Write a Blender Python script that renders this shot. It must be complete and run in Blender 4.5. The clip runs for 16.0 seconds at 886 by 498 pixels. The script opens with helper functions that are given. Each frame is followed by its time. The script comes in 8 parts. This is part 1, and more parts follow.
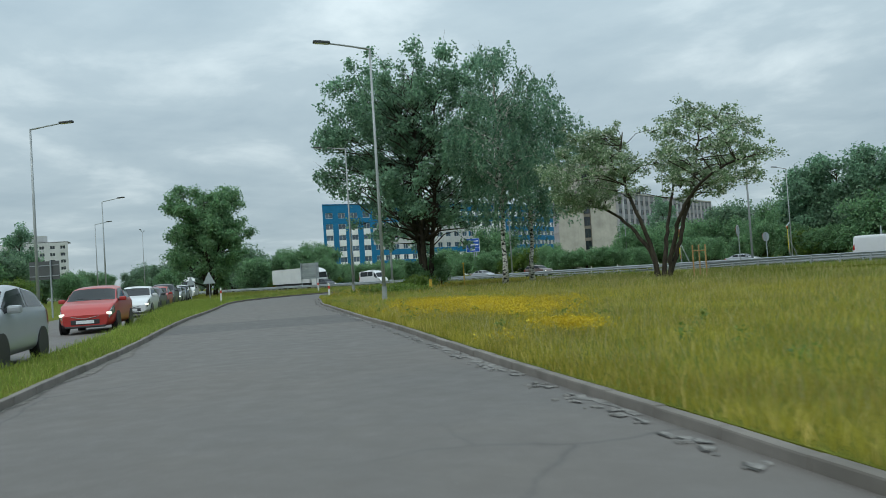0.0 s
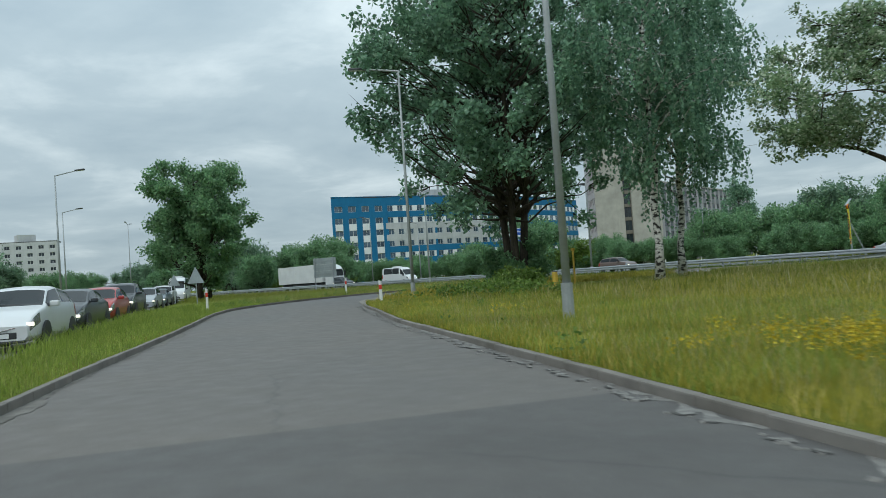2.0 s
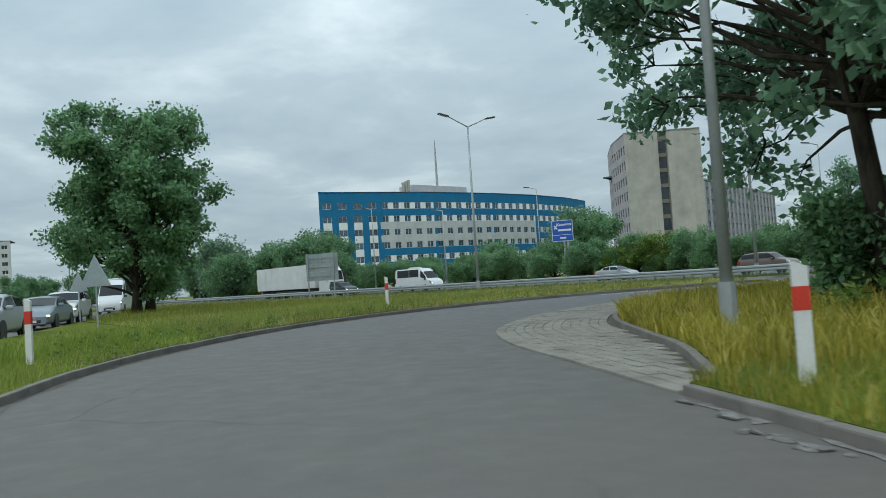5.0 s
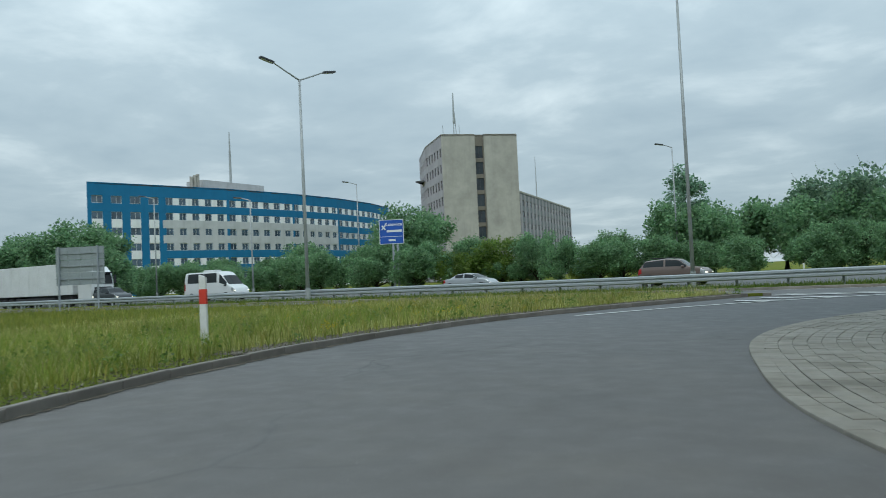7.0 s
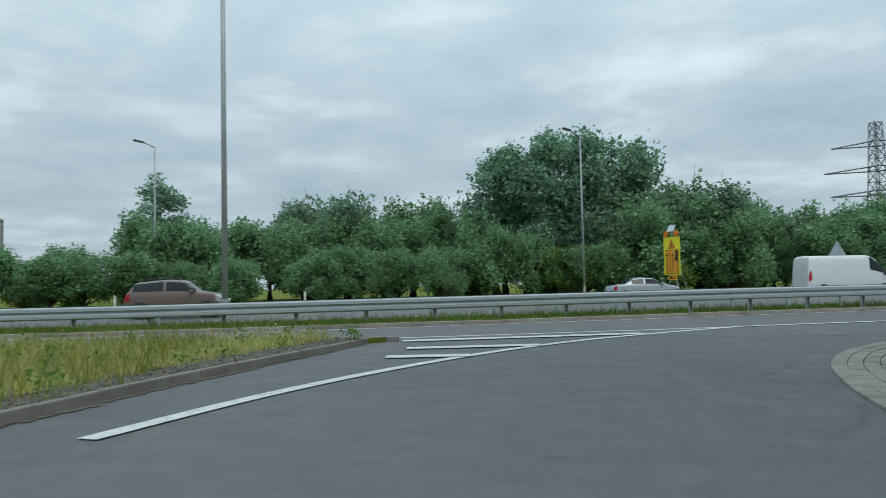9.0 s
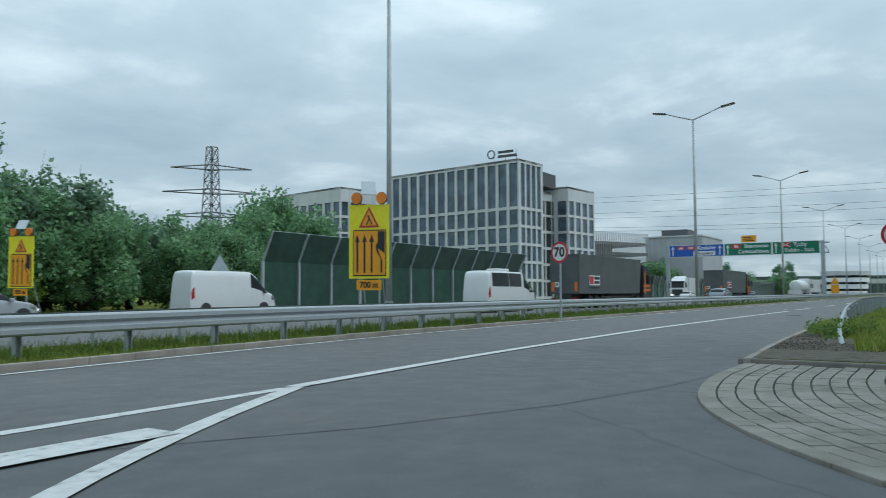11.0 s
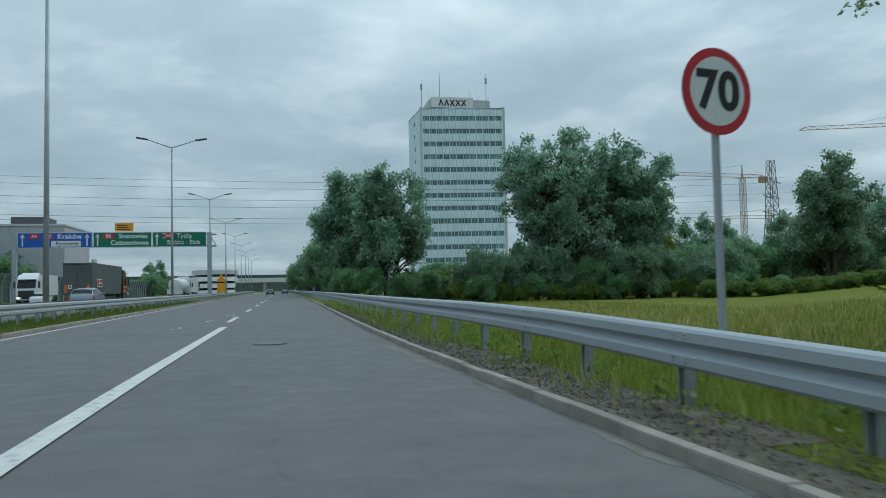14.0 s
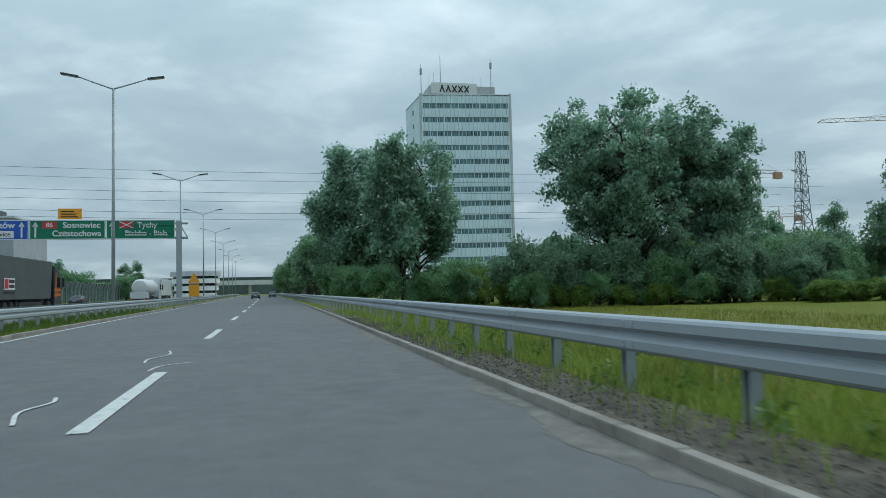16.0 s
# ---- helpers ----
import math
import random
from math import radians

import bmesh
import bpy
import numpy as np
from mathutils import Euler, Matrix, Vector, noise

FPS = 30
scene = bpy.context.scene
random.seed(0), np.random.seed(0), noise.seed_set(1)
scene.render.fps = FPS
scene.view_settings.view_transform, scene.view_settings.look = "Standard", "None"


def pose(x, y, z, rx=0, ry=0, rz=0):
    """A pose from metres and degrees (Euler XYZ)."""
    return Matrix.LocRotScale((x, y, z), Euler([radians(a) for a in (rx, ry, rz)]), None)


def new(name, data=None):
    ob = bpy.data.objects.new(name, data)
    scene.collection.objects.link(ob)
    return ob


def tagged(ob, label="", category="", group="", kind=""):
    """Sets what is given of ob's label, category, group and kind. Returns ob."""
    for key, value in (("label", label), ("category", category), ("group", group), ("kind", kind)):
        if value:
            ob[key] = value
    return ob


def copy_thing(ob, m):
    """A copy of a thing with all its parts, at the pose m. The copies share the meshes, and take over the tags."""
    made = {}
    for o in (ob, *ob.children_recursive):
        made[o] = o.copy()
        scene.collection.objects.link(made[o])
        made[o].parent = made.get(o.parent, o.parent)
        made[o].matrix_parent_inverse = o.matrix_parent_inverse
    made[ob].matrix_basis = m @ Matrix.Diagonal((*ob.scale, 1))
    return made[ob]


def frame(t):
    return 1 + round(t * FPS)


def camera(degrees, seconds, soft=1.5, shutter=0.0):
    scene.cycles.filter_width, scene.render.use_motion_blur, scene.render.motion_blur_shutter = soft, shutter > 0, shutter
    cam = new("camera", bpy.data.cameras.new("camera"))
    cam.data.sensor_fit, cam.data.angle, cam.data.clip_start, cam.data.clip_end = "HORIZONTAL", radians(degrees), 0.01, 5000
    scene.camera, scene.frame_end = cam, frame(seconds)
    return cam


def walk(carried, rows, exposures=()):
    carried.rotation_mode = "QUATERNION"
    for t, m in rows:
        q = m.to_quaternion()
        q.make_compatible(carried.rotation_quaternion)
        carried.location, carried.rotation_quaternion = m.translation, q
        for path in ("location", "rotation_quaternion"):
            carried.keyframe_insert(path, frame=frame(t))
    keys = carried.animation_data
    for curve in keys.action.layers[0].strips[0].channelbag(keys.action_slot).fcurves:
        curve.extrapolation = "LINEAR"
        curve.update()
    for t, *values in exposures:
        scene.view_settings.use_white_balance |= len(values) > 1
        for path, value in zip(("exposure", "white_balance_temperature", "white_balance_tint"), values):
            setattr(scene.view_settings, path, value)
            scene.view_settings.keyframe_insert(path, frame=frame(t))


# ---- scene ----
cam = camera(60.4, 16.0, soft=0.6, shutter=0.15)
ROWS = [
    (0.0, 54.38, -66.07, 1.42, 49.01, 1.80, 3.67),
    (0.5, 48.87, -63.18, 1.36, 49.00, 1.40, 3.73),
    (1.0, 43.50, -60.40, 1.31, 49.20, 1.66, 3.82),
    (1.5, 38.04, -57.60, 1.33, 49.22, 1.54, 3.87),
    (2.0, 32.76, -55.06, 1.32, 49.22, 1.79, 4.04),
    (2.5, 27.26, -52.21, 1.29, 49.06, 2.31, 3.84),
    (3.0, 22.63, -49.65, 1.23, 48.88, 1.87, 3.80),
    (3.5, 18.23, -47.16, 1.20, 48.60, 1.91, 3.74),
    (4.0, 13.87, -44.64, 1.21, 48.34, 2.32, 3.86),
    (4.2, 12.30, -43.75, 1.21, 48.30, 2.28, 3.90),
    (4.9, 6.73, -40.68, 1.22, 47.95, 2.28, 3.80),
    (5.6, 1.34, -37.69, 1.26, 45.70, 2.10, 3.38),
    (6.3, -3.47, -34.31, 1.26, 40.14, 2.02, 2.98),
    (6.5, -4.75, -33.20, 1.25, 37.99, 1.94, 3.05),
    (7.0, -7.61, -30.51, 1.24, 32.01, 2.07, 2.69),
    (7.5, -9.77, -27.71, 1.21, 24.28, 2.15, 2.48),
    (8.0, -11.50, -24.61, 1.20, 14.62, 2.39, 2.10),
    (8.5, -12.57, -21.34, 1.21, 3.87, 2.55, 1.90),
    (8.7, -12.95, -19.85, 1.21, -0.81, 2.66, 1.60),
    (9.4, -13.85, -15.20, 1.20, -17.41, 2.81, 0.86),
    (10.1, -13.55, -11.20, 1.18, -35.09, 3.00, 0.42),
    (10.8, -11.66, -7.78, 1.19, -51.94, 3.31, 0.30),
    (11.0, -10.87, -6.81, 1.20, -56.48, 3.38, 0.27),
    (11.5, -7.85, -4.65, 1.22, -67.75, 3.91, 0.57),
    (12.0, -3.87, -2.88, 1.27, -79.34, 3.10, 0.21),
    (12.5, 0.00, -1.73, 1.28, -89.87, 4.07, 0.32),
    (13.0, 4.59, -1.04, 1.30, -96.16, 3.51, 0.43),
    (13.5, 9.53, -0.69, 1.31, -100.20, 2.82, 0.69),
    (14.0, 14.74, -0.44, 1.22, -101.65, 2.81, 1.21),
    (14.5, 19.78, -0.33, 1.25, -102.31, 2.91, 1.24),
    (15.0, 25.26, -0.18, 1.23, -102.51, 2.91, 1.29),
    (15.5, 30.91, -0.07, 1.23, -102.65, 2.91, 1.28),
    (16.0, 37.60, 0.00, 1.26, -102.68, 2.97, 1.31),
]
walk(cam, [(t, pose(x, y, z, 90 + pitch, roll, yaw)) for t, x, y, z, yaw, pitch, roll in ROWS],
     exposures=[(0.0, -0.02, 6350, 6), (4.2, -0.02, 6320, 6), (6.3, -0.02, 6240, 5), (8.8, 0.02, 6280, 6), (11.0, 0.02, 6060, 5), (11.5, -0.43, 5920, 4), (12.0, -0.50, 5860, 4), (13.0, -0.47, 5860, 4), (13.5, -0.47, 5880, 4), (14.0, -0.2, 5990, 3), (15.0, -0.13, 6000, 2), (16.0, -0.12, 6000, 2)])

# ---------------------------------------------------------------- sky and light
SUN_ELEVATION, SUN_AZIMUTH = 48.0, 200.0
world = bpy.data.worlds.new("overcast_sky")
scene.world = world
world.use_nodes = True
wn, wl = world.node_tree.nodes, world.node_tree.links
wn.clear()
w_out = wn.new("ShaderNodeOutputWorld")
w_bg = wn.new("ShaderNodeBackground")
w_sky = wn.new("ShaderNodeTexSky")
w_sky.sky_type = "NISHITA"
w_sky.sun_disc = False
w_sky.sun_elevation = radians(SUN_ELEVATION)
w_sky.sun_rotation = radians(SUN_AZIMUTH)
w_dim = wn.new("ShaderNodeVectorMath")
w_dim.operation = "SCALE"
w_dim.inputs["Scale"].default_value = 0.10
wl.new(w_sky.outputs[0], w_dim.inputs[0])
w_tc = wn.new("ShaderNodeTexCoord")
w_sep = wn.new("ShaderNodeSeparateXYZ")
wl.new(w_tc.outputs["Generated"], w_sep.inputs[0])


def wmath(op, a, b=None, clamp=False):
    n = wn.new("ShaderNodeMath")
    n.operation, n.use_clamp = op, clamp
    for k, v in enumerate((a, b)):
        if v is None:
            continue
        if isinstance(v, (int, float)):
            n.inputs[k].default_value = v
        else:
            wl.new(v, n.inputs[k])
    return n.outputs[0]


# clouds as a flat layer seen in perspective
up = wmath("MAXIMUM", w_sep.outputs["Z"], 0.0)
lift = wmath("ADD", up, 0.14)
cx, cy = wmath("DIVIDE", w_sep.outputs["X"], lift), wmath("DIVIDE", w_sep.outputs["Y"], lift)
w_plane = wn.new("ShaderNodeCombineXYZ")
wl.new(cx, w_plane.inputs[0])
wl.new(cy, w_plane.inputs[1])
w_big = wn.new("ShaderNodeTexNoise")
w_big.inputs["Scale"].default_value, w_big.inputs["Detail"].default_value = 1.45, 8.0
w_big.inputs["Roughness"].default_value, w_big.inputs["Distortion"].default_value = 0.55, 0.2
wl.new(w_plane.outputs[0], w_big.inputs["Vector"])
w_ramp = wn.new("ShaderNodeValToRGB")
w_ramp.color_ramp.elements[0].position, w_ramp.color_ramp.elements[0].color = 0.30, (0.40, 0.50, 0.57, 1)
w_ramp.color_ramp.elements[1].position, w_ramp.color_ramp.elements[1].color = 0.72, (0.75, 0.84, 0.88, 1)
el = w_ramp.color_ramp.elements.new(0.52)
el.color = (0.50, 0.60, 0.66, 1)
wl.new(w_big.outputs[0], w_ramp.inputs[0])
# an overcast dome is brightest overhead
w_gain = wmath("ADD", wmath("MULTIPLY", wmath("POWER", up, 1.4), 1.5), 0.86)
w_lit = wn.new("ShaderNodeVectorMath")
w_lit.operation = "SCALE"
wl.new(w_ramp.outputs[0], w_lit.inputs[0])
wl.new(w_gain, w_lit.inputs["Scale"])
w_mix = wn.new("ShaderNodeMix")
w_mix.data_type = "RGBA"
w_mix.inputs["Factor"].default_value = 0.93
wl.new(w_dim.outputs[0], w_mix.inputs["A"])
wl.new(w_lit.outputs[0], w_mix.inputs["B"])
wl.new(w_mix.outputs["Result"], w_bg.inputs["Color"])
w_bg.inputs["Strength"].default_value = 1.0
wl.new(w_bg.outputs[0], w_out.inputs["Surface"])

sun_data = bpy.data.lights.new("sun", "SUN")
sun_data.energy, sun_data.angle, sun_data.color = 0.9, radians(25), (1.0, 0.97, 0.92)
sun = new("sun", sun_data)
sun.matrix_world = pose(0, 0, 60, 90 - SUN_ELEVATION, 0, SUN_AZIMUTH - 180)

# ---------------------------------------------------------------- materials


class Nodes:
    """A small helper that wires one node material."""

    def __init__(self, name):
        self.m = bpy.data.materials.new(name)
        self.m.use_nodes = True
        self.t = self.m.node_tree
        self.bsdf = self.t.nodes["Principled BSDF"]
        self.out = self.t.nodes["Material Output"]
        self.pos = self.add("ShaderNodeNewGeometry").outputs["Position"]
        self.obj = self.add("ShaderNodeTexCoord").outputs["Object"]

    def add(self, kind):
        return self.t.nodes.new(kind)

    def link(self, a, b):
        self.t.links.new(a, b)

    def noise(self, scale, detail=4.0, rough=0.55, at=None, stretch=None):
        n = self.add("ShaderNodeTexNoise")
        n.inputs["Scale"].default_value, n.inputs["Detail"].default_value, n.inputs["Roughness"].default_value = scale, detail, rough
        src = at or self.pos
        if stretch:
            mp = self.add("ShaderNodeMapping")
            mp.inputs["Scale"].default_value = stretch
            self.link(src, mp.inputs[0])
            src = mp.outputs[0]
        self.link(src, n.inputs["Vector"])
        return n.outputs[0]

    def ramp(self, fac, stops):
        r = self.add("ShaderNodeValToRGB")
        e = r.color_ramp.elements
        while len(e) < len(stops):
            e.new(0.5)
        for k, (p, c) in enumerate(stops):
            e[k].position = p
            e[k].color = (*c, 1) if not isinstance(c, (int, float)) else (c, c, c, 1)
        self.link(fac, r.inputs[0])
        return r.outputs[0]

    def mix(self, fac, a, b, how="MIX"):
        n = self.add("ShaderNodeMix")
        n.data_type, n.blend_type = "RGBA", how
        for key, v in (("Factor", fac), ("A", a), ("B", b)):
            if isinstance(v, (int, float)):
                n.inputs[key].default_value = v
            elif isinstance(v, tuple):
                n.inputs[key].default_value = (*v, 1)
            else:
                self.link(v, n.inputs[key])
        return n.outputs["Result"]

    def set(self, colour=None, rough=0.6, metal=0.0, spec=0.5, bump=None, depth=0.01, strength=0.5):
        b = self.bsdf
        for key, v in (("Base Color", colour), ("Roughness", rough), ("Metallic", metal), ("Specular IOR Level", spec)):
            if v is None:
                continue
            if isinstance(v, tuple):
                b.inputs[key].default_value = (*v, 1)
            elif isinstance(v, (int, float)):
                b.inputs[key].default_value = v
            else:
                self.link(v, b.inputs[key])
        if bump is not None:
            n = self.add("ShaderNodeBump")
            n.inputs["Strength"].default_value, n.inputs["Distance"].default_value = strength, depth
            self.link(bump, n.inputs["Height"])
            self.link(n.outputs[0], b.inputs["Normal"])
        return self.m


def plain(name, colour, rough=0.5, metal=0.0, var=0.12, scale=3.0, spec=0.5, bump=0.0):
    """A painted or plain surface with slight dirt at two scales."""
    k = Nodes(name)
    lo, hi = tuple(c * (1 - var) for c in colour), tuple(min(1, c * (1 + var)) for c in colour)
    a = k.ramp(k.noise(scale), [(0.3, lo), (0.7, hi)])
    c = k.mix(k.ramp(k.noise(scale * 9, 3), [(0.42, 0.0), (0.75, 0.35)]), a, tuple(x * 0.7 for x in colour))
    return k.set(c, rough, metal, spec, bump=k.noise(scale * 12) if bump else None, depth=bump or 0.01)


def asphalt(name, tone, warm=0.0, cracks=0.85, dusty=0.0):
    k = Nodes(name)
    base = k.ramp(k.noise(0.16, 5), [(0.3, (tone * 0.86, tone * 0.86, tone * 0.86)), (0.7, (tone * (1.12 + warm), tone * 1.12, tone * (1.12 - warm)))])
    grain = k.noise(160, 3, 0.7)
    c = k.mix(0.55, base, k.ramp(grain, [(0.3, tone * 0.62), (0.72, tone * 1.5)]))
    wear = k.ramp(k.noise(0.9, 6, 0.65), [(0.50, 0.0), (0.72, 0.55)])
    c = k.mix(wear, c, (tone * 1.45, tone * 1.39, tone * 1.28))
    stain = k.ramp(k.noise(0.33, 5, 0.7), [(0.52, 0.0), (0.66, 0.5)])
    c = k.mix(stain, c, (tone * 0.66, tone * 0.66, tone * 0.67))
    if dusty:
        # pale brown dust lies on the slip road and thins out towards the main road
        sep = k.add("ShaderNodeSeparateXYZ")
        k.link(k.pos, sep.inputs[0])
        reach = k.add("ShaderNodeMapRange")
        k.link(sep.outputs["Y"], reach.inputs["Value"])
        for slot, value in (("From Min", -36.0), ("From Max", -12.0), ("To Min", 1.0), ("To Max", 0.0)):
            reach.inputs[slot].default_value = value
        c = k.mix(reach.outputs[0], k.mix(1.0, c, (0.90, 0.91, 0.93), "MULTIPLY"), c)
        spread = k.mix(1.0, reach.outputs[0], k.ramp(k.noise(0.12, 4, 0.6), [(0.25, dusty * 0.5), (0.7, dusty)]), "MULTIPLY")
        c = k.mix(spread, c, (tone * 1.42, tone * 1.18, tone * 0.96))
    chips = k.ramp(k.noise(26, 2, 0.8), [(0.66, 0.0), (0.70, 0.7)])
    c = k.mix(chips, c, (tone * 2.1, tone * 2.0, tone * 1.9))
    v = k.add("ShaderNodeTexVoronoi")
    v.feature = "DISTANCE_TO_EDGE"
    v.inputs["Scale"].default_value = 0.22
    w = k.add("ShaderNodeMixRGB")
    w.inputs[0].default_value = 0.3
    k.link(k.pos, w.inputs[1])
    d = k.add("ShaderNodeTexNoise")
    d.inputs["Scale"].default_value = 1.2
    k.link(k.pos, d.inputs["Vector"])
    k.link(d.outputs["Color"], w.inputs[2])
    k.link(w.outputs[0], v.inputs["Vector"])
    crack = k.ramp(v.outputs["Distance"], [(0.0, 1.0), (0.006, 0.0)])
    c = k.mix(k.mix(1.0, crack, k.ramp(k.noise(0.08, 2), [(0.46, 0.0), (0.56, cracks)]), "MULTIPLY"), c, (tone * 0.4, tone * 0.4, tone * 0.4))
    return k.set(c, k.ramp(k.noise(2.5, 4), [(0.3, 0.62), (0.7, 0.80)]), 0, 0.45, bump=grain, depth=0.004, strength=0.35)


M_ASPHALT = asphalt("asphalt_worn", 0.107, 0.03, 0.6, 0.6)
M_ASPHALT_DARK = asphalt("asphalt_patch", 0.082, 0.03, 0.4, 0.35)
M_ASPHALT_HWY = asphalt("asphalt_highway", 0.102, 0.03, 0.2)


def concrete(name, tone=0.34, scale=2.0, tint=(1.0, 0.97, 0.91)):
    k = Nodes(name)
    a = k.ramp(k.noise(scale, 6, 0.6), [(0.28, tuple(tone * 0.72 * t for t in tint)), (0.72, tuple(tone * 1.15 * t for t in tint))])
    r = k.add("ShaderNodeObjectInfo").outputs["Random"]
    a = k.mix(0.22, a, k.ramp(r, [(0.0, tone * 0.65), (1.0, tone * 1.25)]))
    dirt = k.ramp(k.noise(scale * 0.35, 4), [(0.48, 0.0), (0.7, 0.55)])
    c = k.mix(dirt, a, (tone * 0.42, tone * 0.38, tone * 0.30))
    return k.set(c, 0.85, 0, 0.3, bump=k.noise(60, 4), depth=0.004)


M_KERB = concrete("kerb_concrete", 0.20, 2.2, (1.08, 0.96, 0.82))
M_KERB_PALE = concrete("sandy_kerb_concrete", 0.29, 2.2, (1.12, 0.98, 0.82))
M_GUTTER = plain("broken_asphalt", (0.08, 0.076, 0.07), 0.95, var=0.4, scale=6, bump=0.02)
M_PAVER = concrete("paver_concrete", 0.26, 3.0, (1.08, 0.98, 0.80))
M_JOINT = plain("joint_soil", (0.085, 0.08, 0.06), 0.95, var=0.4, scale=8)


def grass_ground(name, cols):
    k = Nodes(name)
    a = k.ramp(k.noise(0.18, 5, 0.6), [(0.28, cols[0]), (0.5, cols[1]), (0.72, cols[2])])
    b = k.ramp(k.noise(22, 4, 0.7), [(0.3, tuple(x * 0.45 for x in cols[0])), (0.7, tuple(x * 1.3 for x in cols[1]))])
    c = k.mix(0.5, a, b)
    return k.set(c, 0.95, 0, 0.15, bump=k.noise(30, 4), depth=0.06, strength=0.9)


M_GROUND = grass_ground("meadow_ground", [(0.09, 0.125, 0.018), (0.15, 0.175, 0.022), (0.24, 0.20, 0.03)])
M_CRUMB = plain("asphalt_crumb", (0.20, 0.19, 0.175), 0.9, var=0.45, scale=7, bump=0.02)
M_DUST = plain("road_dust", (0.155, 0.143, 0.126), 0.95, var=0.35, scale=3)
M_SOIL = plain("verge_soil", (0.11, 0.095, 0.07), 0.95, var=0.45, scale=5, bump=0.03)


def leafy(name, dark, light, tip=None, gloss=0.36, through_light=0.5):
    """Foliage: each leaf its own tone, light passes through a little."""
    k = Nodes(name)
    g = k.add("ShaderNodeNewGeometry")
    a = k.ramp(g.outputs["Random Per Island"], [(0.0, dark), (0.75, light), (1.0, tip or light)])
    big = k.ramp(k.noise(0.45, 3), [(0.3, 0.75), (0.7, 1.2)])
    c = k.mix(1.0, a, big, "MULTIPLY")
    k.set(c, gloss, 0, 0.35)
    tr = k.add("ShaderNodeBsdfTranslucent")
    k.link(c, tr.inputs["Color"])
    mx = k.add("ShaderNodeMixShader")
    mx.inputs[0].default_value = through_light
    k.link(k.bsdf.outputs[0], mx.inputs[1])
    k.link(tr.outputs[0], mx.inputs[2])
    k.link(mx.outputs[0], k.out.inputs["Surface"])
    return k.m


M_LEAF_POPLAR = leafy("poplar_leaf", (0.115, 0.21, 0.135), (0.235, 0.40, 0.25), (0.35, 0.52, 0.34))
M_LEAF_BIRCH = leafy("birch_leaf", (0.10, 0.205, 0.13), (0.215, 0.37, 0.235), (0.31, 0.46, 0.31))
M_LEAF_LOCUST = leafy("locust_leaf", (0.135, 0.22, 0.11), (0.32, 0.43, 0.24), (0.74, 0.75, 0.62))
M_LEAF_GREEN = leafy("broad_leaf", (0.105, 0.21, 0.105), (0.215, 0.38, 0.18), (0.28, 0.43, 0.21))
M_LEAF_DARK = leafy("dark_leaf", (0.115, 0.20, 0.13), (0.225, 0.35, 0.215), (0.28, 0.40, 0.24))
# far trees: haze and brighter crowns are put into this paler leaf colour
M_LEAF_HAZED = leafy("hazed_far_leaf", (0.15, 0.26, 0.19), (0.31, 0.47, 0.33), (0.45, 0.60, 0.45), 0.36, 0.6)
M_LEAF_YELLOW = leafy("bright_leaf", (0.085, 0.15, 0.03), (0.18, 0.28, 0.055), (0.27, 0.34, 0.09))
M_GRASS = leafy("grass_blade", (0.225, 0.22, 0.028), (0.44, 0.385, 0.055), (0.62, 0.49, 0.16), 0.6, 0.4)
M_GRASS_WEDGE = leafy("wedge_blade", (0.26, 0.295, 0.075), (0.50, 0.50, 0.15), (0.72, 0.68, 0.34), 0.6, 0.4)
M_GRASS_LUSH = leafy("lush_blade", (0.15, 0.22, 0.035), (0.28, 0.36, 0.06), (0.42, 0.44, 0.12), 0.6, 0.4)
M_GRASS_FIELD = leafy("field_blade", (0.115, 0.155, 0.022), (0.24, 0.265, 0.040), (0.42, 0.35, 0.10), 0.6, 0.4)
M_GRASS_MEDIAN = leafy("median_blade", (0.062, 0.112, 0.020), (0.125, 0.19, 0.032), (0.22, 0.26, 0.06), 0.6, 0.4)
M_GRASS_DRY = leafy("dry_blade", (0.26, 0.23, 0.08), (0.44, 0.39, 0.16), (0.62, 0.56, 0.33), 0.7, 0.4)
M_FLOWER = leafy("yellow_flower", (0.42, 0.30, 0.012), (0.62, 0.45, 0.016), (0.75, 0.60, 0.05), 0.6, 0.2)


def bark(name, dark, light, scale=5.0):
    k = Nodes(name)
    n = k.noise(scale, 5, 0.65, stretch=(1, 1, 0.25))
    return k.set(k.ramp(n, [(0.3, dark), (0.7, light)]), 0.9, 0, 0.2, bump=n, depth=0.03)


M_BARK = bark("bark", (0.020, 0.017, 0.013), (0.085, 0.070, 0.052))


def birch_bark():
    k = Nodes("birch_bark")
    n = k.noise(3.2, 4, 0.6, stretch=(1, 1, 2.2))
    c = k.ramp(n, [(0.44, (0.03, 0.028, 0.025)), (0.50, (0.50, 0.48, 0.44)), (0.8, (0.66, 0.64, 0.60))])
    return k.set(c, 0.75, 0, 0.3, bump=n, depth=0.01)


M_BIRCH = birch_bark()


def galvanised():
    k = Nodes("galvanised_steel")
    v = k.add("ShaderNodeTexVoronoi")
    v.inputs["Scale"].default_value = 110
    k.link(k.pos, v.inputs["Vector"])
    a = k.ramp(v.outputs["Color"], [(0.2, (0.33, 0.36, 0.385)), (0.8, (0.385, 0.415, 0.44))])
    d = k.ramp(k.noise(1.3, 5, 0.6), [(0.48, 0.0), (0.75, 0.35)])
    c = k.mix(d, a, (0.30, 0.31, 0.30))
    return k.set(c, k.ramp(k.noise(6), [(0.3, 0.60), (0.7, 0.74)]), 0.3, 0.4)


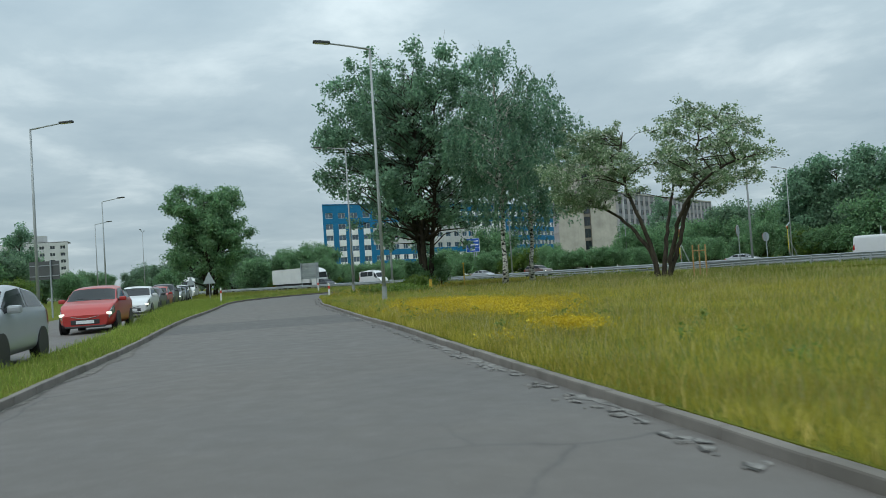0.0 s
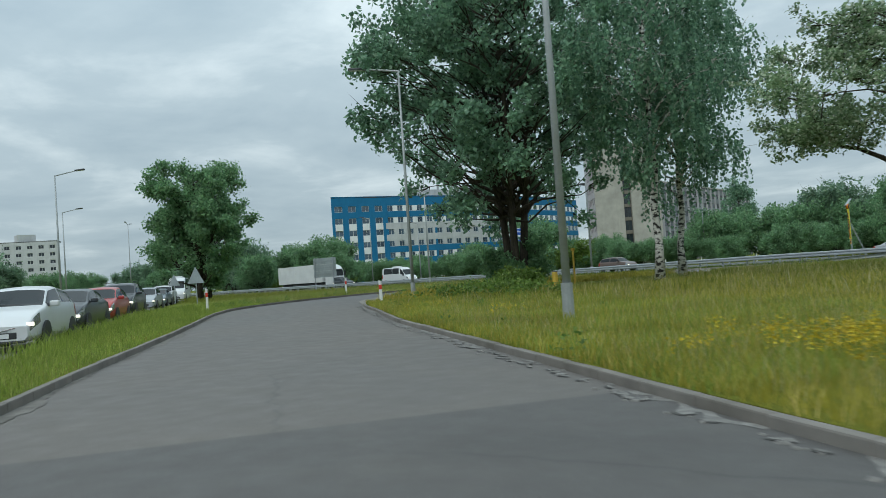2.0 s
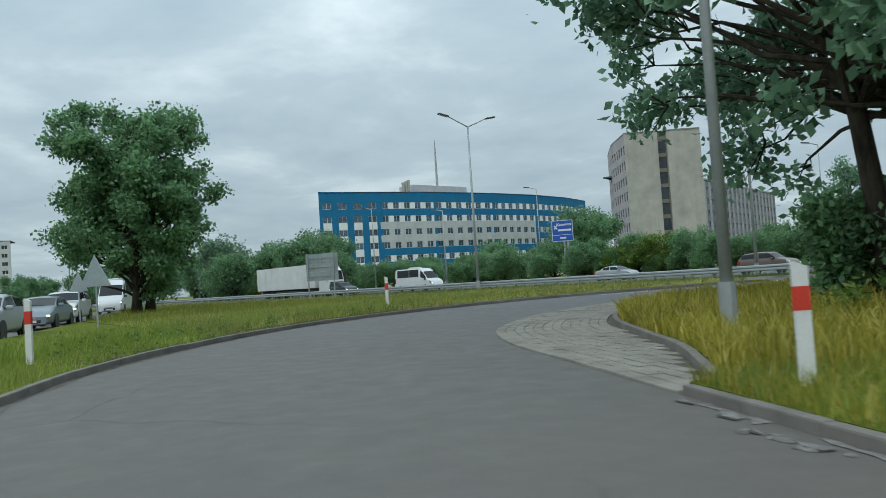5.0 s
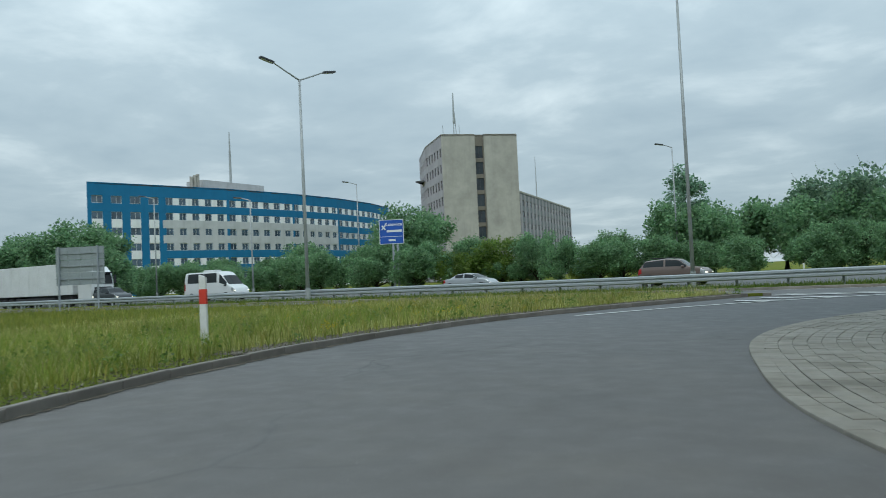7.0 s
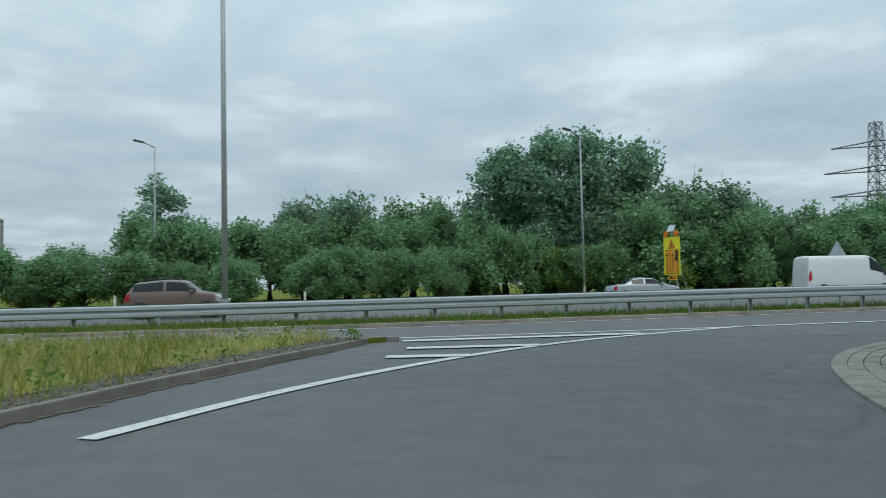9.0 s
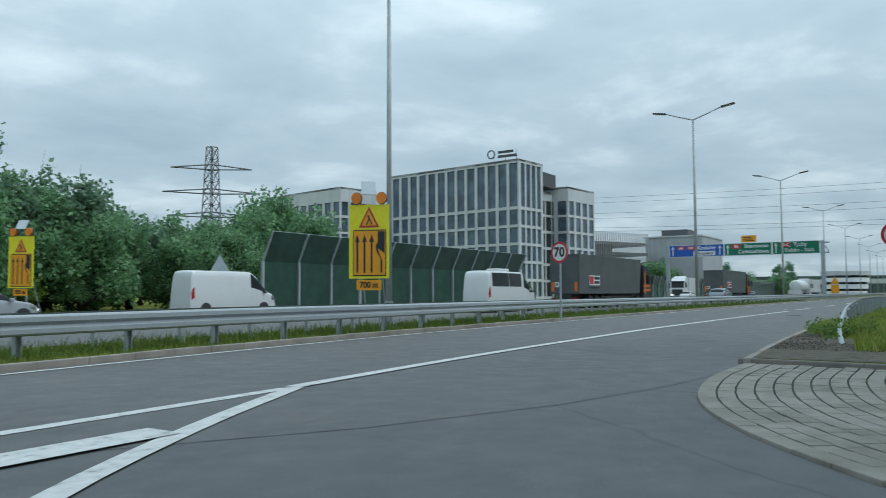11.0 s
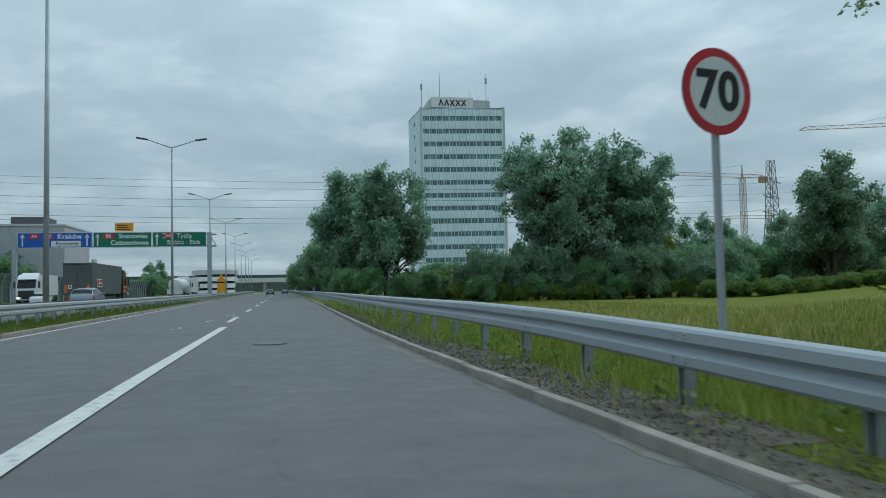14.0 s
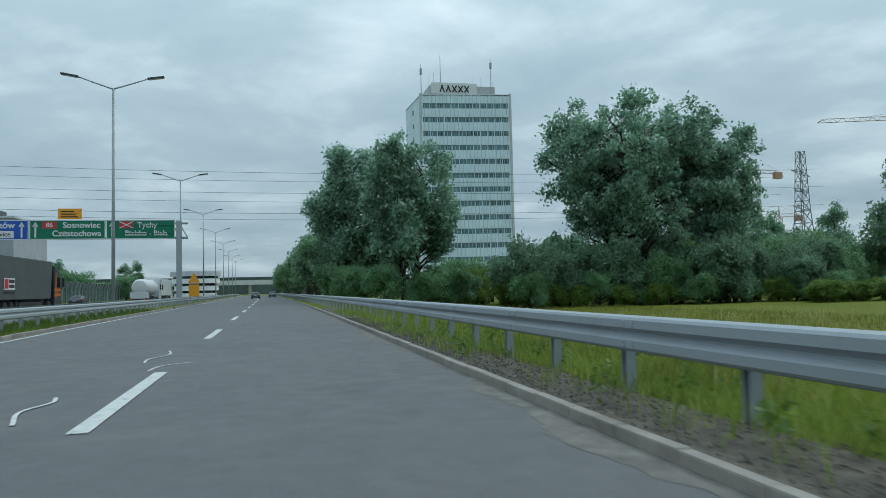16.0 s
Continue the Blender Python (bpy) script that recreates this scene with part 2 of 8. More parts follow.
M_GALV = galvanised()
M_POLE = plain("pole_grey_paint", (0.36, 0.38, 0.38), 0.5, 0.3, 0.12, 1.5)
M_LAMPHEAD = plain("lamp_head_dark", (0.06, 0.065, 0.07), 0.5, 0.2)


def road_paint():
    k = Nodes("road_paint_worn")
    n = k.noise(7, 6, 0.7)
    c = k.ramp(n, [(0.30, (0.20, 0.20, 0.19)), (0.44, (0.52, 0.52, 0.50)), (0.8, (0.68, 0.68, 0.66))])
    return k.set(c, 0.75, 0, 0.35, bump=k.noise(120), depth=0.002)


M_PAINT = road_paint()
M_WHITE = plain("white_plastic", (0.72, 0.72, 0.70), 0.45, var=0.07, scale=6)
M_RED = plain("red_reflective", (0.62, 0.05, 0.03), 0.4, var=0.08)
M_SIGNRED = plain("sign_red", (0.52, 0.03, 0.045), 0.4, var=0.06)
M_SIGNWHITE = plain("sign_white", (0.70, 0.71, 0.71), 0.42, var=0.05)
M_BLACK = plain("black_paint", (0.018, 0.018, 0.02), 0.5)
M_SIGNBLUE = plain("sign_blue", (0.015, 0.09, 0.42), 0.4, var=0.08)
M_SIGNGREEN = plain("sign_green", (0.004, 0.16, 0.085), 0.4, var=0.08)
M_SIGNYELLOW = plain("sign_fluorescent_yellow", (0.80, 0.72, 0.015), 0.45, var=0.05)
M_SIGNORANGE = plain("sign_amber", (0.80, 0.34, 0.012), 0.45, var=0.06)
M_SIGNBACK = plain("sign_back_aluminium", (0.36, 0.40, 0.42), 0.5, 0.35, 0.12, 1.0)
M_AMBER = plain("amber_lens", (0.78, 0.22, 0.015), 0.25)
M_WOOD = plain("stake_wood", (0.36, 0.22, 0.09), 0.8, var=0.25)
M_WOODYEL = plain("yellow_post_paint", (0.55, 0.36, 0.05), 0.6, var=0.2)


def glass(name, tint=(0.02, 0.025, 0.03), rough=0.06, spec=0.7):
    k = Nodes(name)
    c = k.ramp(k.noise(0.35, 2), [(0.3, tuple(t * 0.6 for t in tint)), (0.7, tuple(t * 1.6 for t in tint))])
    return k.set(c, rough, 0.0, spec)


M_CARGLASS = glass("car_glass", (0.016, 0.02, 0.022), 0.12, 0.28)
M_PANE = glass("window_pane", (0.070, 0.105, 0.145), 0.08)
M_PANE_DARK = glass("window_pane_dark", (0.022, 0.03, 0.036), 0.1)
M_PANE_TOWER = glass("tower_pane", (0.10, 0.185, 0.205), 0.10, 0.35)
M_TEALFRAME = plain("teal_window_frame", (0.20, 0.31, 0.34), 0.5)
M_TYRE = plain("tyre_rubber", (0.022, 0.022, 0.023), 0.85)
M_RIM = plain("wheel_rim", (0.30, 0.31, 0.32), 0.35, 0.7)
M_TRIM = plain("black_plastic", (0.03, 0.03, 0.032), 0.55)
M_CHROME = plain("chrome_trim", (0.6, 0.6, 0.6), 0.2, 0.9)


def lamp_mat(name, colour, strength):
    k = Nodes(name)
    k.set(colour, 0.2)
    k.bsdf.inputs["Emission Color"].default_value = (*colour, 1)
    k.bsdf.inputs["Emission Strength"].default_value = strength
    return k.m


M_HEADLIGHT = lamp_mat("headlight_lit", (1.0, 0.93, 0.78), 0.95)
M_TAIL = plain("tail_lamp_red", (0.35, 0.015, 0.012), 0.25)


def car_paint(name, colour):
    k = Nodes(name)
    c = k.mix(k.ramp(k.noise(1.5, 5), [(0.5, 0.0), (0.8, 0.25)]), colour, tuple(x * 0.7 + 0.03 for x in colour))
    k.set(c, 0.32, 0.15, 0.5)
    k.bsdf.inputs["Coat Weight"].default_value, k.bsdf.inputs["Coat Roughness"].default_value = 0.4, 0.12
    return k.m


P_RED = car_paint("paint_red", (0.42, 0.035, 0.03))
P_WHITE = car_paint("paint_white", (0.66, 0.67, 0.67))
P_SILVER = car_paint("paint_silver", (0.36, 0.38, 0.40))
P_GREY = car_paint("paint_blue_grey", (0.20, 0.24, 0.27))
P_DARK = car_paint("paint_dark", (0.035, 0.04, 0.045))
P_BROWN = car_paint("paint_brown", (0.14, 0.10, 0.085))
P_ORANGE = car_paint("paint_orange", (0.70, 0.16, 0.02))

# facades


def facade(name, tone, tint, stain=0.3, scale=0.35):
    k = Nodes(name)
    a = k.ramp(k.noise(scale, 6, 0.6), [(0.25, tuple(tone * (1 - stain) * t for t in tint)), (0.75, tuple(tone * 1.1 * t for t in tint))])
    streak = k.ramp(k.noise(1.1, 4, 0.6, stretch=(1, 1, 0.07)), [(0.5, 0.0), (0.8, 0.35)])
    c = k.mix(streak, a, tuple(tone * 0.55 * t for t in tint))
    return k.set(c, 0.85, 0, 0.3, bump=k.noise(8, 3), depth=0.01)


M_BLUEWALL = facade("blue_render", 0.42, (0.045, 0.40, 0.80), 0.12)
M_WHITEWALL = facade("white_render", 0.84, (1.0, 1.0, 1.0), 0.1)
M_GREYWALL = facade("grey_render", 0.56, (0.98, 0.99, 1.0), 0.15)
M_RAWCONCRETE = facade("raw_concrete", 0.45, (1.0, 0.95, 0.86), 0.3)
M_PINKPANEL = facade("old_panel", 0.44, (1.0, 0.92, 0.99), 0.2)
M_OFFICE = facade("office_white_stone", 0.60, (0.97, 0.99, 1.02), 0.12)
M_TOWERPANEL = facade("tower_white_panel", 0.80, (0.82, 0.96, 1.04), 0.12)
M_TOWERJOINT = plain("tower_panel_joint", (0.42, 0.50, 0.55), 0.6)
M_SPANDREL = facade("dark_panel_spandrel", 0.25, (0.94, 0.97, 1.06), 0.25)
M_STAIRPANEL = facade("brown_stair_panel", 0.24, (1.0, 0.90, 0.76), 0.3)
M_GREYBOX = facade("grey_hall_cladding", 0.42, (0.97, 1.0, 1.02), 0.12)
M_GARAGE = facade("garage_concrete", 0.17, (1.0, 0.95, 0.92), 0.25)
M_ROOF = plain("roof_dark", (0.09, 0.095, 0.10), 0.8)
M_BARRIER = plain("noise_barrier_green", (0.035, 0.075, 0.058), 0.25, var=0.2, scale=0.8)
M_TARP = plain("grey_tarpaulin", (0.085, 0.095, 0.095), 0.55, var=0.15, scale=0.7)
M_TRAILERWHITE = plain("trailer_white", (0.62, 0.63, 0.62), 0.45, var=0.08, scale=0.6)
M_STEEL_LATTICE = plain("lattice_steel", (0.16, 0.17, 0.18), 0.6, 0.4)
M_CRANE = plain("crane_orange", (0.40, 0.24, 0.14), 0.6)
M_CRANEGREY = plain("crane_grey", (0.40, 0.34, 0.30), 0.6)
M_WIRE = plain("power_wire", (0.05, 0.055, 0.06), 0.5)

# ---------------------------------------------------------------- mesh helpers


def part(name, bm, material, parent=None, label="", smooth=False):
    """One mesh object out of a bmesh, under a thing or a part."""
    me = bpy.data.meshes.new(name)
    bm.normal_update()
    bm.to_mesh(me)
    bm.free()
    if smooth:
        me.polygons.foreach_set("use_smooth", [True] * len(me.polygons))
    if smooth == "soft":
        me.set_sharp_from_angle(angle=radians(38))
    me.materials.append(material)
    ob = new(name, me)
    if parent is not None:
        ob.parent = parent
    if label:
        tagged(ob, label)
    return ob


def again(name, src, parent, m=None):
    """Another object on the same mesh."""
    ob = new(name, src.data)
    ob.parent = parent
    if m is not None:
        ob.matrix_local = m
    return ob


def sink(m):
    """The same pose, let down onto the lower field where it stands there."""
    p = m.translation
    return Matrix.Translation((0, 0, float(land(p.x, p.y)) + 0.06)) @ m


def thing(name, m, label, category, group="", kind=""):
    ob = new(name)
    ob.empty_display_size = 0.3
    ob.matrix_world = sink(m)
    return tagged(ob, label, category, group, kind)


def box(bm, x0, y0, z0, x1, y1, z1, bevel=0.0):
    vs = [bm.verts.new(p) for p in ((x0, y0, z0), (x1, y0, z0), (x1, y1, z0), (x0, y1, z0), (x0, y0, z1), (x1, y0, z1), (x1, y1, z1), (x0, y1, z1))]
    fs = [bm.faces.new([vs[i] for i in q]) for q in ((3, 2, 1, 0), (4, 5, 6, 7), (0, 1, 5, 4), (1, 2, 6, 5), (2, 3, 7, 6), (3, 0, 4, 7))]
    if bevel:
        es = list({e for f in fs for e in f.edges})
        bmesh.ops.bevel(bm, geom=es, offset=bevel, segments=2, affect="EDGES", profile=0.6)
    return bm


def B():
    return bmesh.new()


def boxed(x0, y0, z0, x1, y1, z1, bevel=0.0):
    return box(B(), x0, y0, z0, x1, y1, z1, bevel)


def tube(bm, pts, radii, n=8, cap=True):
    """A tapered round bar along points."""
    rings = []
    pts = [Vector(p) for p in pts]
    for i, p in enumerate(pts):
        d = (pts[min(i + 1, len(pts) - 1)] - pts[max(i - 1, 0)]).normalized()
        a = d.cross(Vector((0.13, 0.97, 0.2)) if abs(d.y) < 0.9 else Vector((1, 0, 0))).normalized()
        b = d.cross(a)
        r = radii[i] if isinstance(radii, (list, tuple)) else radii
        rings.append([bm.verts.new(p + (a * math.cos(2 * math.pi * k / n) + b * math.sin(2 * math.pi * k / n)) * r) for k in range(n)])
    for r0, r1 in zip(rings, rings[1:]):
        for k in range(n):
            bm.faces.new((r0[k], r0[(k + 1) % n], r1[(k + 1) % n], r1[k]))
    if cap:
        bm.faces.new(rings[0][::-1])
        bm.faces.new(rings[-1])
    return bm


def strip(bm, left, right, z0=0.0):
    """A surface between two lines of equally many points (x, y) or (x, y, z)."""
    L = [bm.verts.new((p[0], p[1], p[2] if len(p) > 2 else z0)) for p in left]
    R = [bm.verts.new((p[0], p[1], p[2] if len(p) > 2 else z0)) for p in right]
    for i in range(len(L) - 1):
        f = bm.faces.new((L[i], R[i], R[i + 1], L[i + 1]))
        f.normal_update()
        if f.normal.z < -0.5:
            f.normal_flip()
    return bm


def poly(bm, pts, z, depth=0.0):
    """A flat outline, with sides going down if depth is given."""
    top = [bm.verts.new((p[0], p[1], z)) for p in pts]
    f = bm.faces.new(top)
    f.normal_update()
    if f.normal.z < 0:
        f.normal_flip()
        top = top[::-1]
    if depth:
        low = [bm.verts.new((v.co.x, v.co.y, z - depth)) for v in top]
        n = len(top)
        for i in range(n):
            bm.faces.new((top[i], low[i], low[(i + 1) % n], top[(i + 1) % n]))
    bmesh.ops.triangulate(bm, faces=[x for x in bm.faces if len(x.verts) > 4])
    return bm


def smooth_line(pts, step=1.0):
    """A smooth curve through points, at even steps."""
    P = [np.array(p, float) for p in pts]
    P = [2 * P[0] - P[1]] + P + [2 * P[-1] - P[-2]]
    H = [np.linalg.norm(b - a) for a, b in zip(P, P[1:])]
    M = [None] + [((P[i + 1] - P[i]) / H[i] * H[i - 1] + (P[i] - P[i - 1]) / H[i - 1] * H[i]) / (H[i] + H[i - 1]) for i in range(1, len(P) - 1)]
    out = []
    for i in range(1, len(P) - 2):
        n = max(2, int(H[i] / step))
        for u in np.linspace(0, 1, n, endpoint=False):
            out.append((2 * u ** 3 - 3 * u * u + 1) * P[i] + (u ** 3 - 2 * u * u + u) * H[i] * M[i] + (3 * u * u - 2 * u ** 3) * P[i + 1] + (u ** 3 - u * u) * H[i] * M[i + 1])
    out.append(P[-2])
    return out


def resample(pts, n):
    P = np.array([p[:2] for p in pts], float)
    s = np.r_[0, np.cumsum(np.linalg.norm(np.diff(P, axis=0), axis=1))]
    u = np.linspace(0, s[-1], n)
    return np.c_[np.interp(u, s, P[:, 0]), np.interp(u, s, P[:, 1])]


def offset_line(pts, d):
    """The same line, moved d to its left."""
    P = np.array([p[:2] for p in pts], float)
    T = np.gradient(P, axis=0)
    T /= np.linalg.norm(T, axis=1)[:, None]
    return P + np.c_[-T[:, 1], T[:, 0]] * d


def inside(pts, outline):
    x, y = pts[:, 0], pts[:, 1]
    ok = np.zeros(len(pts), bool)
    n = len(outline)
    for i in range(n):
        (x0, y0), (x1, y1) = outline[i][:2], outline[(i + 1) % n][:2]
        hit = ((y0 > y) != (y1 > y)) & (x < (x1 - x0) * (y - y0) / ((y1 - y0) or 1e-9) + x0)
        ok ^= hit
    return ok


def mesh_np(name, verts, quads, material, smooth=False):
    """A mesh straight from arrays of vertices and of four-cornered (or three-cornered) faces."""
    me = bpy.data.meshes.new(name)
    k = quads.shape[1]
    me.vertices.add(len(verts))
    me.vertices.foreach_set("co", np.ascontiguousarray(verts, np.float32).ravel())
    me.loops.add(quads.size)
    me.loops.foreach_set("vertex_index", np.ascontiguousarray(quads, np.int32).ravel())
    me.polygons.add(len(quads))
    me.polygons.foreach_set("loop_start", np.arange(0, quads.size, k, dtype=np.int32))
    me.update(calc_edges=True)
    me.materials.append(material)
    return me




def lettering(text, size, material, parent, m, name="lettering", bold=0.0):
    """Flat letters, centred, with a little thickness, lying in the local x/y plane of m."""
    cu = bpy.data.curves.new(name, "FONT")
    cu.body, cu.size, cu.align_x, cu.align_y, cu.extrude, cu.offset = text, size, "CENTER", "CENTER", 0.006, bold
    tmp = bpy.data.objects.new("tmp", cu)
    scene.collection.objects.link(tmp)
    dg = bpy.context.evaluated_depsgraph_get()
    me = bpy.data.meshes.new_from_object(tmp.evaluated_get(dg))
    me.name = name
    bpy.data.objects.remove(tmp)
    bpy.data.curves.remove(cu)
    me.materials.clear()
    me.materials.append(material)
    ob = new(name, me)
    ob.parent = parent
    ob.matrix_local = m
    return ob


# ---------------------------------------------------------------- roads
LEFT_KERB = smooth_line([(120, -105.6), (80, -84.1), (55, -70.3), (39.9, -62.25), (35.4, -59.8), (26.7, -55.4), (19.6, -51.65), (14.5, -48.75), (7.8, -45.0), (2.4, -42.1), (-3.7, -38.7),
                         (-8.5, -35.5), (-12.4, -31.3), (-14.8, -27.7), (-16.1, -24.8), (-17.0, -21.5), (-17.4, -18.4), (-17.4, -15.4), (-17.1, -12.1), (-16.1, -8.8), (-14.5, -5.0), (-12.8, -1.3)], 1.0)
RIGHT_KERB = smooth_line([(120, -97.5), (80, -76), (60, -65.3), (50.6, -60.3), (45.8, -57.8), (38.1, -53.7), (33.2, -51.25), (28.3, -48.7), (21.1, -44.92), (15.6, -42.03), (11.4, -39.52), (8.5, -37.75), (4.7, -35.55), (2.0, -33.8)], 1.0)
APRON_OUT = smooth_line([(2.0, -33.8), (-0.4, -32.25), (-3.4, -30.3), (-5.85, -28.05), (-7.3, -25.95), (-8.48, -23.7), (-9.28, -21.0), (-9.9, -17.5), (-9.66, -14.5), (-8.85, -11.95), (-7.8, -9.7), (-6.7, -7.9), (-4.9, -6.0), (-2.6, -4.6), (0.0, -4.02), (2.5, -3.95)], 0.5)
APRON_IN = smooth_line([(2.0, -33.2), (0.4, -31.0), (-1.6, -28.9), (-3.9, -26.4), (-5.75, -23.6), (-6.7, -21.2), (-7.4, -18.2), (-7.2, -15.4), (-6.4, -12.4), (-4.9, -10.0), (-3.0, -8.0), (-0.6, -6.9), (2.5, -6.6)], 0.5)
MAIN_RIGHT = smooth_line([(2.5, -3.93), (7.4, -3.57), (12, -3.34), (17, -3.14), (24, -2.92), (31, -2.76), (45, -2.74), (60, -2.84), (120, -3.05), (220, -2.6), (420, 0.5)], 2.0)
MAIN_LEFT = smooth_line([(-160, 4.6), (-60, 5.1), (-6.5, 5.3), (-3, 5.8), (0.6, 6.25), (3.2, 6.55), (7, 6.85), (12.5, 7.1), (22, 7.3), (44, 7.55), (75, 8.1), (115, 8.7), (220, 10.0), (420, 14.0)], 2.0)
# the far edge of the sliver where ramp and main road part
SLIVER = smooth_line([(-160, -1.4), (-60, -0.7), (-26.4, -0.35), (-17, -0.35), (-12.3, -0.9)], 2.0)



def ease(v):
    v = np.clip(v, 0.0, 1.0)
    return v * v * (3 - 2 * v)


def land(x, y):
    """Height of the natural ground: the field behind the right rail lies a metre lower."""
    d = np.minimum(-8.3 - np.asarray(y, float), (np.asarray(x, float) - 26) * 0.639 + (np.asarray(y, float) + 14) * 0.77)
    return -0.06 - 0.94 * ease(d / 11.0)


gx = [-1500, -300, -40, 0, 12] + [16 + 3 * k for k in range(46)] + [170, 220, 320, 600, 1800]
gy = [1800, 300, 60, 10, 0, -6] + [-8.3 - 1.5 * k for k in range(16)] + [-36, -42, -50, -60, -75, -95, -120, -160, -260, -1500]
gb = B()
gv = [[gb.verts.new((x, y, float(land(x, y)))) for x in gx] for y in gy]
for j in range(len(gy) - 1):
    for i in range(len(gx) - 1):
        gb.faces.new((gv[j + 1][i], gv[j + 1][i + 1], gv[j][i + 1], gv[j][i]))
ground = part("ground", gb, M_GROUND, smooth=True)
tagged(ground, "rough meadow and ground reaching the horizon", "ground", kind="structure")

# ramp surface: kerb to kerb, then past the apron into the main road
edge_r = np.vstack([np.array(RIGHT_KERB)[:, :2], np.array(APRON_OUT)[1:, :2]])
edge_l = np.vstack([np.array(LEFT_KERB)[:, :2], np.array([(-8.0, 1.5), (2.5, 1.5)])])
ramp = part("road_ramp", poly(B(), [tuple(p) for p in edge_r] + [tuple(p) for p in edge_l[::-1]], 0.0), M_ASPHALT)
tagged(ramp, "worn grey asphalt slip road with patches and cracks", "road", kind="structure")
main_l = resample(MAIN_LEFT, 260)
main_r = np.vstack([np.array(SLIVER)[:, :2], np.array([(-8, -0.9)]), np.array([(-4.5, -3.0), (0, -4.0)]), np.array(MAIN_RIGHT)[:, :2]])
main = part("road_main", strip(B(), [(p[0], np.interp(p[0], main_r[:, 0], main_r[:, 1]) - 0.0) for p in main_l], main_l, 0.004), M_ASPHALT_HWY)
tagged(main, "two-lane dark grey asphalt main road", "road", kind="structure")
carriageway = part("road_carriageway", strip(B(), [(-260, 9.2), (-6, 9.6), (20, 10.8), (60, 11.3), (150, 12.5), (420, 18)], [(-260, 37), (-6, 36.5), (20, 36), (60, 36), (150, 37.5), (420, 45)], 0.0), M_ASPHALT_HWY)
tagged(carriageway, "wide dark grey motorway carriageway with several lanes", "road", kind="structure")
PAR = [np.array((47.25, -68.8)), np.array((-69.75, -8.8))]
SIDE_Z = -0.035
par_d = (PAR[1] - PAR[0]) / np.linalg.norm(PAR[1] - PAR[0])
par_n = np.array((-par_d[1], par_d[0]))


def side(d, off=0.0):
    """A place on the side road, d metres along it; it bends gently away from the slip road."""
    return PAR[0] + par_d * d + par_n * (0.35 + max(0.0, d - 22.0) * 0.045 + off)


side_line = [side(d) for d in (-120, 0, 22, 150)]
side_road = part("road_side", strip(B(), [p - par_n * 1.2 for p in side_line], [p + par_n * 5.5 for p in side_line], SIDE_Z), M_ASPHALT)
tagged(side_road, "grey asphalt side road with a queue of cars", "road", kind="structure")

# raised verges
VZ = 0.10
lk = [tuple(p[:2]) for p in offset_line(LEFT_KERB, 0.14)]
rk = [tuple(p[:2]) for p in offset_line(RIGHT_KERB, -0.14)]
ai = [tuple(p[:2]) for p in offset_line(APRON_IN, -0.14)]
mr = [tuple(p[:2]) for p in offset_line(MAIN_RIGHT, -0.14)]
ml = [tuple(p[:2]) for p in offset_line(MAIN_LEFT, 0.14)]
sv = [tuple(p[:2]) for p in offset_line(SLIVER, -0.02)]
k_split = min(range(len(lk)), key=lambda i: abs(lk[i][0] + 14.0) + abs(lk[i][1] + 31.0))
side_right = [tuple(side(d, -1.15)) for d in (100.0, 60.0, 22.0, -40.0, -110.0)]
OUT_LEFT = lk[:k_split] + side_right
OUT_WEDGE = lk[k_split - 1:] + sv[::-1] + [(-160, -8.0), (-95, -6.0), tuple(side(134, -1.15)), tuple(side(101, -1.15))]
rim = [tuple(p[:2]) for p in offset_line([p for p in MAIN_RIGHT if p[0] >= 28], -5.3)]
OUT_ISLAND = rk + ai + [(2.64, -4.1)] + mr[1:] + rim[::-1] + [(27, -14.5), (60, -42.0), (121, -93.0)]
OUT_MEDIAN = ml + [(420, 17.6), (150, 12.2), (60, 11.1), (20, 10.6), (-6, 9.4), (-160, 9.1)]
for nm, out, lab in (("verge_left", OUT_LEFT, "grass strip with tall weeds between slip road and side road"),
                     ("verge_wedge", OUT_WEDGE, "grass wedge with dry tufts between slip road and main road"),
                     ("verge_island", OUT_ISLAND, "meadow with tall grass and yellow flowers inside the bend"),
                     ("verge_median", OUT_MEDIAN, "mown grass strip under the guard rail")):
    tagged(part(nm, poly(B(), out, VZ, 0.16), M_GROUND), lab, "verge", kind="structure")

# brick-paved apron inside the bend
n_ap = 90
ao, an = resample(APRON_OUT, n_ap), resample(APRON_IN, n_ap)
apron = part("pavement_apron", strip(B(), an, ao, 0.012), M_JOINT)
tagged(apron, "overrun apron of sandy concrete paving blocks", "pavement", kind="structure")

# painted lines


def painted(name, pts, width, z=0.014, label="worn white road line"):
    L = offset_line(pts, width / 2)
    R = offset_line(pts, -width / 2)
    return tagged(part(name, strip(B(), R, L, z), M_PAINT), label, "road marking", kind="structure")


LANE = [(-3.7, 0.28), (0.6, 0.72), (4, 0.98), (8.3, 1.2), (12, 1.40), (20, 1.55), (41.2, 1.60)]
painted("marking_lane_solid", smooth_line(LANE, 1.0), 0.24, 0.018)
for k in range(18):
    x = 45.2 + 14.7 * k
    painted("marking_dash", [(x, 1.75 + 0.000035 * (x - 40) ** 2), (x + 5.5, 1.75 + 0.000035 * (x - 36) ** 2)], 0.2, label="white lane dash")
painted("marking_edge_left", offset_line(MAIN_LEFT, -0.35), 0.14, label="worn white edge line along the kerb")
painted("marking_edge_wedge", smooth_line([(-60, -0.2), (-26, 0.15), (-12, 0.0), (-7.4, 0.1), (-3.8, 0.28)], 1.0), 0.2, 0.010)
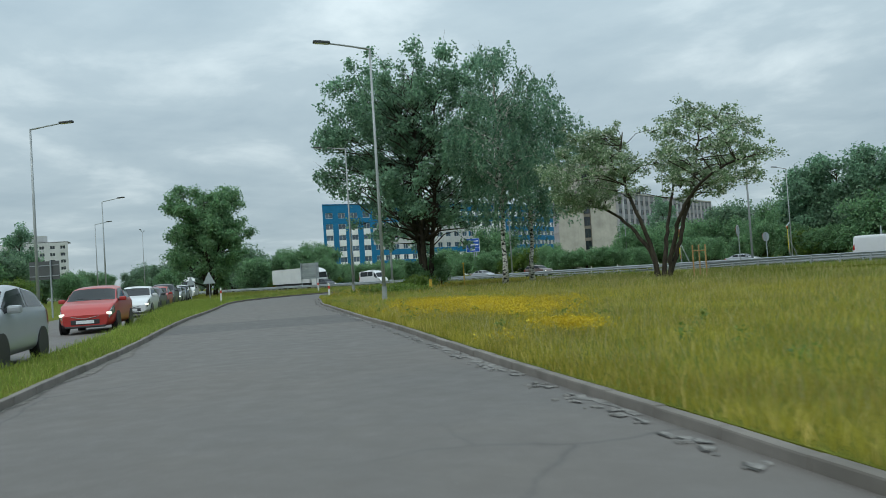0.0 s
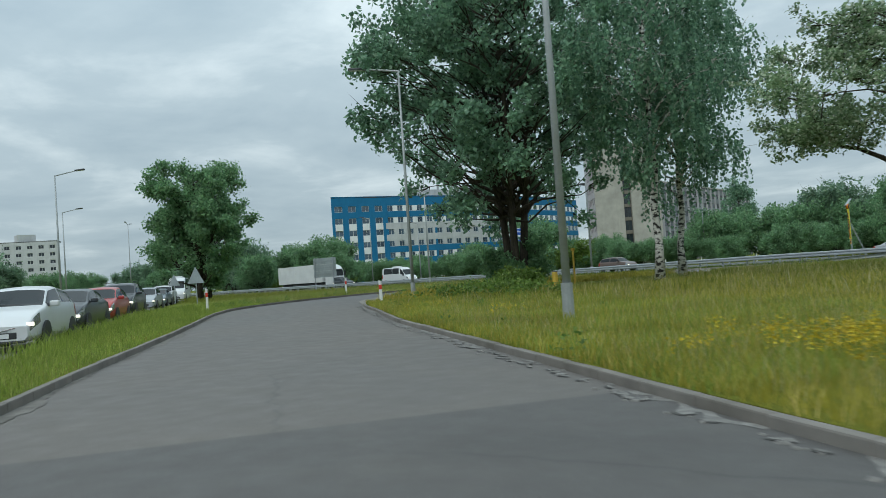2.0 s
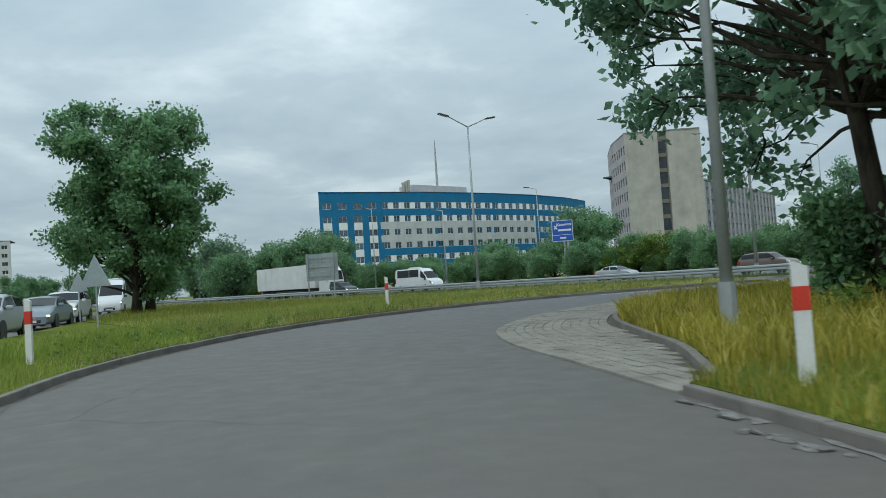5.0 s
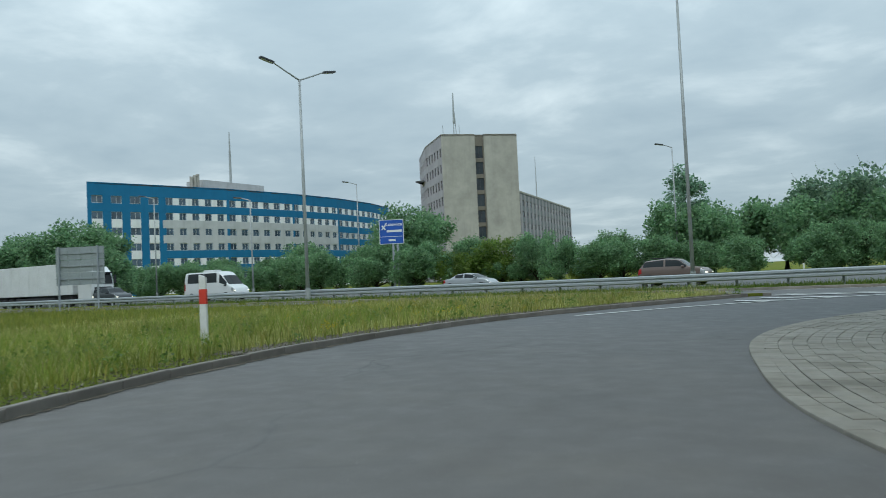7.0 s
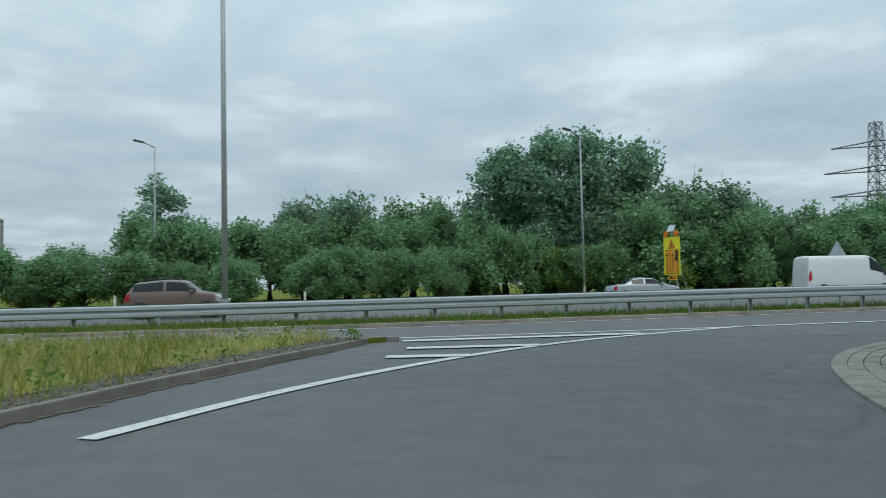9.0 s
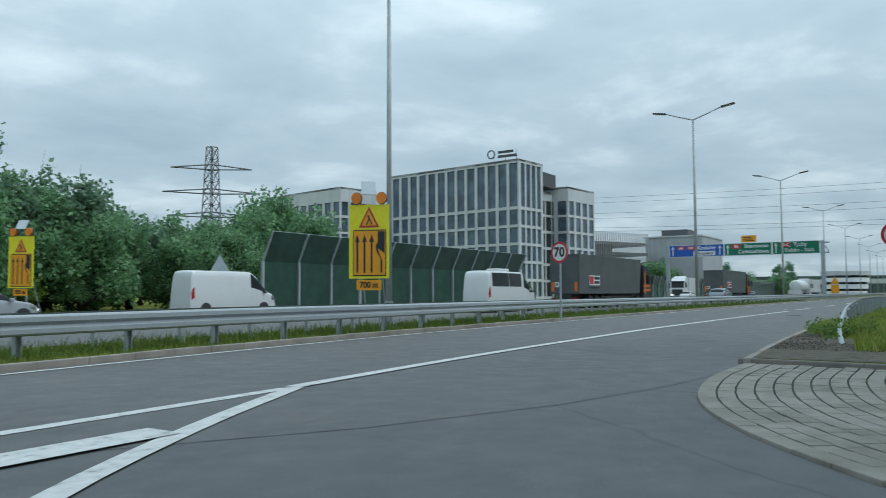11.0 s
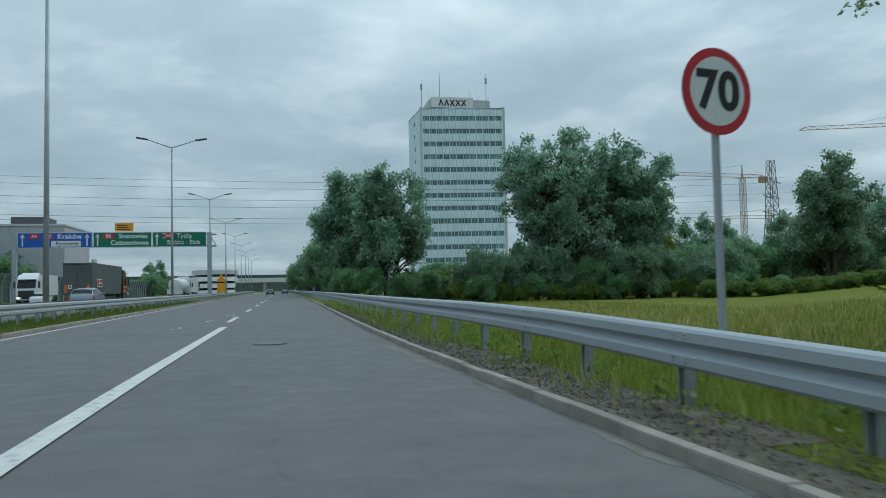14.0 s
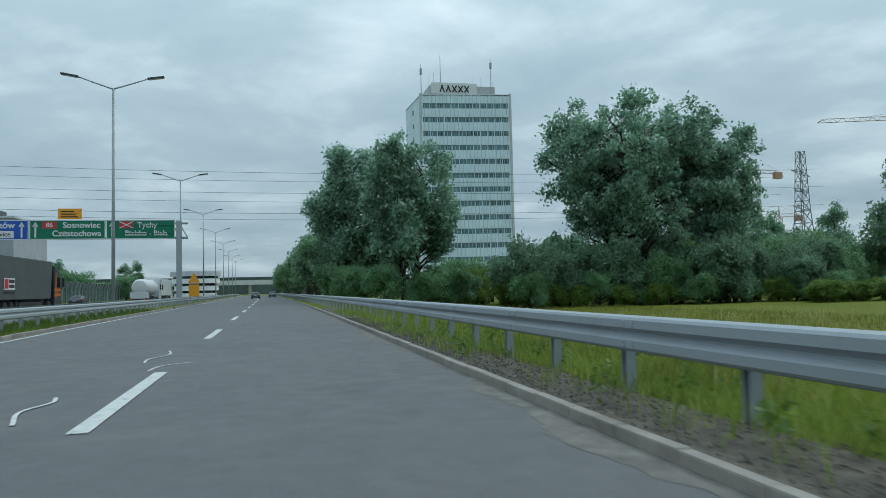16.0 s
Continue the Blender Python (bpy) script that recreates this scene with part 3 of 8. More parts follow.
painted("marking_nose", smooth_line([(-15.55, -11.1), (-14.35, -8.9), (-12.4, -6.2), (-10.3, -3.95), (-8.5, -2.45), (-6.3, -1.1), (-3.7, 0.22)], 0.6), 0.22, 0.014)
for x0, y0, x1, y1 in ((-12.7, -4.75, -11.3, -4.95), (-12.2, -3.1, -9.6, -3.3), (-12.1, -1.15, -6.6, -1.05)):
    painted("marking_hatch", [(x0, y0), (x1, y1)], 0.46, 0.022, label="white hatching on the nose")
# a darker repair across the slip road
patch = part("road_patch", strip(B(), [(28.2, -48.45), (33.6, -51.5)], [(25.0, -54.9), (29.9, -57.6)], 0.003), M_ASPHALT_DARK)
tagged(patch, "darker asphalt repair across the slip road", "road", kind="structure")

# ---------------------------------------------------------------- buildings


def wall_grid(us, zs, is_win, colour, place, deep=0.22):
    """A wall cut by lines us and zs; window cells become openings with reveals. Returns the wall meshes by colour and the window cells."""
    meshes, wins = {}, []

    def quad(key, pts):
        bm = meshes.setdefault(key, B())
        bm.faces.new([bm.verts.new(place(*p)) for p in pts])

    for i in range(len(us) - 1):
        for j in range(len(zs) - 1):
            u0, u1, z0, z1 = us[i], us[i + 1], zs[j], zs[j + 1]
            if is_win(i, j):
                key = colour(i, j)
                for a, b in (((u0, z0), (u1, z0)), ((u1, z0), (u1, z1)), ((u1, z1), (u0, z1)), ((u0, z1), (u0, z0))):
                    quad(key, ((a[0], a[1], 0), (b[0], b[1], 0), (b[0], b[1], -deep), (a[0], a[1], -deep)))
                wins.append((u0, u1, z0, z1))
            else:
                quad(colour(i, j), ((u0, z0, 0), (u1, z0, 0), (u1, z1, 0), (u0, z1, 0)))
    return meshes, wins


def islands(bm, name, material, house):
    """Each connected piece of a mesh as a part of its own."""
    left = set(bm.faces)
    while left:
        stack, mine = [left.pop()], []
        while stack:
            f = stack.pop()
            mine.append(f)
            for e in f.edges:
                for o in e.link_faces:
                    if o in left:
                        left.discard(o)
                        stack.append(o)
        nb, seen = B(), {}
        for f in mine:
            for v in f.verts:
                if v not in seen:
                    seen[v] = nb.verts.new(v.co)
            nb.faces.new([seen[v] for v in f.verts])
        part(name, nb, material, house)
    bm.free()


WINDOW_MESH = {}


def window_part(house, place_m, w, h, pane_mat, frame_mat, bars=1):
    """A window: frame with its panes, one level deeper."""
    key = (round(w, 2), round(h, 2), pane_mat.name, frame_mat.name, bars)
    if key not in WINDOW_MESH:
        f = B()
        t = 0.09
        ux = [0, t] + [w * (b + 1) / (bars + 1) + o for b in range(bars) for o in (-0.04, 0.04)] + [w - t, w]
        uz = [0, t, h - t, h]
        solid = lambda i, j: 0 <= i < len(ux) - 1 and 0 <= j < 3 and (i % 2 == 0 or j != 1)
        for i in range(len(ux) - 1):
            for j in range(3):
                if not solid(i, j):
                    continue
                x0, x1, z0, z1 = ux[i], ux[i + 1], uz[j], uz[j + 1]
                quads = [[(x0, -0.03, z0), (x1, -0.03, z0), (x1, -0.03, z1), (x0, -0.03, z1)], [(x0, 0.03, z1), (x1, 0.03, z1), (x1, 0.03, z0), (x0, 0.03, z0)]]
                for (di, dj), ((ax_, az_), (bx_, bz_)) in (((-1, 0), ((x0, z1), (x0, z0))), ((1, 0), ((x1, z0), (x1, z1))), ((0, -1), ((x0, z0), (x1, z0))), ((0, 1), ((x1, z1), (x0, z1)))):
                    if not solid(i + di, j + dj):
                        quads.append([(ax_, 0.03, az_), (bx_, 0.03, bz_), (bx_, -0.03, bz_), (ax_, -0.03, az_)])
                for q in quads:
                    f.faces.new([f.verts.new(p) for p in q])
        bmesh.ops.remove_doubles(f, verts=f.verts[:], dist=0.001)
        fo = part("window", f, frame_mat, house)
        po = part("pane", boxed(t * 0.5, -0.012, t * 0.5, w - t * 0.5, 0.012, h - t * 0.5), pane_mat, fo)
        WINDOW_MESH[key] = (fo.data, po.data)
    else:
        fd, pd = WINDOW_MESH[key]
        fo = new("window", fd)
        fo.parent = house
        po = new("pane", pd)
        po.parent = fo
    fo.matrix_local = place_m
    return fo


def face(house, p0, p1, z0, z1, cols, rows, colour, mats, pane, frame_mat, u_win, z_win, skip=None, bars=1, deep=0.22, margin=0.0):
    """One flat facade from p0 to p1 (seen from outside, left to right). u_win: share of a bay that is window; z_win: list of (sill, head)."""
    p0, p1 = Vector((*p0, 0)), Vector((*p1, 0))
    d = (p1 - p0)
    L = d.length
    d.normalize()
    nrm = Vector((d.y, -d.x, 0))

    def place(u, z, off):
        return p0 + d * u + Vector((0, 0, z)) + nrm * off

    us = [0.0]
    bay = (L - 2 * margin) / cols
    for c in range(cols):
        a = margin + bay * c + bay * (1 - u_win) / 2
        us += [a, a + bay * u_win]
    us.append(L)
    zs = [z0]
    for s, h in z_win:
        zs += [s, h]
    zs.append(z1)
    win = lambda i, j: i % 2 == 1 and j % 2 == 1 and not (skip and skip((i - 1) // 2, (j - 1) // 2))
    meshes, cells = wall_grid(us, zs, win, colour, place, deep)
    for key, bm in meshes.items():
        bmesh.ops.remove_doubles(bm, verts=bm.verts[:], dist=0.001)
        islands(bm, "wall" if key == next(iter(meshes)) else "facade_panel", mats[key], house)
    ang = math.degrees(math.atan2(d.y, d.x))
    for u0, u1, a, b in cells:
        q = place(u0, a, -deep * 0.8)
        window_part(house, pose(q.x, q.y, q.z, 0, 0, ang), u1 - u0, b - a, pane, frame_mat, bars)


def block_roof(house, pts, z, mat, over=0.0, thick=0.4):
    part("roof", poly(B(), pts, z, thick), mat, house)


# long blue and white office building, gently curved
bb = thing("office_building", pose(0, 0, 0), "long blue and white rendered office block with rows of windows", "building")
ARC = [(-183.6, 84.2), (-178.8, 103.0), (-174.6, 121.5), (-172.2, 146.0), (-172.4, 168.0), (-176.4, 192.0), (-183.0, 212.0)]
Z_BB = [(3.5 + 4.1 * k, 5.45 + 4.1 * k) for k in range(6)]
bays = (4, 5, 6, 6, 6, 5)
for s in range(6):
    def bb_colour(i, j, s=s):
        pier, spandrel, row = i % 2 == 0, j % 2 == 0, (j - 1) // 2
        if s == 0:
            if i % 2 == 1 and spandrel and 1 <= j // 2 <= 4:
                return "white"
            return "blue"
        if spandrel:
            return "grey" if j // 2 in (3, 4) and s in (1, 2, 3) else ("white" if j == 0 else "blue")
        if pier and i > 0:
            return "white" if row in (4, 5) else ("grey" if row in (2, 3) else "white")
        return "blue"
    face(bb, ARC[s], ARC[s + 1], 0, 29.3, bays[s], 6, bb_colour, {"blue": M_BLUEWALL, "white": M_WHITEWALL, "grey": M_GREYWALL}, M_PANE, M_WHITE,
         0.56 if s == 0 else 0.52, Z_BB)
back = [(p[0] - 12.6, p[1] + 8.4) for p in ARC]
for a, b, mt in ((back[0], ARC[0], M_WHITEWALL), (back[-1], back[0], M_BLUEWALL), (ARC[-1], back[-1], M_BLUEWALL)):
    part("wall", strip(B(), [(a[0], a[1], 29.3), (b[0], b[1], 29.3)], [(a[0], a[1], 0), (b[0], b[1], 0)]), mt, bb)
block_roof(bb, ARC + back[::-1], 29.2, M_ROOF)
part("penthouse", boxed(-187, 118, 29.2, -180, 142, 32.2), M_GREYWALL, bb)
pipes = B()
for dx in (0, 1.2, 2.2):
    tube(pipes, [(-179.5, 113.5 + dx, 29.2), (-179.5, 113.5 + dx, 32.6 + dx * 0.4)], 0.5)
part("roof_flue", pipes, M_RAWCONCRETE, bb)
part("antenna_mast", tube(B(), [(-186, 134, 29), (-186, 134, 42), (-186, 134, 49)], [0.45, 0.32, 0.12], 6), M_POLE, bb)

# raw concrete slab tower
tw = thing("tower_block", pose(0, 0, 0), "raw concrete tower block with a narrow stairwell window strip", "building")
T0, T1 = Vector((-94.8, 110.8, 0)), Vector((-82.3, 122.8, 0))
td = (T1 - T0).normalized()
tn = Vector((-td.y, td.x, 0))
TL = (T1 - T0).length
TD = 34.0


def tp(u, v):
    q = T0 + td * u + tn * v
    return (q.x, q.y)


for u0, u1 in ((0, 7.6), (9.7, TL)):
    f = B()
    strip(f, [(*tp(u0, 0), 32.4), (*tp(u1, 0), 32.4)], [(*tp(u0, 0), 0), (*tp(u1, 0), 0)])
    edge = u1 if u0 == 0 else u0
    strip(f, [(*tp(edge, 0), 32.4), (*tp(edge, 0.8), 32.4)], [(*tp(edge, 0), 0), (*tp(edge, 0.8), 0)])
    part("wall", f, M_RAWCONCRETE, tw)
face(tw, tp(7.6, 0.8), tp(9.7, 0.8), 0, 32.4, 1, 8, lambda i, j: "c", {"c": M_STAIRPANEL}, M_PANE_DARK, M_TRIM, 0.86, [(2.0 + 3.6 * k, 4.7 + 3.6 * k) for k in range(8)], bars=1)
# flank with windows, bending away
F0, F1, F2 = tp(-0.0, 0.0), tp(-0.6, 16.0), tp(1.2, TD)
for a, b, n in ((F1, F0, 6), (F2, F1, 7)):
    face(tw, a, b, 0, 32.4, n, 8, lambda i, j: "p", {"p": M_PINKPANEL}, M_PANE_DARK, M_TRIM, 0.5, [(2.3 + 3.6 * k, 4.3 + 3.6 * k) for k in range(8)])
part("wall", strip(B(), [(*tp(TL, 0), 32.4), (*tp(TL, TD), 32.4)], [(*tp(TL, 0), 0), (*tp(TL, TD), 0)]), M_RAWCONCRETE, tw)
part("wall", strip(B(), [(*tp(TL, TD), 32.4), (*tp(1.2, TD), 32.4)], [(*tp(TL, TD), 0), (*tp(1.2, TD), 0)]), M_RAWCONCRETE, tw)
block_roof(tw, [tp(0, 0), tp(7.6, 0), tp(7.6, 0.8), tp(9.7, 0.8), tp(9.7, 0), tp(TL, 0), tp(TL, TD), tp(1.2, TD), tp(-0.6, 16)], 32.45, M_RAWCONCRETE, thick=0.5)
mast = B()
ax, ay = tp(4.5, 6)
for dx, dy in ((0.35, 0.35), (-0.35, 0.35), (0, -0.4)):
    tube(mast, [(ax + dx, ay + dy, 32.4), (ax + dx * 0.4, ay + dy * 0.4, 38.5)], [0.09, 0.06], 5)
tube(mast, [(ax, ay, 36), (ax, ay, 43.0)], [0.3, 0.12], 6)
part("antenna_mast", mast, M_POLE, tw)
wh = B()
for u in (1.6, 5.4):
    tube(wh, [(*tp(u, 5), 32.4), (*tp(u, 5), 35.5)], 0.06, 5)
part("whip_antenna", wh, M_POLE, tw)

bs = thing("panel_block", pose(0, 0, 0), "long old panel-built block with rows of dark windows", "building")
BS0, BS1 = (-97.5, 128.0), (-121.0, 246.6)
face(bs, BS0, BS1, 0, 25.0, 26, 7, lambda i, j: "d" if i % 2 and j % 2 == 0 else "p", {"p": M_PINKPANEL, "d": M_SPANDREL}, M_PANE_DARK, M_TRIM, 0.58, [(1.2 + 3.35 * k, 2.9 + 3.35 * k) for k in range(7)])
part("wall", strip(B(), [(BS1[0], BS1[1], 25), (BS1[0] - 14, BS1[1] - 3, 25)], [(BS1[0], BS1[1], 0), (BS1[0] - 14, BS1[1] - 3, 0)]), M_PINKPANEL, bs)
block_roof(bs, [BS0, BS1, (BS1[0] - 14, BS1[1] - 3), (BS0[0] - 14, BS0[1] - 3)], 25.02, M_ROOF)
part("parapet", strip(B(), [(BS0[0], BS0[1], 25.5), (BS1[0], BS1[1], 25.5)], [(BS0[0], BS0[1], 24.9), (BS1[0], BS1[1], 24.9)]), M_RAWCONCRETE, bs)
part("antenna_mast", tube(B(), [(-109, 190, 24.9), (-109, 190, 38)], [0.2, 0.06], 5), M_POLE, bs)

# white office with tall window strips
of = thing("glass_office", pose(0, 0, 0), "white stone-clad office building with tall narrow windows", "building")
OA, OB_, OC = (123.5, 95.8), (119.5, 61.8), (128.4, 61.0)
OZ = [(0.6 + 3.5 * k, 3.55 + 3.5 * k) for k in range(5)] + [(18.15, 26.7)]
one = lambda i, j: "w"
face(of, OA, OB_, 0, 27.5, 13, 6, one, {"w": M_OFFICE}, M_PANE, M_TRIM, 0.74, OZ, bars=0, deep=0.35)
face(of, OB_, OC, 0, 27.5, 4, 6, one, {"w": M_OFFICE}, M_PANE, M_TRIM, 0.74, OZ, bars=0, deep=0.35, margin=0.5)
for a, b in ((OC, (133, 96)), ((133, 96), OA)):
    part("wall", strip(B(), [(*a, 27.5), (*b, 27.5)], [(*a, 0), (*b, 0)]), M_OFFICE, of)
block_roof(of, [OA, OB_, OC, (133, 96)], 27.4, M_ROOF)
# roof sign: a ring and plain bars
sg = B()
for k in range(14):
    a0, a1 = 2 * math.pi * k / 14, 2 * math.pi * (k + 1) / 14
    tube(sg, [(120.0, 68.2 + 0.8 * math.cos(a0), 28.9 + 0.8 * math.sin(a0)), (120.0, 68.2 + 0.8 * math.cos(a1), 28.9 + 0.8 * math.sin(a1))], 0.14, 5)
for k, (ya, yb) in enumerate(((66.6, 63.2), (66.6, 62.4))):
    box(sg, 119.9, yb, 28.9 - 0.85 * k, 120.05, ya, 29.4 - 0.85 * k)
for y in (67.5, 65, 62.6):
    tube(sg, [(120.1, y, 27.3), (120.1, y, 29.4)], 0.05, 4)
part("roof_sign", sg, M_ROOF, of, "dark letters sign drawn as plain bars")
part("penthouse", boxed(129, 64, 24, 141, 90, 27.0), M_ROOF, of)
ow = thing("office_wing", pose(0, 0, 0), "lower white office wing with grid windows", "building")
W0, W1, W2 = (141.6, 61.4), (153.6, 60.3), (142.6, 80.0)
OZ2 = [(0.6 + 3.55 * k, 3.6 + 3.55 * k) for k in range(6)]
face(ow, W2, W0, 0, 24.5, 6, 6, one, {"w": M_OFFICE}, M_PANE, M_TRIM, 0.70, OZ2, bars=0, deep=0.3)
face(ow, W0, W1, 0, 24.5, 4, 6, one, {"w": M_OFFICE}, M_PANE, M_TRIM, 0.70, OZ2, bars=0, deep=0.3)
part("wall", strip(B(), [(*W1, 24.5), (156, 80, 24.5), (*W2, 24.5)], [(*W1, 0), (156, 80, 0), (*W2, 0)]), M_OFFICE, ow)
block_roof(ow, [W2, W0, W1, (156, 80)], 24.4, M_ROOF)
face(ow, (133.2, 84), (133.2, 66), 0, 23.2, 6, 6, one, {"w": M_OFFICE}, M_PANE_DARK, M_TRIM, 0.8, OZ2, bars=1, deep=0.3)
face(ow, (133.2, 66), (141.5, 65.2), 0, 23.2, 3, 6, one, {"w": M_OFFICE}, M_PANE_DARK, M_TRIM, 0.86, OZ2, bars=1, deep=0.3)
block_roof(ow, [(133.2, 84), (133.2, 66), (141.5, 65.2), (141.5, 84)], 23.3, M_ROOF)
ol = thing("office_annex", pose(0, 0, 0), "white office annex behind the trees", "building")
face(ol, (116.5, 122), (113.4, 102), 0, 24.5, 7, 6, one, {"w": M_OFFICE}, M_PANE, M_TRIM, 0.72, OZ2, bars=0, deep=0.3)
face(ol, (113.4, 102), (124, 100.5), 0, 24.5, 4, 6, one, {"w": M_OFFICE}, M_PANE, M_TRIM, 0.72, OZ2, bars=0, deep=0.3)
block_roof(ol, [(116.5, 122), (113.4, 102), (124, 100.5), (127, 120)], 24.5, M_ROOF)

gp = thing("parking_garage", pose(0, 0, 0), "open multi-storey car park with vertical slats", "building")
GA, GB = Vector((158.5, 68.5, 0)), Vector((184.0, 58.3, 0))
gd = (GB - GA).normalized()
gl = (GB - GA).length
gn = Vector((gd.y, -gd.x, 0))
for k in range(6):
    z = 2.6 * k + 0.4
    f = B()
    a, b = GA, GB
    strip(f, [(a.x, a.y, z + 0.75), (b.x, b.y, z + 0.75)], [(a.x, a.y, z), (b.x, b.y, z)])
    strip(f, [(a.x - gn.x * 12, a.y - gn.y * 12, z), (b.x - gn.x * 12, b.y - gn.y * 12, z)], [(a.x, a.y, z), (b.x, b.y, z)])
    part("deck", f, M_GARAGE, gp)
rear = GA - gn * 12
rear_b = GB - gn * 12
part("wall", strip(B(), [(rear.x, rear.y, 15), (rear_b.x, rear_b.y, 15)], [(rear.x, rear.y, 0), (rear_b.x, rear_b.y, 0)]), M_ROOF, gp)
slat = None
for k in range(36):
    q = GA + gd * (gl * k / 35) + gn * 0.25
    m = pose(q.x, q.y, 2.6, 0, 0, math.degrees(math.atan2(gd.y, gd.x)))
    if slat is None:
        slat = part("slat", boxed(-0.09, -0.12, 0, 0.09, 0.12, 13.9), M_GREYBOX, gp)
        slat.matrix_local = m
    else:
        again("slat", slat, gp, m)
hall = thing("grey_hall", pose(0, 0, 0), "plain light grey clad hall", "building")
part("wall", boxed(189, 45.5, 0, 210, 60.5, 15.8), M_GREYBOX, hall)
part("roof", boxed(188.8, 45.3, 15.8, 210.2, 60.7, 16.2), M_GREYWALL, hall)
part("rooftop_unit", boxed(192, 50, 16.2, 200, 57, 18.0, 0.2), M_ROOF, hall)

# white high-rise with window bands
mx = thing("high_rise", pose(0, 0, 0), "white panelled high-rise with grey-green window bands", "building")
X0, X1, XB = (280.8, -48.5), (277.4, -78.3), (303.0, -47.6)
X_TOP, n_floor = 65.4, 14
fl = 4.63
XZ = [(X_TOP - 3.0 - fl * k - 1.75, X_TOP - 3.0 - fl * k) for k in range(n_floor - 1)][::-1]
face(mx, X0, X1, 0, X_TOP, 12, 13, one, {"w": M_TOWERPANEL}, M_PANE_TOWER, M_TEALFRAME, 0.93, XZ, bars=2, deep=0.3, margin=0.7)
face(mx, XB, X0, 0, X_TOP, 1, 7, one, {"w": M_TOWERPANEL}, M_PANE_DARK, M_TRIM, 0.08, XZ, bars=0, deep=0.3)
XR = (XB[0] - 3.4, XB[1] - 29.8)
for k in range(1, 24):
    u = k / 24
    part("panel_joint", boxed(-0.05, -0.07, 0, 0.05, 0.07, X_TOP), M_TOWERJOINT, mx).matrix_local = pose(X0[0] + (X1[0] - X0[0]) * u, X0[1] + (X1[1] - X0[1]) * u, 0, 0, 0, -6.5)
part("wall", strip(B(), [(*X1, X_TOP), (*XR, X_TOP), (*XB, X_TOP)], [(*X1, 0), (*XR, 0), (*XB, 0)]), M_TOWERPANEL, mx)
block_roof(mx, [X0, X1, XR, XB], X_TOP - 0.2, M_ROOF)
for a, b in ((X0, X1),):
    for q in (a, b):
        part("corner_strip", boxed(q[0] - 0.35, q[1] - 0.35, 0, q[0] + 0.35, q[1] + 0.35, X_TOP + 0.2), M_GREYWALL, mx)
part("roof_cabin", boxed(282, -74.5, X_TOP, 294, -52, X_TOP + 3.6), M_GREYWALL, mx)
part("sign_board", boxed(281.0, -68, X_TOP + 0.4, 281.5, -52.4, X_TOP + 4.2), M_SIGNWHITE, mx, "white rooftop advertising board")
lg = B()
for k in range(5):
    y = -56.0 - 2.1 * k
    for s in (-1, 1):
        tube(lg, [(280.9, y + 0.75 * s, X_TOP + 1.1), (280.9, y - 0.75 * s * (0.2 if k < 2 else 1), X_TOP + 3.3)], 0.2, 4)
part("sign_marks", lg, M_BLACK, mx, "bold dark marks of an unnamed sign")
for (x, y, h, r) in ((281, -48.9, 10.0, 0.16), (285, -56.4, 14.6, 0.2), (283, -52.0, 7.0, 0.08), (283, -53.6, 8.5, 0.08), (281, -72.9, 13.0, 0.16), (284, -67.5, 8.0, 0.1), (283, -70.0, 7.0, 0.1), (284, -74.5, 6.0, 0.08)):
    an_ = B()
    tube(an_, [(x, y, X_TOP), (x, y, X_TOP + h)], [r, r * 0.4], 5)
    if h in (10.0, 13.0):
        box(an_, x - 0.3, y - 0.35, X_TOP + h - 3.4, x + 0.3, y + 0.35, X_TOP + h - 1.4)
    part("antenna", an_, M_POLE, mx)
lowh = thing("low_house", pose(0, 0, 0), "ochre low building beside the high-rise", "building")
part("wall", boxed(300, -92, 0, 320, -80, 12), facade("ochre_wall", 0.42, (1.0, 0.85, 0.55)), lowh)
part("roof", boxed(299.6, -92.4, 12, 320.4, -79.6, 12.5), M_ROOF, lowh)
pav = thing("glass_pavilion", pose(0, 0, 0), "white rounded pavilion with stepped decks far down the road", "building")
for k in range(4):
    r = 7.5 + 0.5 * k
    part("deck", tube(B(), [(330, 27, 2.6 * k - 0.1), (330, 27, 1.6 + 2.6 * k)], r, 20), M_WHITEWALL if k < 3 else M_GREYWALL, pav)
    if k < 3:
        part("window_band", tube(B(), [(330, 27, 1.6 + 2.6 * k), (330, 27, 2.55 + 2.6 * k)], r - 0.6, 20), M_PANE_DARK, pav)
blk = thing("flat_block", pose(0, 0, 0), "distant grey block of flats", "building")
face(blk, (-330, 14), (-322, 34), 0, 27, 5, 8, one, {"w": M_GREYWALL}, M_PANE_DARK, M_WHITE, 0.5, [(1.2 + 3.2 * k, 2.8 + 3.2 * k) for k in range(8)])
face(blk, (-340, 10), (-330, 14), 0, 27, 2, 8, one, {"w": M_GREYWALL}, M_PANE_DARK, M_WHITE, 0.4, [(1.2 + 3.2 * k, 2.8 + 3.2 * k) for k in range(8)])
block_roof(blk, [(-330, 14), (-322, 34), (-332, 38), (-340, 10)], 27, M_ROOF)
part("stair_head", boxed(-334, 20, 27, -328, 27, 30), M_GREYWALL, blk)

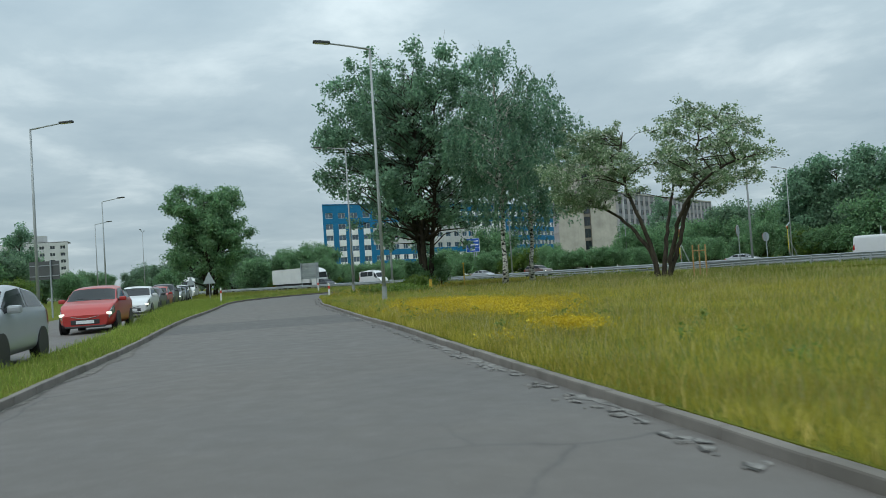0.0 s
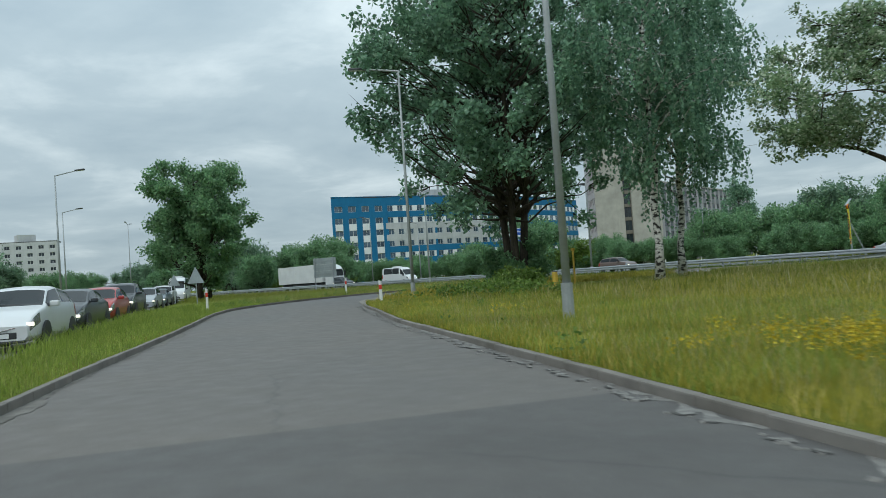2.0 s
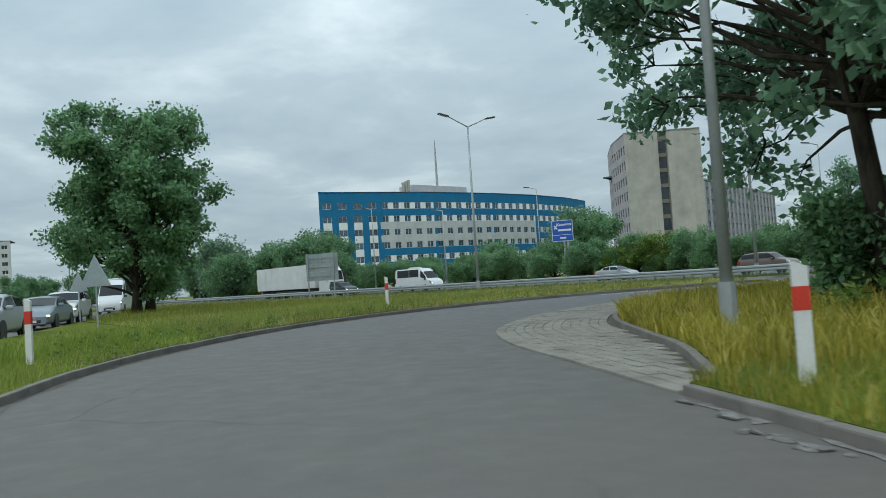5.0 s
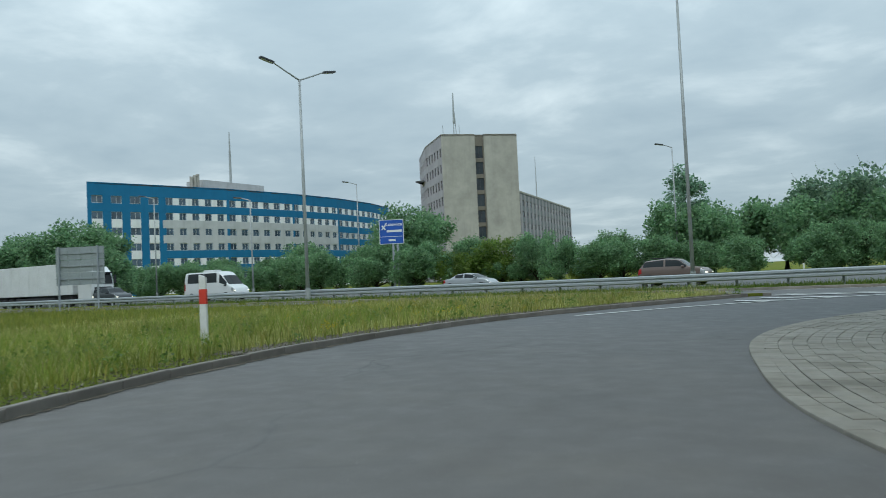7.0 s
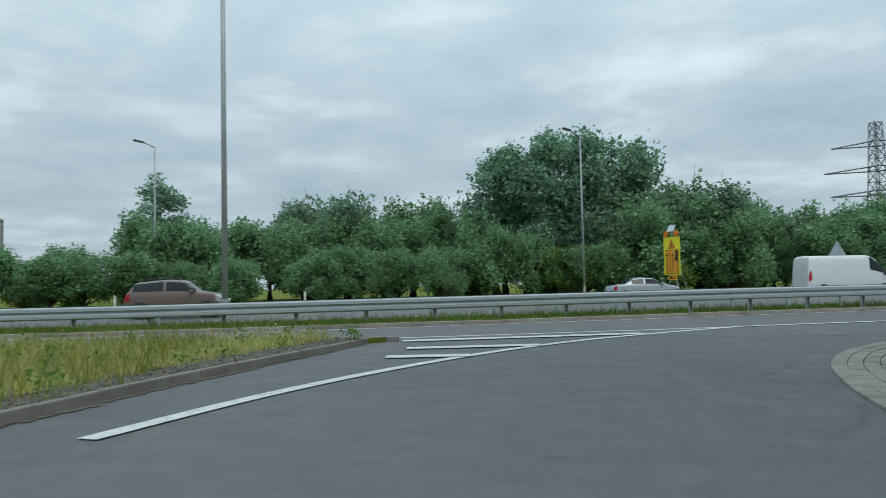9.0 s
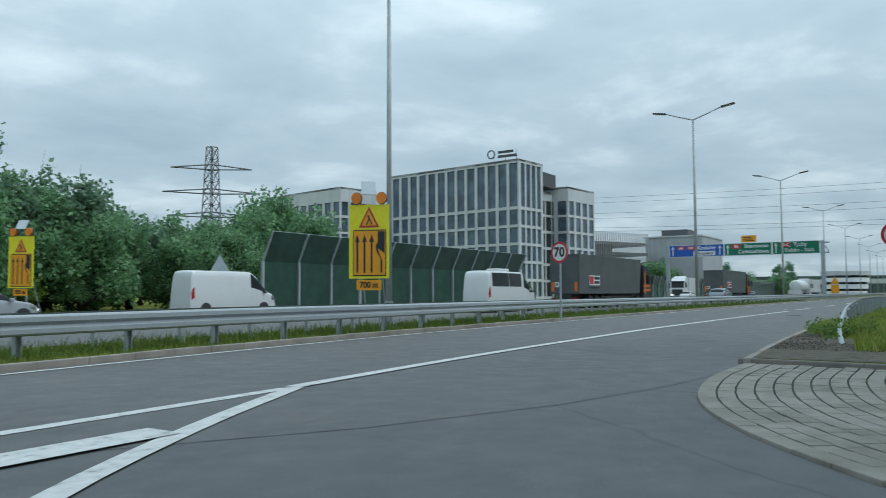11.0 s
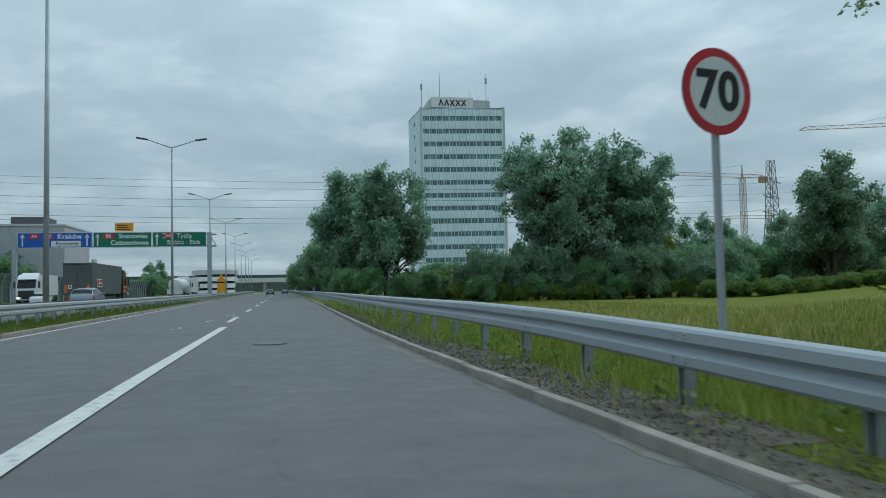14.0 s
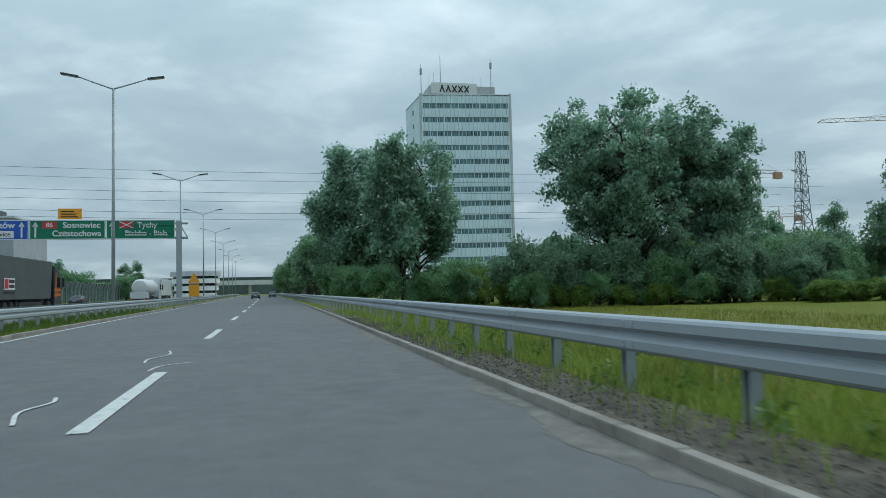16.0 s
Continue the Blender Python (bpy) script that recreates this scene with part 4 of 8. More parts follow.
# overpass far down the road
op = thing("road_bridge", pose(0, 0, 0), "distant overpass crossing the motorway", "bridge")
part("deck", boxed(640, -260, 7.5, 652, 300, 11), M_GREYWALL, op)
for y in (-40, -8, 16, 52):
    part("pier", boxed(643, y - 1.2, 0, 649, y + 1.2, 7.5), M_RAWCONCRETE, op)
hills = part("backdrop_hills", strip(B(), [(700, -900, 13), (720, -200, 15), (720, 60, 15), (700, 500, 17), (500, 1000, 20)], [(700, -900, -1), (720, -200, -1), (720, 60, -1), (700, 500, -1), (500, 1000, -1)]), plain("far_wood", (0.075, 0.10, 0.095), 0.9, var=0.35, scale=0.05))
tagged(hills, "far wooded ridge on the horizon", "hills", kind="structure")

# ---------------------------------------------------------------- noise barriers


def barrier(name, x0, x1, y0, y1, h, label, lean=1.1):
    ob = thing(name, pose(0, 0, 0), label, "noise barrier")
    n = max(2, int((x1 - x0) / 4))
    post = None
    for k in range(n):
        xa, xb = x0 + (x1 - x0) * k / n, x0 + (x1 - x0) * (k + 1) / n
        ya, yb = y0 + (y1 - y0) * k / n, y0 + (y1 - y0) * (k + 1) / n
        f = B()
        strip(f, [(xa + 0.1, ya, h * 0.62), (xb - 0.1, yb, h * 0.62)], [(xa + 0.1, ya, 0), (xb - 0.1, yb, 0)])
        strip(f, [(xa + 0.1, ya - lean, h), (xb - 0.1, yb - lean, h)], [(xa + 0.1, ya, h * 0.62), (xb - 0.1, yb, h * 0.62)])
        bmesh.ops.remove_doubles(f, verts=f.verts[:], dist=0.001)
        bmesh.ops.solidify(f, geom=f.faces[:], thickness=0.12)
        part("panel", f, M_BARRIER, ob)
    for k in range(n + 1):
        xa, ya = x0 + (x1 - x0) * k / n, y0 + (y1 - y0) * k / n
        if post is None:
            p = B()
            box(p, -0.09, -0.2, 0, 0.09, 0.02, h * 0.63)
            tube(p, [(0, -0.1, h * 0.62), (0, -lean - 0.1, h)], 0.1, 4)
            post = part("post", p, M_GALV, ob)
            post.location = (xa, ya, 0)
        else:
            again("post", post, ob, pose(xa, ya, 0))
    return ob


barrier("noise_barrier", 30.7, 75, 37.6, 38.6, 6.1, "dark green noise barrier with bent top and steel posts")
barrier("noise_barrier", 90, 300, 41, 46, 4.6, "long dark noise barrier beside the motorway", 0.6)

# ---------------------------------------------------------------- guard rails


def guard_rail(name, pts, label, side=1, first=0, z_of=None, group="guard rails"):
    """A W-beam on posts along a line; side: which way the beam faces."""
    ob = thing(name, pose(0, 0, 0), label, "guard rail", group)
    P = np.array([p[:2] for p in pts], float)
    T = np.gradient(P, axis=0)
    T /= np.linalg.norm(T, axis=1)[:, None]
    N = np.c_[-T[:, 1], T[:, 0]] * side
    prof = [(0.0, -0.38), (0.058, -0.362), (0.080, -0.335), (0.082, -0.255), (0.035, -0.222), (0.015, -0.20), (0.015, -0.182), (0.035, -0.16), (0.082, -0.128), (0.080, -0.045), (0.058, -0.018), (0.0, 0.0)]
    prof += [(a - 0.012, b) for a, b in prof[::-1]]
    bm = B()
    rings = []
    for i in range(len(P)):
        z = z_of(P[i, 0])
        rings.append([bm.verts.new((P[i, 0] + N[i, 0] * a, P[i, 1] + N[i, 1] * a, max(0.0, z + b))) for a, b in prof])
    m = len(prof)
    for r0, r1 in zip(rings, rings[1:]):
        for k in range(m):
            bm.faces.new((r0[k], r0[(k + 1) % m], r1[(k + 1) % m], r1[k]))
    bmesh.ops.recalc_face_normals(bm, faces=bm.faces[:])
    part("beam", bm, M_GALV, ob)
    s = np.r_[0, np.cumsum(np.linalg.norm(np.diff(P, axis=0), axis=1))]
    post = None
    for d in np.arange(first, s[-1], 2.2):
        x, y = np.interp(d, s, P[:, 0]), np.interp(d, s, P[:, 1])
        if z_of(x) < 0.6:
            continue
        a = math.degrees(math.atan2(np.interp(d, s, T[:, 1]), np.interp(d, s, T[:, 0])))
        m4 = pose(x, y, -0.05, 0, 0, a if side > 0 else a + 180) @ Matrix.Diagonal((1, 1, (z_of(x) + 0.02) / 0.9, 1))
        if post is None:
            p = B()
            box(p, -0.06, -0.16, 0, 0.06, -0.14, 0.86)
            box(p, -0.06, -0.14, 0, -0.045, -0.05, 0.86)
            box(p, 0.045, -0.14, 0, 0.06, -0.05, 0.86)
            box(p, -0.07, -0.05, 0.58, 0.07, 0.0, 0.86)
            post = part("post", p, M_GALV, ob)
            post.matrix_local = m4
        else:
            again("post", post, ob, m4)
    bolt = None
    for d in np.arange(first + 1.0, min(s[-1], 90), 4.0):
        x, y = np.interp(d, s, P[:, 0]), np.interp(d, s, P[:, 1])
        z = z_of(x)
        if z < 0.7:
            continue
        a = math.degrees(math.atan2(np.interp(d, s, T[:, 1]), np.interp(d, s, T[:, 0])))
        m4 = pose(x, y, z, 0, 0, a if side > 0 else a + 180)
        for bx in (-0.1, 0.1):
            for bz in (-0.315, -0.275, -0.105, -0.065):
                at_ = m4 @ Matrix.Translation((bx, 0, bz))
                if bolt is None:
                    bolt = part("bolt", tube(B(), [(0, 0.07, 0), (0, 0.095, 0)], 0.011, 6), M_GALV, ob)
                    bolt.matrix_local = at_
                else:
                    again("bolt", bolt, ob, at_)
    return ob


def right_rail_z(x):
    return float(np.interp(x, [7.2, 8.8, 10.4, 11.8, 13.5, 16.0, 18.7, 21.0, 24.0, 27.5], [0.13, 0.23, 0.37, 0.46, 0.55, 0.67, 0.77, 0.83, 0.895, 0.935]))


def left_rail_z(x):
    return float(np.interp(x, [-20, 2], [0.78, 0.90]))


RAIL_RIGHT = smooth_line([(7.2, -4.95), (10, -4.6), (14, -4.28), (18, -4.0), (24, -3.82), (45, -3.68), (60, -3.85), (120, -3.95), (220, -3.3), (420, -0.3)], 2.0)
guard_rail("guard_rail", RAIL_RIGHT, "galvanised steel guard rail whose end dips into the grass", 1, 0.75, right_rail_z)
RAIL_LEFT = smooth_line([(-160, 6.2), (-60, 6.6), (-6, 6.7), (5, 7.0), (12, 7.6), (22, 8.5), (40, 8.8), (60, 8.9), (115, 9.6), (220, 11.3), (420, 15.3)], 2.0)
guard_rail("guard_rail", RAIL_LEFT, "galvanised steel guard rail along the grass strip", -1, 0, left_rail_z)
RAIL_FAR = smooth_line([(-160, 7.4), (-60, 7.8), (-6, 8.0), (5, 8.4), (12, 9.0), (22, 9.9), (40, 10.3), (60, 10.4), (115, 11.2), (220, 13), (420, 17)], 3.0)
guard_rail("guard_rail", RAIL_FAR, "second guard rail facing the motorway lanes", 1, 0, left_rail_z)

# ---------------------------------------------------------------- street lamps


def street_lamp(x, y, h, arms, turn=0.0, base_r=0.11, label="tall grey steel street lamp", head=0.9, reach=2.2, rise=0.55, group="street lamps", lean=0.0):
    ob = thing("street_lamp", pose(x, y, 0, 0, lean, turn), label, "street lamp", group)
    part("pole", tube(B(), [(0, 0, 0), (0, 0, h * 0.5), (0, 0, h)], [base_r, base_r * 0.78, base_r * 0.55], 10), M_POLE, ob, smooth=True)
    part("base_collar", tube(B(), [(0, 0, 0), (0, 0, 0.9)], base_r * 1.35, 10), M_POLE, ob)
    for sgn in arms:
        part("arm", tube(B(), [(0, 0, h - 0.05), (sgn * reach * 0.5, 0, h + rise * 0.45), (sgn * reach, 0, h + rise)], [0.06, 0.05, 0.045], 7), M_POLE, ob)
        b = boxed(-head / 2, -0.16, -0.07, head / 2, 0.16, 0.07, 0.05)
        hd = part("lamp_head", b, M_LAMPHEAD, ob)
        hd.matrix_local = pose(sgn * (reach + head * 0.4), 0, h + rise + 0.06 + sgn * 0.0, 0, -sgn * math.degrees(math.atan2(rise, reach)) * 0.5, 0)
        gl_ = part("lens", boxed(-head * 0.4, -0.12, -0.012, head * 0.4, 0.12, 0.01), M_WHITE, hd)
        gl_.location = (0, 0, -0.07)
    return ob


for x, y, h in ((51.5, 10.0, 15.3), (92.1, 10.3, 15.3), (136.5, 10.9, 15.4), (177.3, 11.6, 15.3), (219, 12.4, 15.3), (261, 13.2, 15.3), (303, 14.0, 15.3), (345, 14.8, 15.3), (387, 15.4, 15.3)):
    street_lamp(x, y, h, (-1, 1), 90, 0.14, "tall twin-arm steel street lamp on the motorway reserve", 1.1, 2.3, 0.75)
street_lamp(14.5, 12.7, 15.4, (-1, 1), 90, 0.13, "tall twin-arm steel street lamp behind a works sign", 1.1, 2.3, 0.75)
street_lamp(-17.25, 8.6, 15.5, (-1, 1), 75, 0.11, "tall twin-arm steel street lamp behind the guard rail", 1.0, 2.0, 0.75)
street_lamp(-40.6, 6.0, 14.3, (-1, 1), 78, 0.13, "tall twin-arm steel street lamp behind the guard rail", 1.0, 2.0, 0.8)
street_lamp(21.6, -41.8, 13.75, (-1,), 62, 0.10, "slim steel street lamp with one arm over the slip road", 0.9, 2.2, 0.25)
street_lamp(0.2, -29.2, 12.6, (-1,), 40, 0.10, "slim steel street lamp with one arm over the slip road", 0.9, 2.0, 0.25)
street_lamp(-0.6, -53.4, 12.6, (-1,), -130, 0.11, "slim steel street lamp beside the queue of cars", 0.9, 2.0, 0.25)
street_lamp(-44.5, -35.6, 13.0, (-1,), -130, 0.11, "slim steel street lamp beside the queue of cars", 0.9, 2.0, 0.3)
street_lamp(-80.2, -25.9, 13.3, (-1,), -130, 0.11, "slim steel street lamp beside the side road", 0.9, 2.0, 0.3)
street_lamp(-121.7, -3.3, 15.2, (-1, 1), -30, 0.11, "twin-arm street lamp down the side road", 0.9, 2.0, 0.3)
street_lamp(-150, -22, 14.0, (-1, 1), -30, 0.11, "twin-arm street lamp down the side road", 0.9, 2.0, 0.3)
street_lamp(-73, 52.6, 14.6, (-1,), 30, 0.10, "slim street lamp behind the motorway", 0.9, 1.2, 0.3)
street_lamp(-29.4, 52, 14.0, (-1,), 30, 0.10, "slim street lamp behind the motorway", 0.9, 1.0, 0.3)
street_lamp(6, 41, 13.0, (-1,), 30, 0.09, "slim street lamp behind the motorway", 0.8, 1.2, 0.3)
street_lamp(-92, 34, 13.2, (-1,), 30, 0.10, "slim street lamp behind the motorway", 0.9, 1.2, 0.3)
street_lamp(-62, 22, 9.5, (-1,), 30, 0.09, "slim street lamp behind the motorway", 0.8, 0.9, 0.2)

# ---------------------------------------------------------------- signs


def disc(bm, r, y0, y1, n=32):
    """A round plate facing -y."""
    rings = [[bm.verts.new((r * math.cos(2 * math.pi * k / n), y, r * math.sin(2 * math.pi * k / n))) for k in range(n)] for y in (y0, y1)]
    bm.faces.new(rings[0])
    bm.faces.new(rings[1][::-1])
    for k in range(n):
        bm.faces.new((rings[0][k], rings[1][k], rings[1][(k + 1) % n], rings[0][(k + 1) % n]))
    return bm


def speed_sign(x, y, z, turn, r=0.46):
    ob = thing("speed_limit_sign", pose(x, y, 0, 0, 0, turn), "round red-rimmed speed limit sign on a grey post", "road sign", "speed limit signs")
    part("post", tube(B(), [(0, 0.06, 0), (0, 0.06, z + r * 0.8)], 0.045, 8), M_GALV, ob)
    plate = part("plate", disc(B(), r, 0.0, 0.012), M_SIGNRED, ob)
    plate.location = (0, 0, z)
    part("plate_back", disc(B(), r * 0.99, 0.013, 0.028), M_SIGNBACK, plate)
    part("white_field", disc(B(), r * 0.79, -0.006, 0.0), M_SIGNWHITE, plate)
    for sign, off in (("7", -0.32), ("0", 0.32)):
        lettering(sign, r * 1.22, M_BLACK, plate, pose(off * r, -0.008, -0.01, 90, 0, 0), "numeral", 0.018)
    part("bracket", boxed(-0.2, 0.02, z - 0.15, 0.2, 0.06, z - 0.1), M_GALV, ob)
    return ob


speed_sign(22.45, -5.25, 3.36, -78, 0.50)
speed_sign(18.9, 6.95, 2.95, -105, 0.46)


def works_sign(x, y, z, turn, label, s=1.0, plate=True):
    """A tall fluorescent lane-closure board with amber lamps, on a trestle."""
    ob = thing("roadworks_board", pose(x, y, 0, 0, 0, turn) @ Matrix.Diagonal((0.66, 0.76, 0.76, 1)), label, "road sign", "roadworks boards")
    w, h = 1.0 * s, 3.15 * s
    board = part("board", boxed(-w, 0, z, w, 0.05, z + h), M_SIGNYELLOW, ob)
    inner = part("arrow_panel", boxed(-w * 0.80, -0.012, z + 0.1, w * 0.86, -0.002, z + h * 0.66), M_BLACK, ob)
    part("arrow_field", boxed(-w * 0.76, -0.02, z + 0.15, w * 0.82, -0.013, z + h * 0.645), M_SIGNORANGE, inner)
    ar = B()
    for k in range(3):
        cx_ = -w * 0.58 + k * w * 0.36
        z0, z1 = z + 0.25, z + h * 0.60
        box(ar, cx_ - 0.045, -0.028, z0, cx_ + 0.045, -0.021, z1 - 0.3)
        vs = [ar.verts.new((cx_ + dx, -0.028, z1 + dz)) for dx, dz in ((-0.12, -0.34), (0.12, -0.34), (0, 0))]
        ar.faces.new(vs)
    part("arrow", ar, M_BLACK, ob)
    cl = B()
    cx_ = w * 0.60
    for pts in (((-0.02, 0.25), (0.07, 0.25), (0.07, 0.75), (-0.02, 0.85)), ((-0.02, 0.85), (0.07, 0.75), (-0.16, 1.28), (-0.25, 1.2)), ((-0.25, 1.2), (-0.16, 1.28), (-0.16, 1.5), (-0.25, 1.45)),
                ((-0.16, 1.28), (0.19, 1.05), (0.19, 2.0), (-0.16, 2.0))):
        cl.faces.new([cl.verts.new((cx_ + a, -0.028, z + b * s)) for a, b in pts])
    part("closed_lane_mark", cl, M_BLACK, ob)
    tri_ = B()
    zc = z + h * 0.69
    for r, yy in ((1.0, -0.012),):
        vs = [tri_.verts.new((a, yy, zc + b)) for a, b in ((-0.52, 0.0), (0.52, 0.0), (0, 0.9))]
        tri_.faces.new(vs)
    tw_ = part("warning_triangle", tri_, M_SIGNRED, ob)
    t2 = B()
    t2.faces.new([t2.verts.new((a, -0.02, zc + b)) for a, b in ((-0.38, 0.08), (0.38, 0.08), (0, 0.74))])
    part("triangle_field", t2, M_SIGNORANGE, tw_)
    t3 = B()
    tube(t3, [(-0.12, -0.03, zc + 0.12), (0.02, -0.03, zc + 0.4)], 0.03, 4)
    tube(t3, [(0.16, -0.03, zc + 0.12), (0.02, -0.03, zc + 0.4)], 0.03, 4)
    tube(t3, [(0.02, -0.03, zc + 0.38), (-0.05, -0.03, zc + 0.52)], 0.045, 4)
    part("pictogram", t3, M_BLACK, tw_)
    for sx in (-0.62, 0.62):
        lamp = part("beacon", disc(B(), 0.25 * s, -0.1, 0.12, 18), M_AMBER, ob)
        lamp.location = (sx * w, 0, z + h + 0.27 * s)
        part("beacon_rim", disc(B(), 0.27 * s, 0.0, 0.08, 18), M_TRIM, lamp)
    pn = part("solar_panel", boxed(-0.35, -0.02, -0.4, 0.35, 0.02, 0.4), M_SIGNBACK, ob)
    pn.matrix_local = pose(-0.05, 0.1, z + h + 0.72 * s, -38, 0, 18)
    for sx in (-0.5, 0.5):
        part("leg", tube(B(), [(sx, 0.1, 0), (sx, 0.08, z + h)], 0.045, 6), M_GALV, ob)
        part("stay", tube(B(), [(sx, 0.1, z + h * 0.55), (sx, 1.6, 0.0)], 0.03, 6), M_GALV, ob)
    if plate:
        pl = part("distance_plate", boxed(-0.62, 0.0, z - 0.5, 0.62, 0.03, z - 0.06), M_SIGNORANGE, ob)
        lettering("700 m", 0.36, M_BLACK, pl, pose(0, -0.006, z - 0.28, 90, 0, 0), "lettering", 0.01)
    return ob


works_sign(8.3, 8.75, 2.25, -64, "fluorescent yellow roadworks board with lane arrows and amber lamps", 1.0)
works_sign(9.5, 32.4, 2.1, -68, "fluorescent yellow roadworks board on stays before dark trees", 1.1)


def direction_sign():
    ob = thing("direction_sign", pose(-59.2, 41.2, 0, 0, 0, 30), "blue direction sign on two steel posts", "road sign")
    part("panel", boxed(-1.35, 0, 5.35, 1.35, 0.06, 8.05), M_SIGNBLUE, ob)
    part("border", boxed(-1.42, 0.012, 5.28, 1.42, 0.05, 8.12), M_SIGNWHITE, ob)
    lettering("Katowice", 0.52, M_SIGNWHITE, ob, pose(0.25, -0.006, 7.55, 90, 0, 0), "lettering", 0.012)
    part("text_bar", boxed(-0.55, -0.008, 6.65, 1.2, -0.002, 6.92), M_SIGNWHITE, ob)
    part("divider", boxed(-1.35, -0.006, 6.12, 1.35, -0.002, 6.17), M_SIGNWHITE, ob)
    part("text_bar", boxed(-0.35, -0.008, 5.62, 0.45, -0.002, 5.84), M_SIGNWHITE, ob)
    x = B()
    tube(x, [(-1.1, -0.02, 6.95), (-0.7, -0.02, 7.45)], 0.08, 4)
    tube(x, [(-0.7, -0.02, 6.95), (-1.1, -0.02, 7.45)], 0.08, 4)
    part("junction_mark", x, M_SIGNWHITE, ob)
    for sx in (0.15, 0.65):
        part("post", tube(B(), [(sx, 0.14, 0), (sx, 0.14, 8.0)], 0.14, 8), M_GALV, ob)


direction_sign()


def board_back():
    ob = thing("large_sign_back", pose(-57.9, 1.6, 0, 0, 0, 30), "back of a large aluminium direction board", "road sign")
    for r in range(3):
        for c in range(4):
            part("panel", boxed(-1.75 + 0.875 * c + 0.01, 0, 1.85 + 0.9 * r + 0.01, -0.875 + 0.875 * c - 0.01, 0.03, 2.75 + 0.9 * r - 0.01), M_SIGNBACK, ob)
    for sx in (-1.5, 1.3):
        part("post", tube(B(), [(sx, -0.1, 0), (sx, -0.1, 4.6)], 0.07, 8), M_GALV, ob)
    for z in (2.3, 3.2, 4.1):
        part("rail", boxed(-1.75, -0.06, z - 0.04, 1.75, 0.0, z + 0.04), M_GALV, ob)


board_back()


def side_board():
    """A smaller board behind the queue, seen from its unpainted back."""
    ob = thing("road_sign", pose(-5.0, -51.75, 0, 0, 0, 44), "dark grey back of a road sign beyond the queue", "road sign")
    part("panel", boxed(-1.3, 0, 2.75, 0.95, 0.03, 4.05), M_ROOF, ob)
    for z in (3.0, 3.75):
        part("rail", boxed(-1.25, -0.05, z - 0.03, 0.9, 0.0, z + 0.03), M_GALV, ob)
    part("post", tube(B(), [(0.35, -0.1, 0), (0.35, -0.1, 4.1)], 0.06, 8), M_GALV, ob)


side_board()


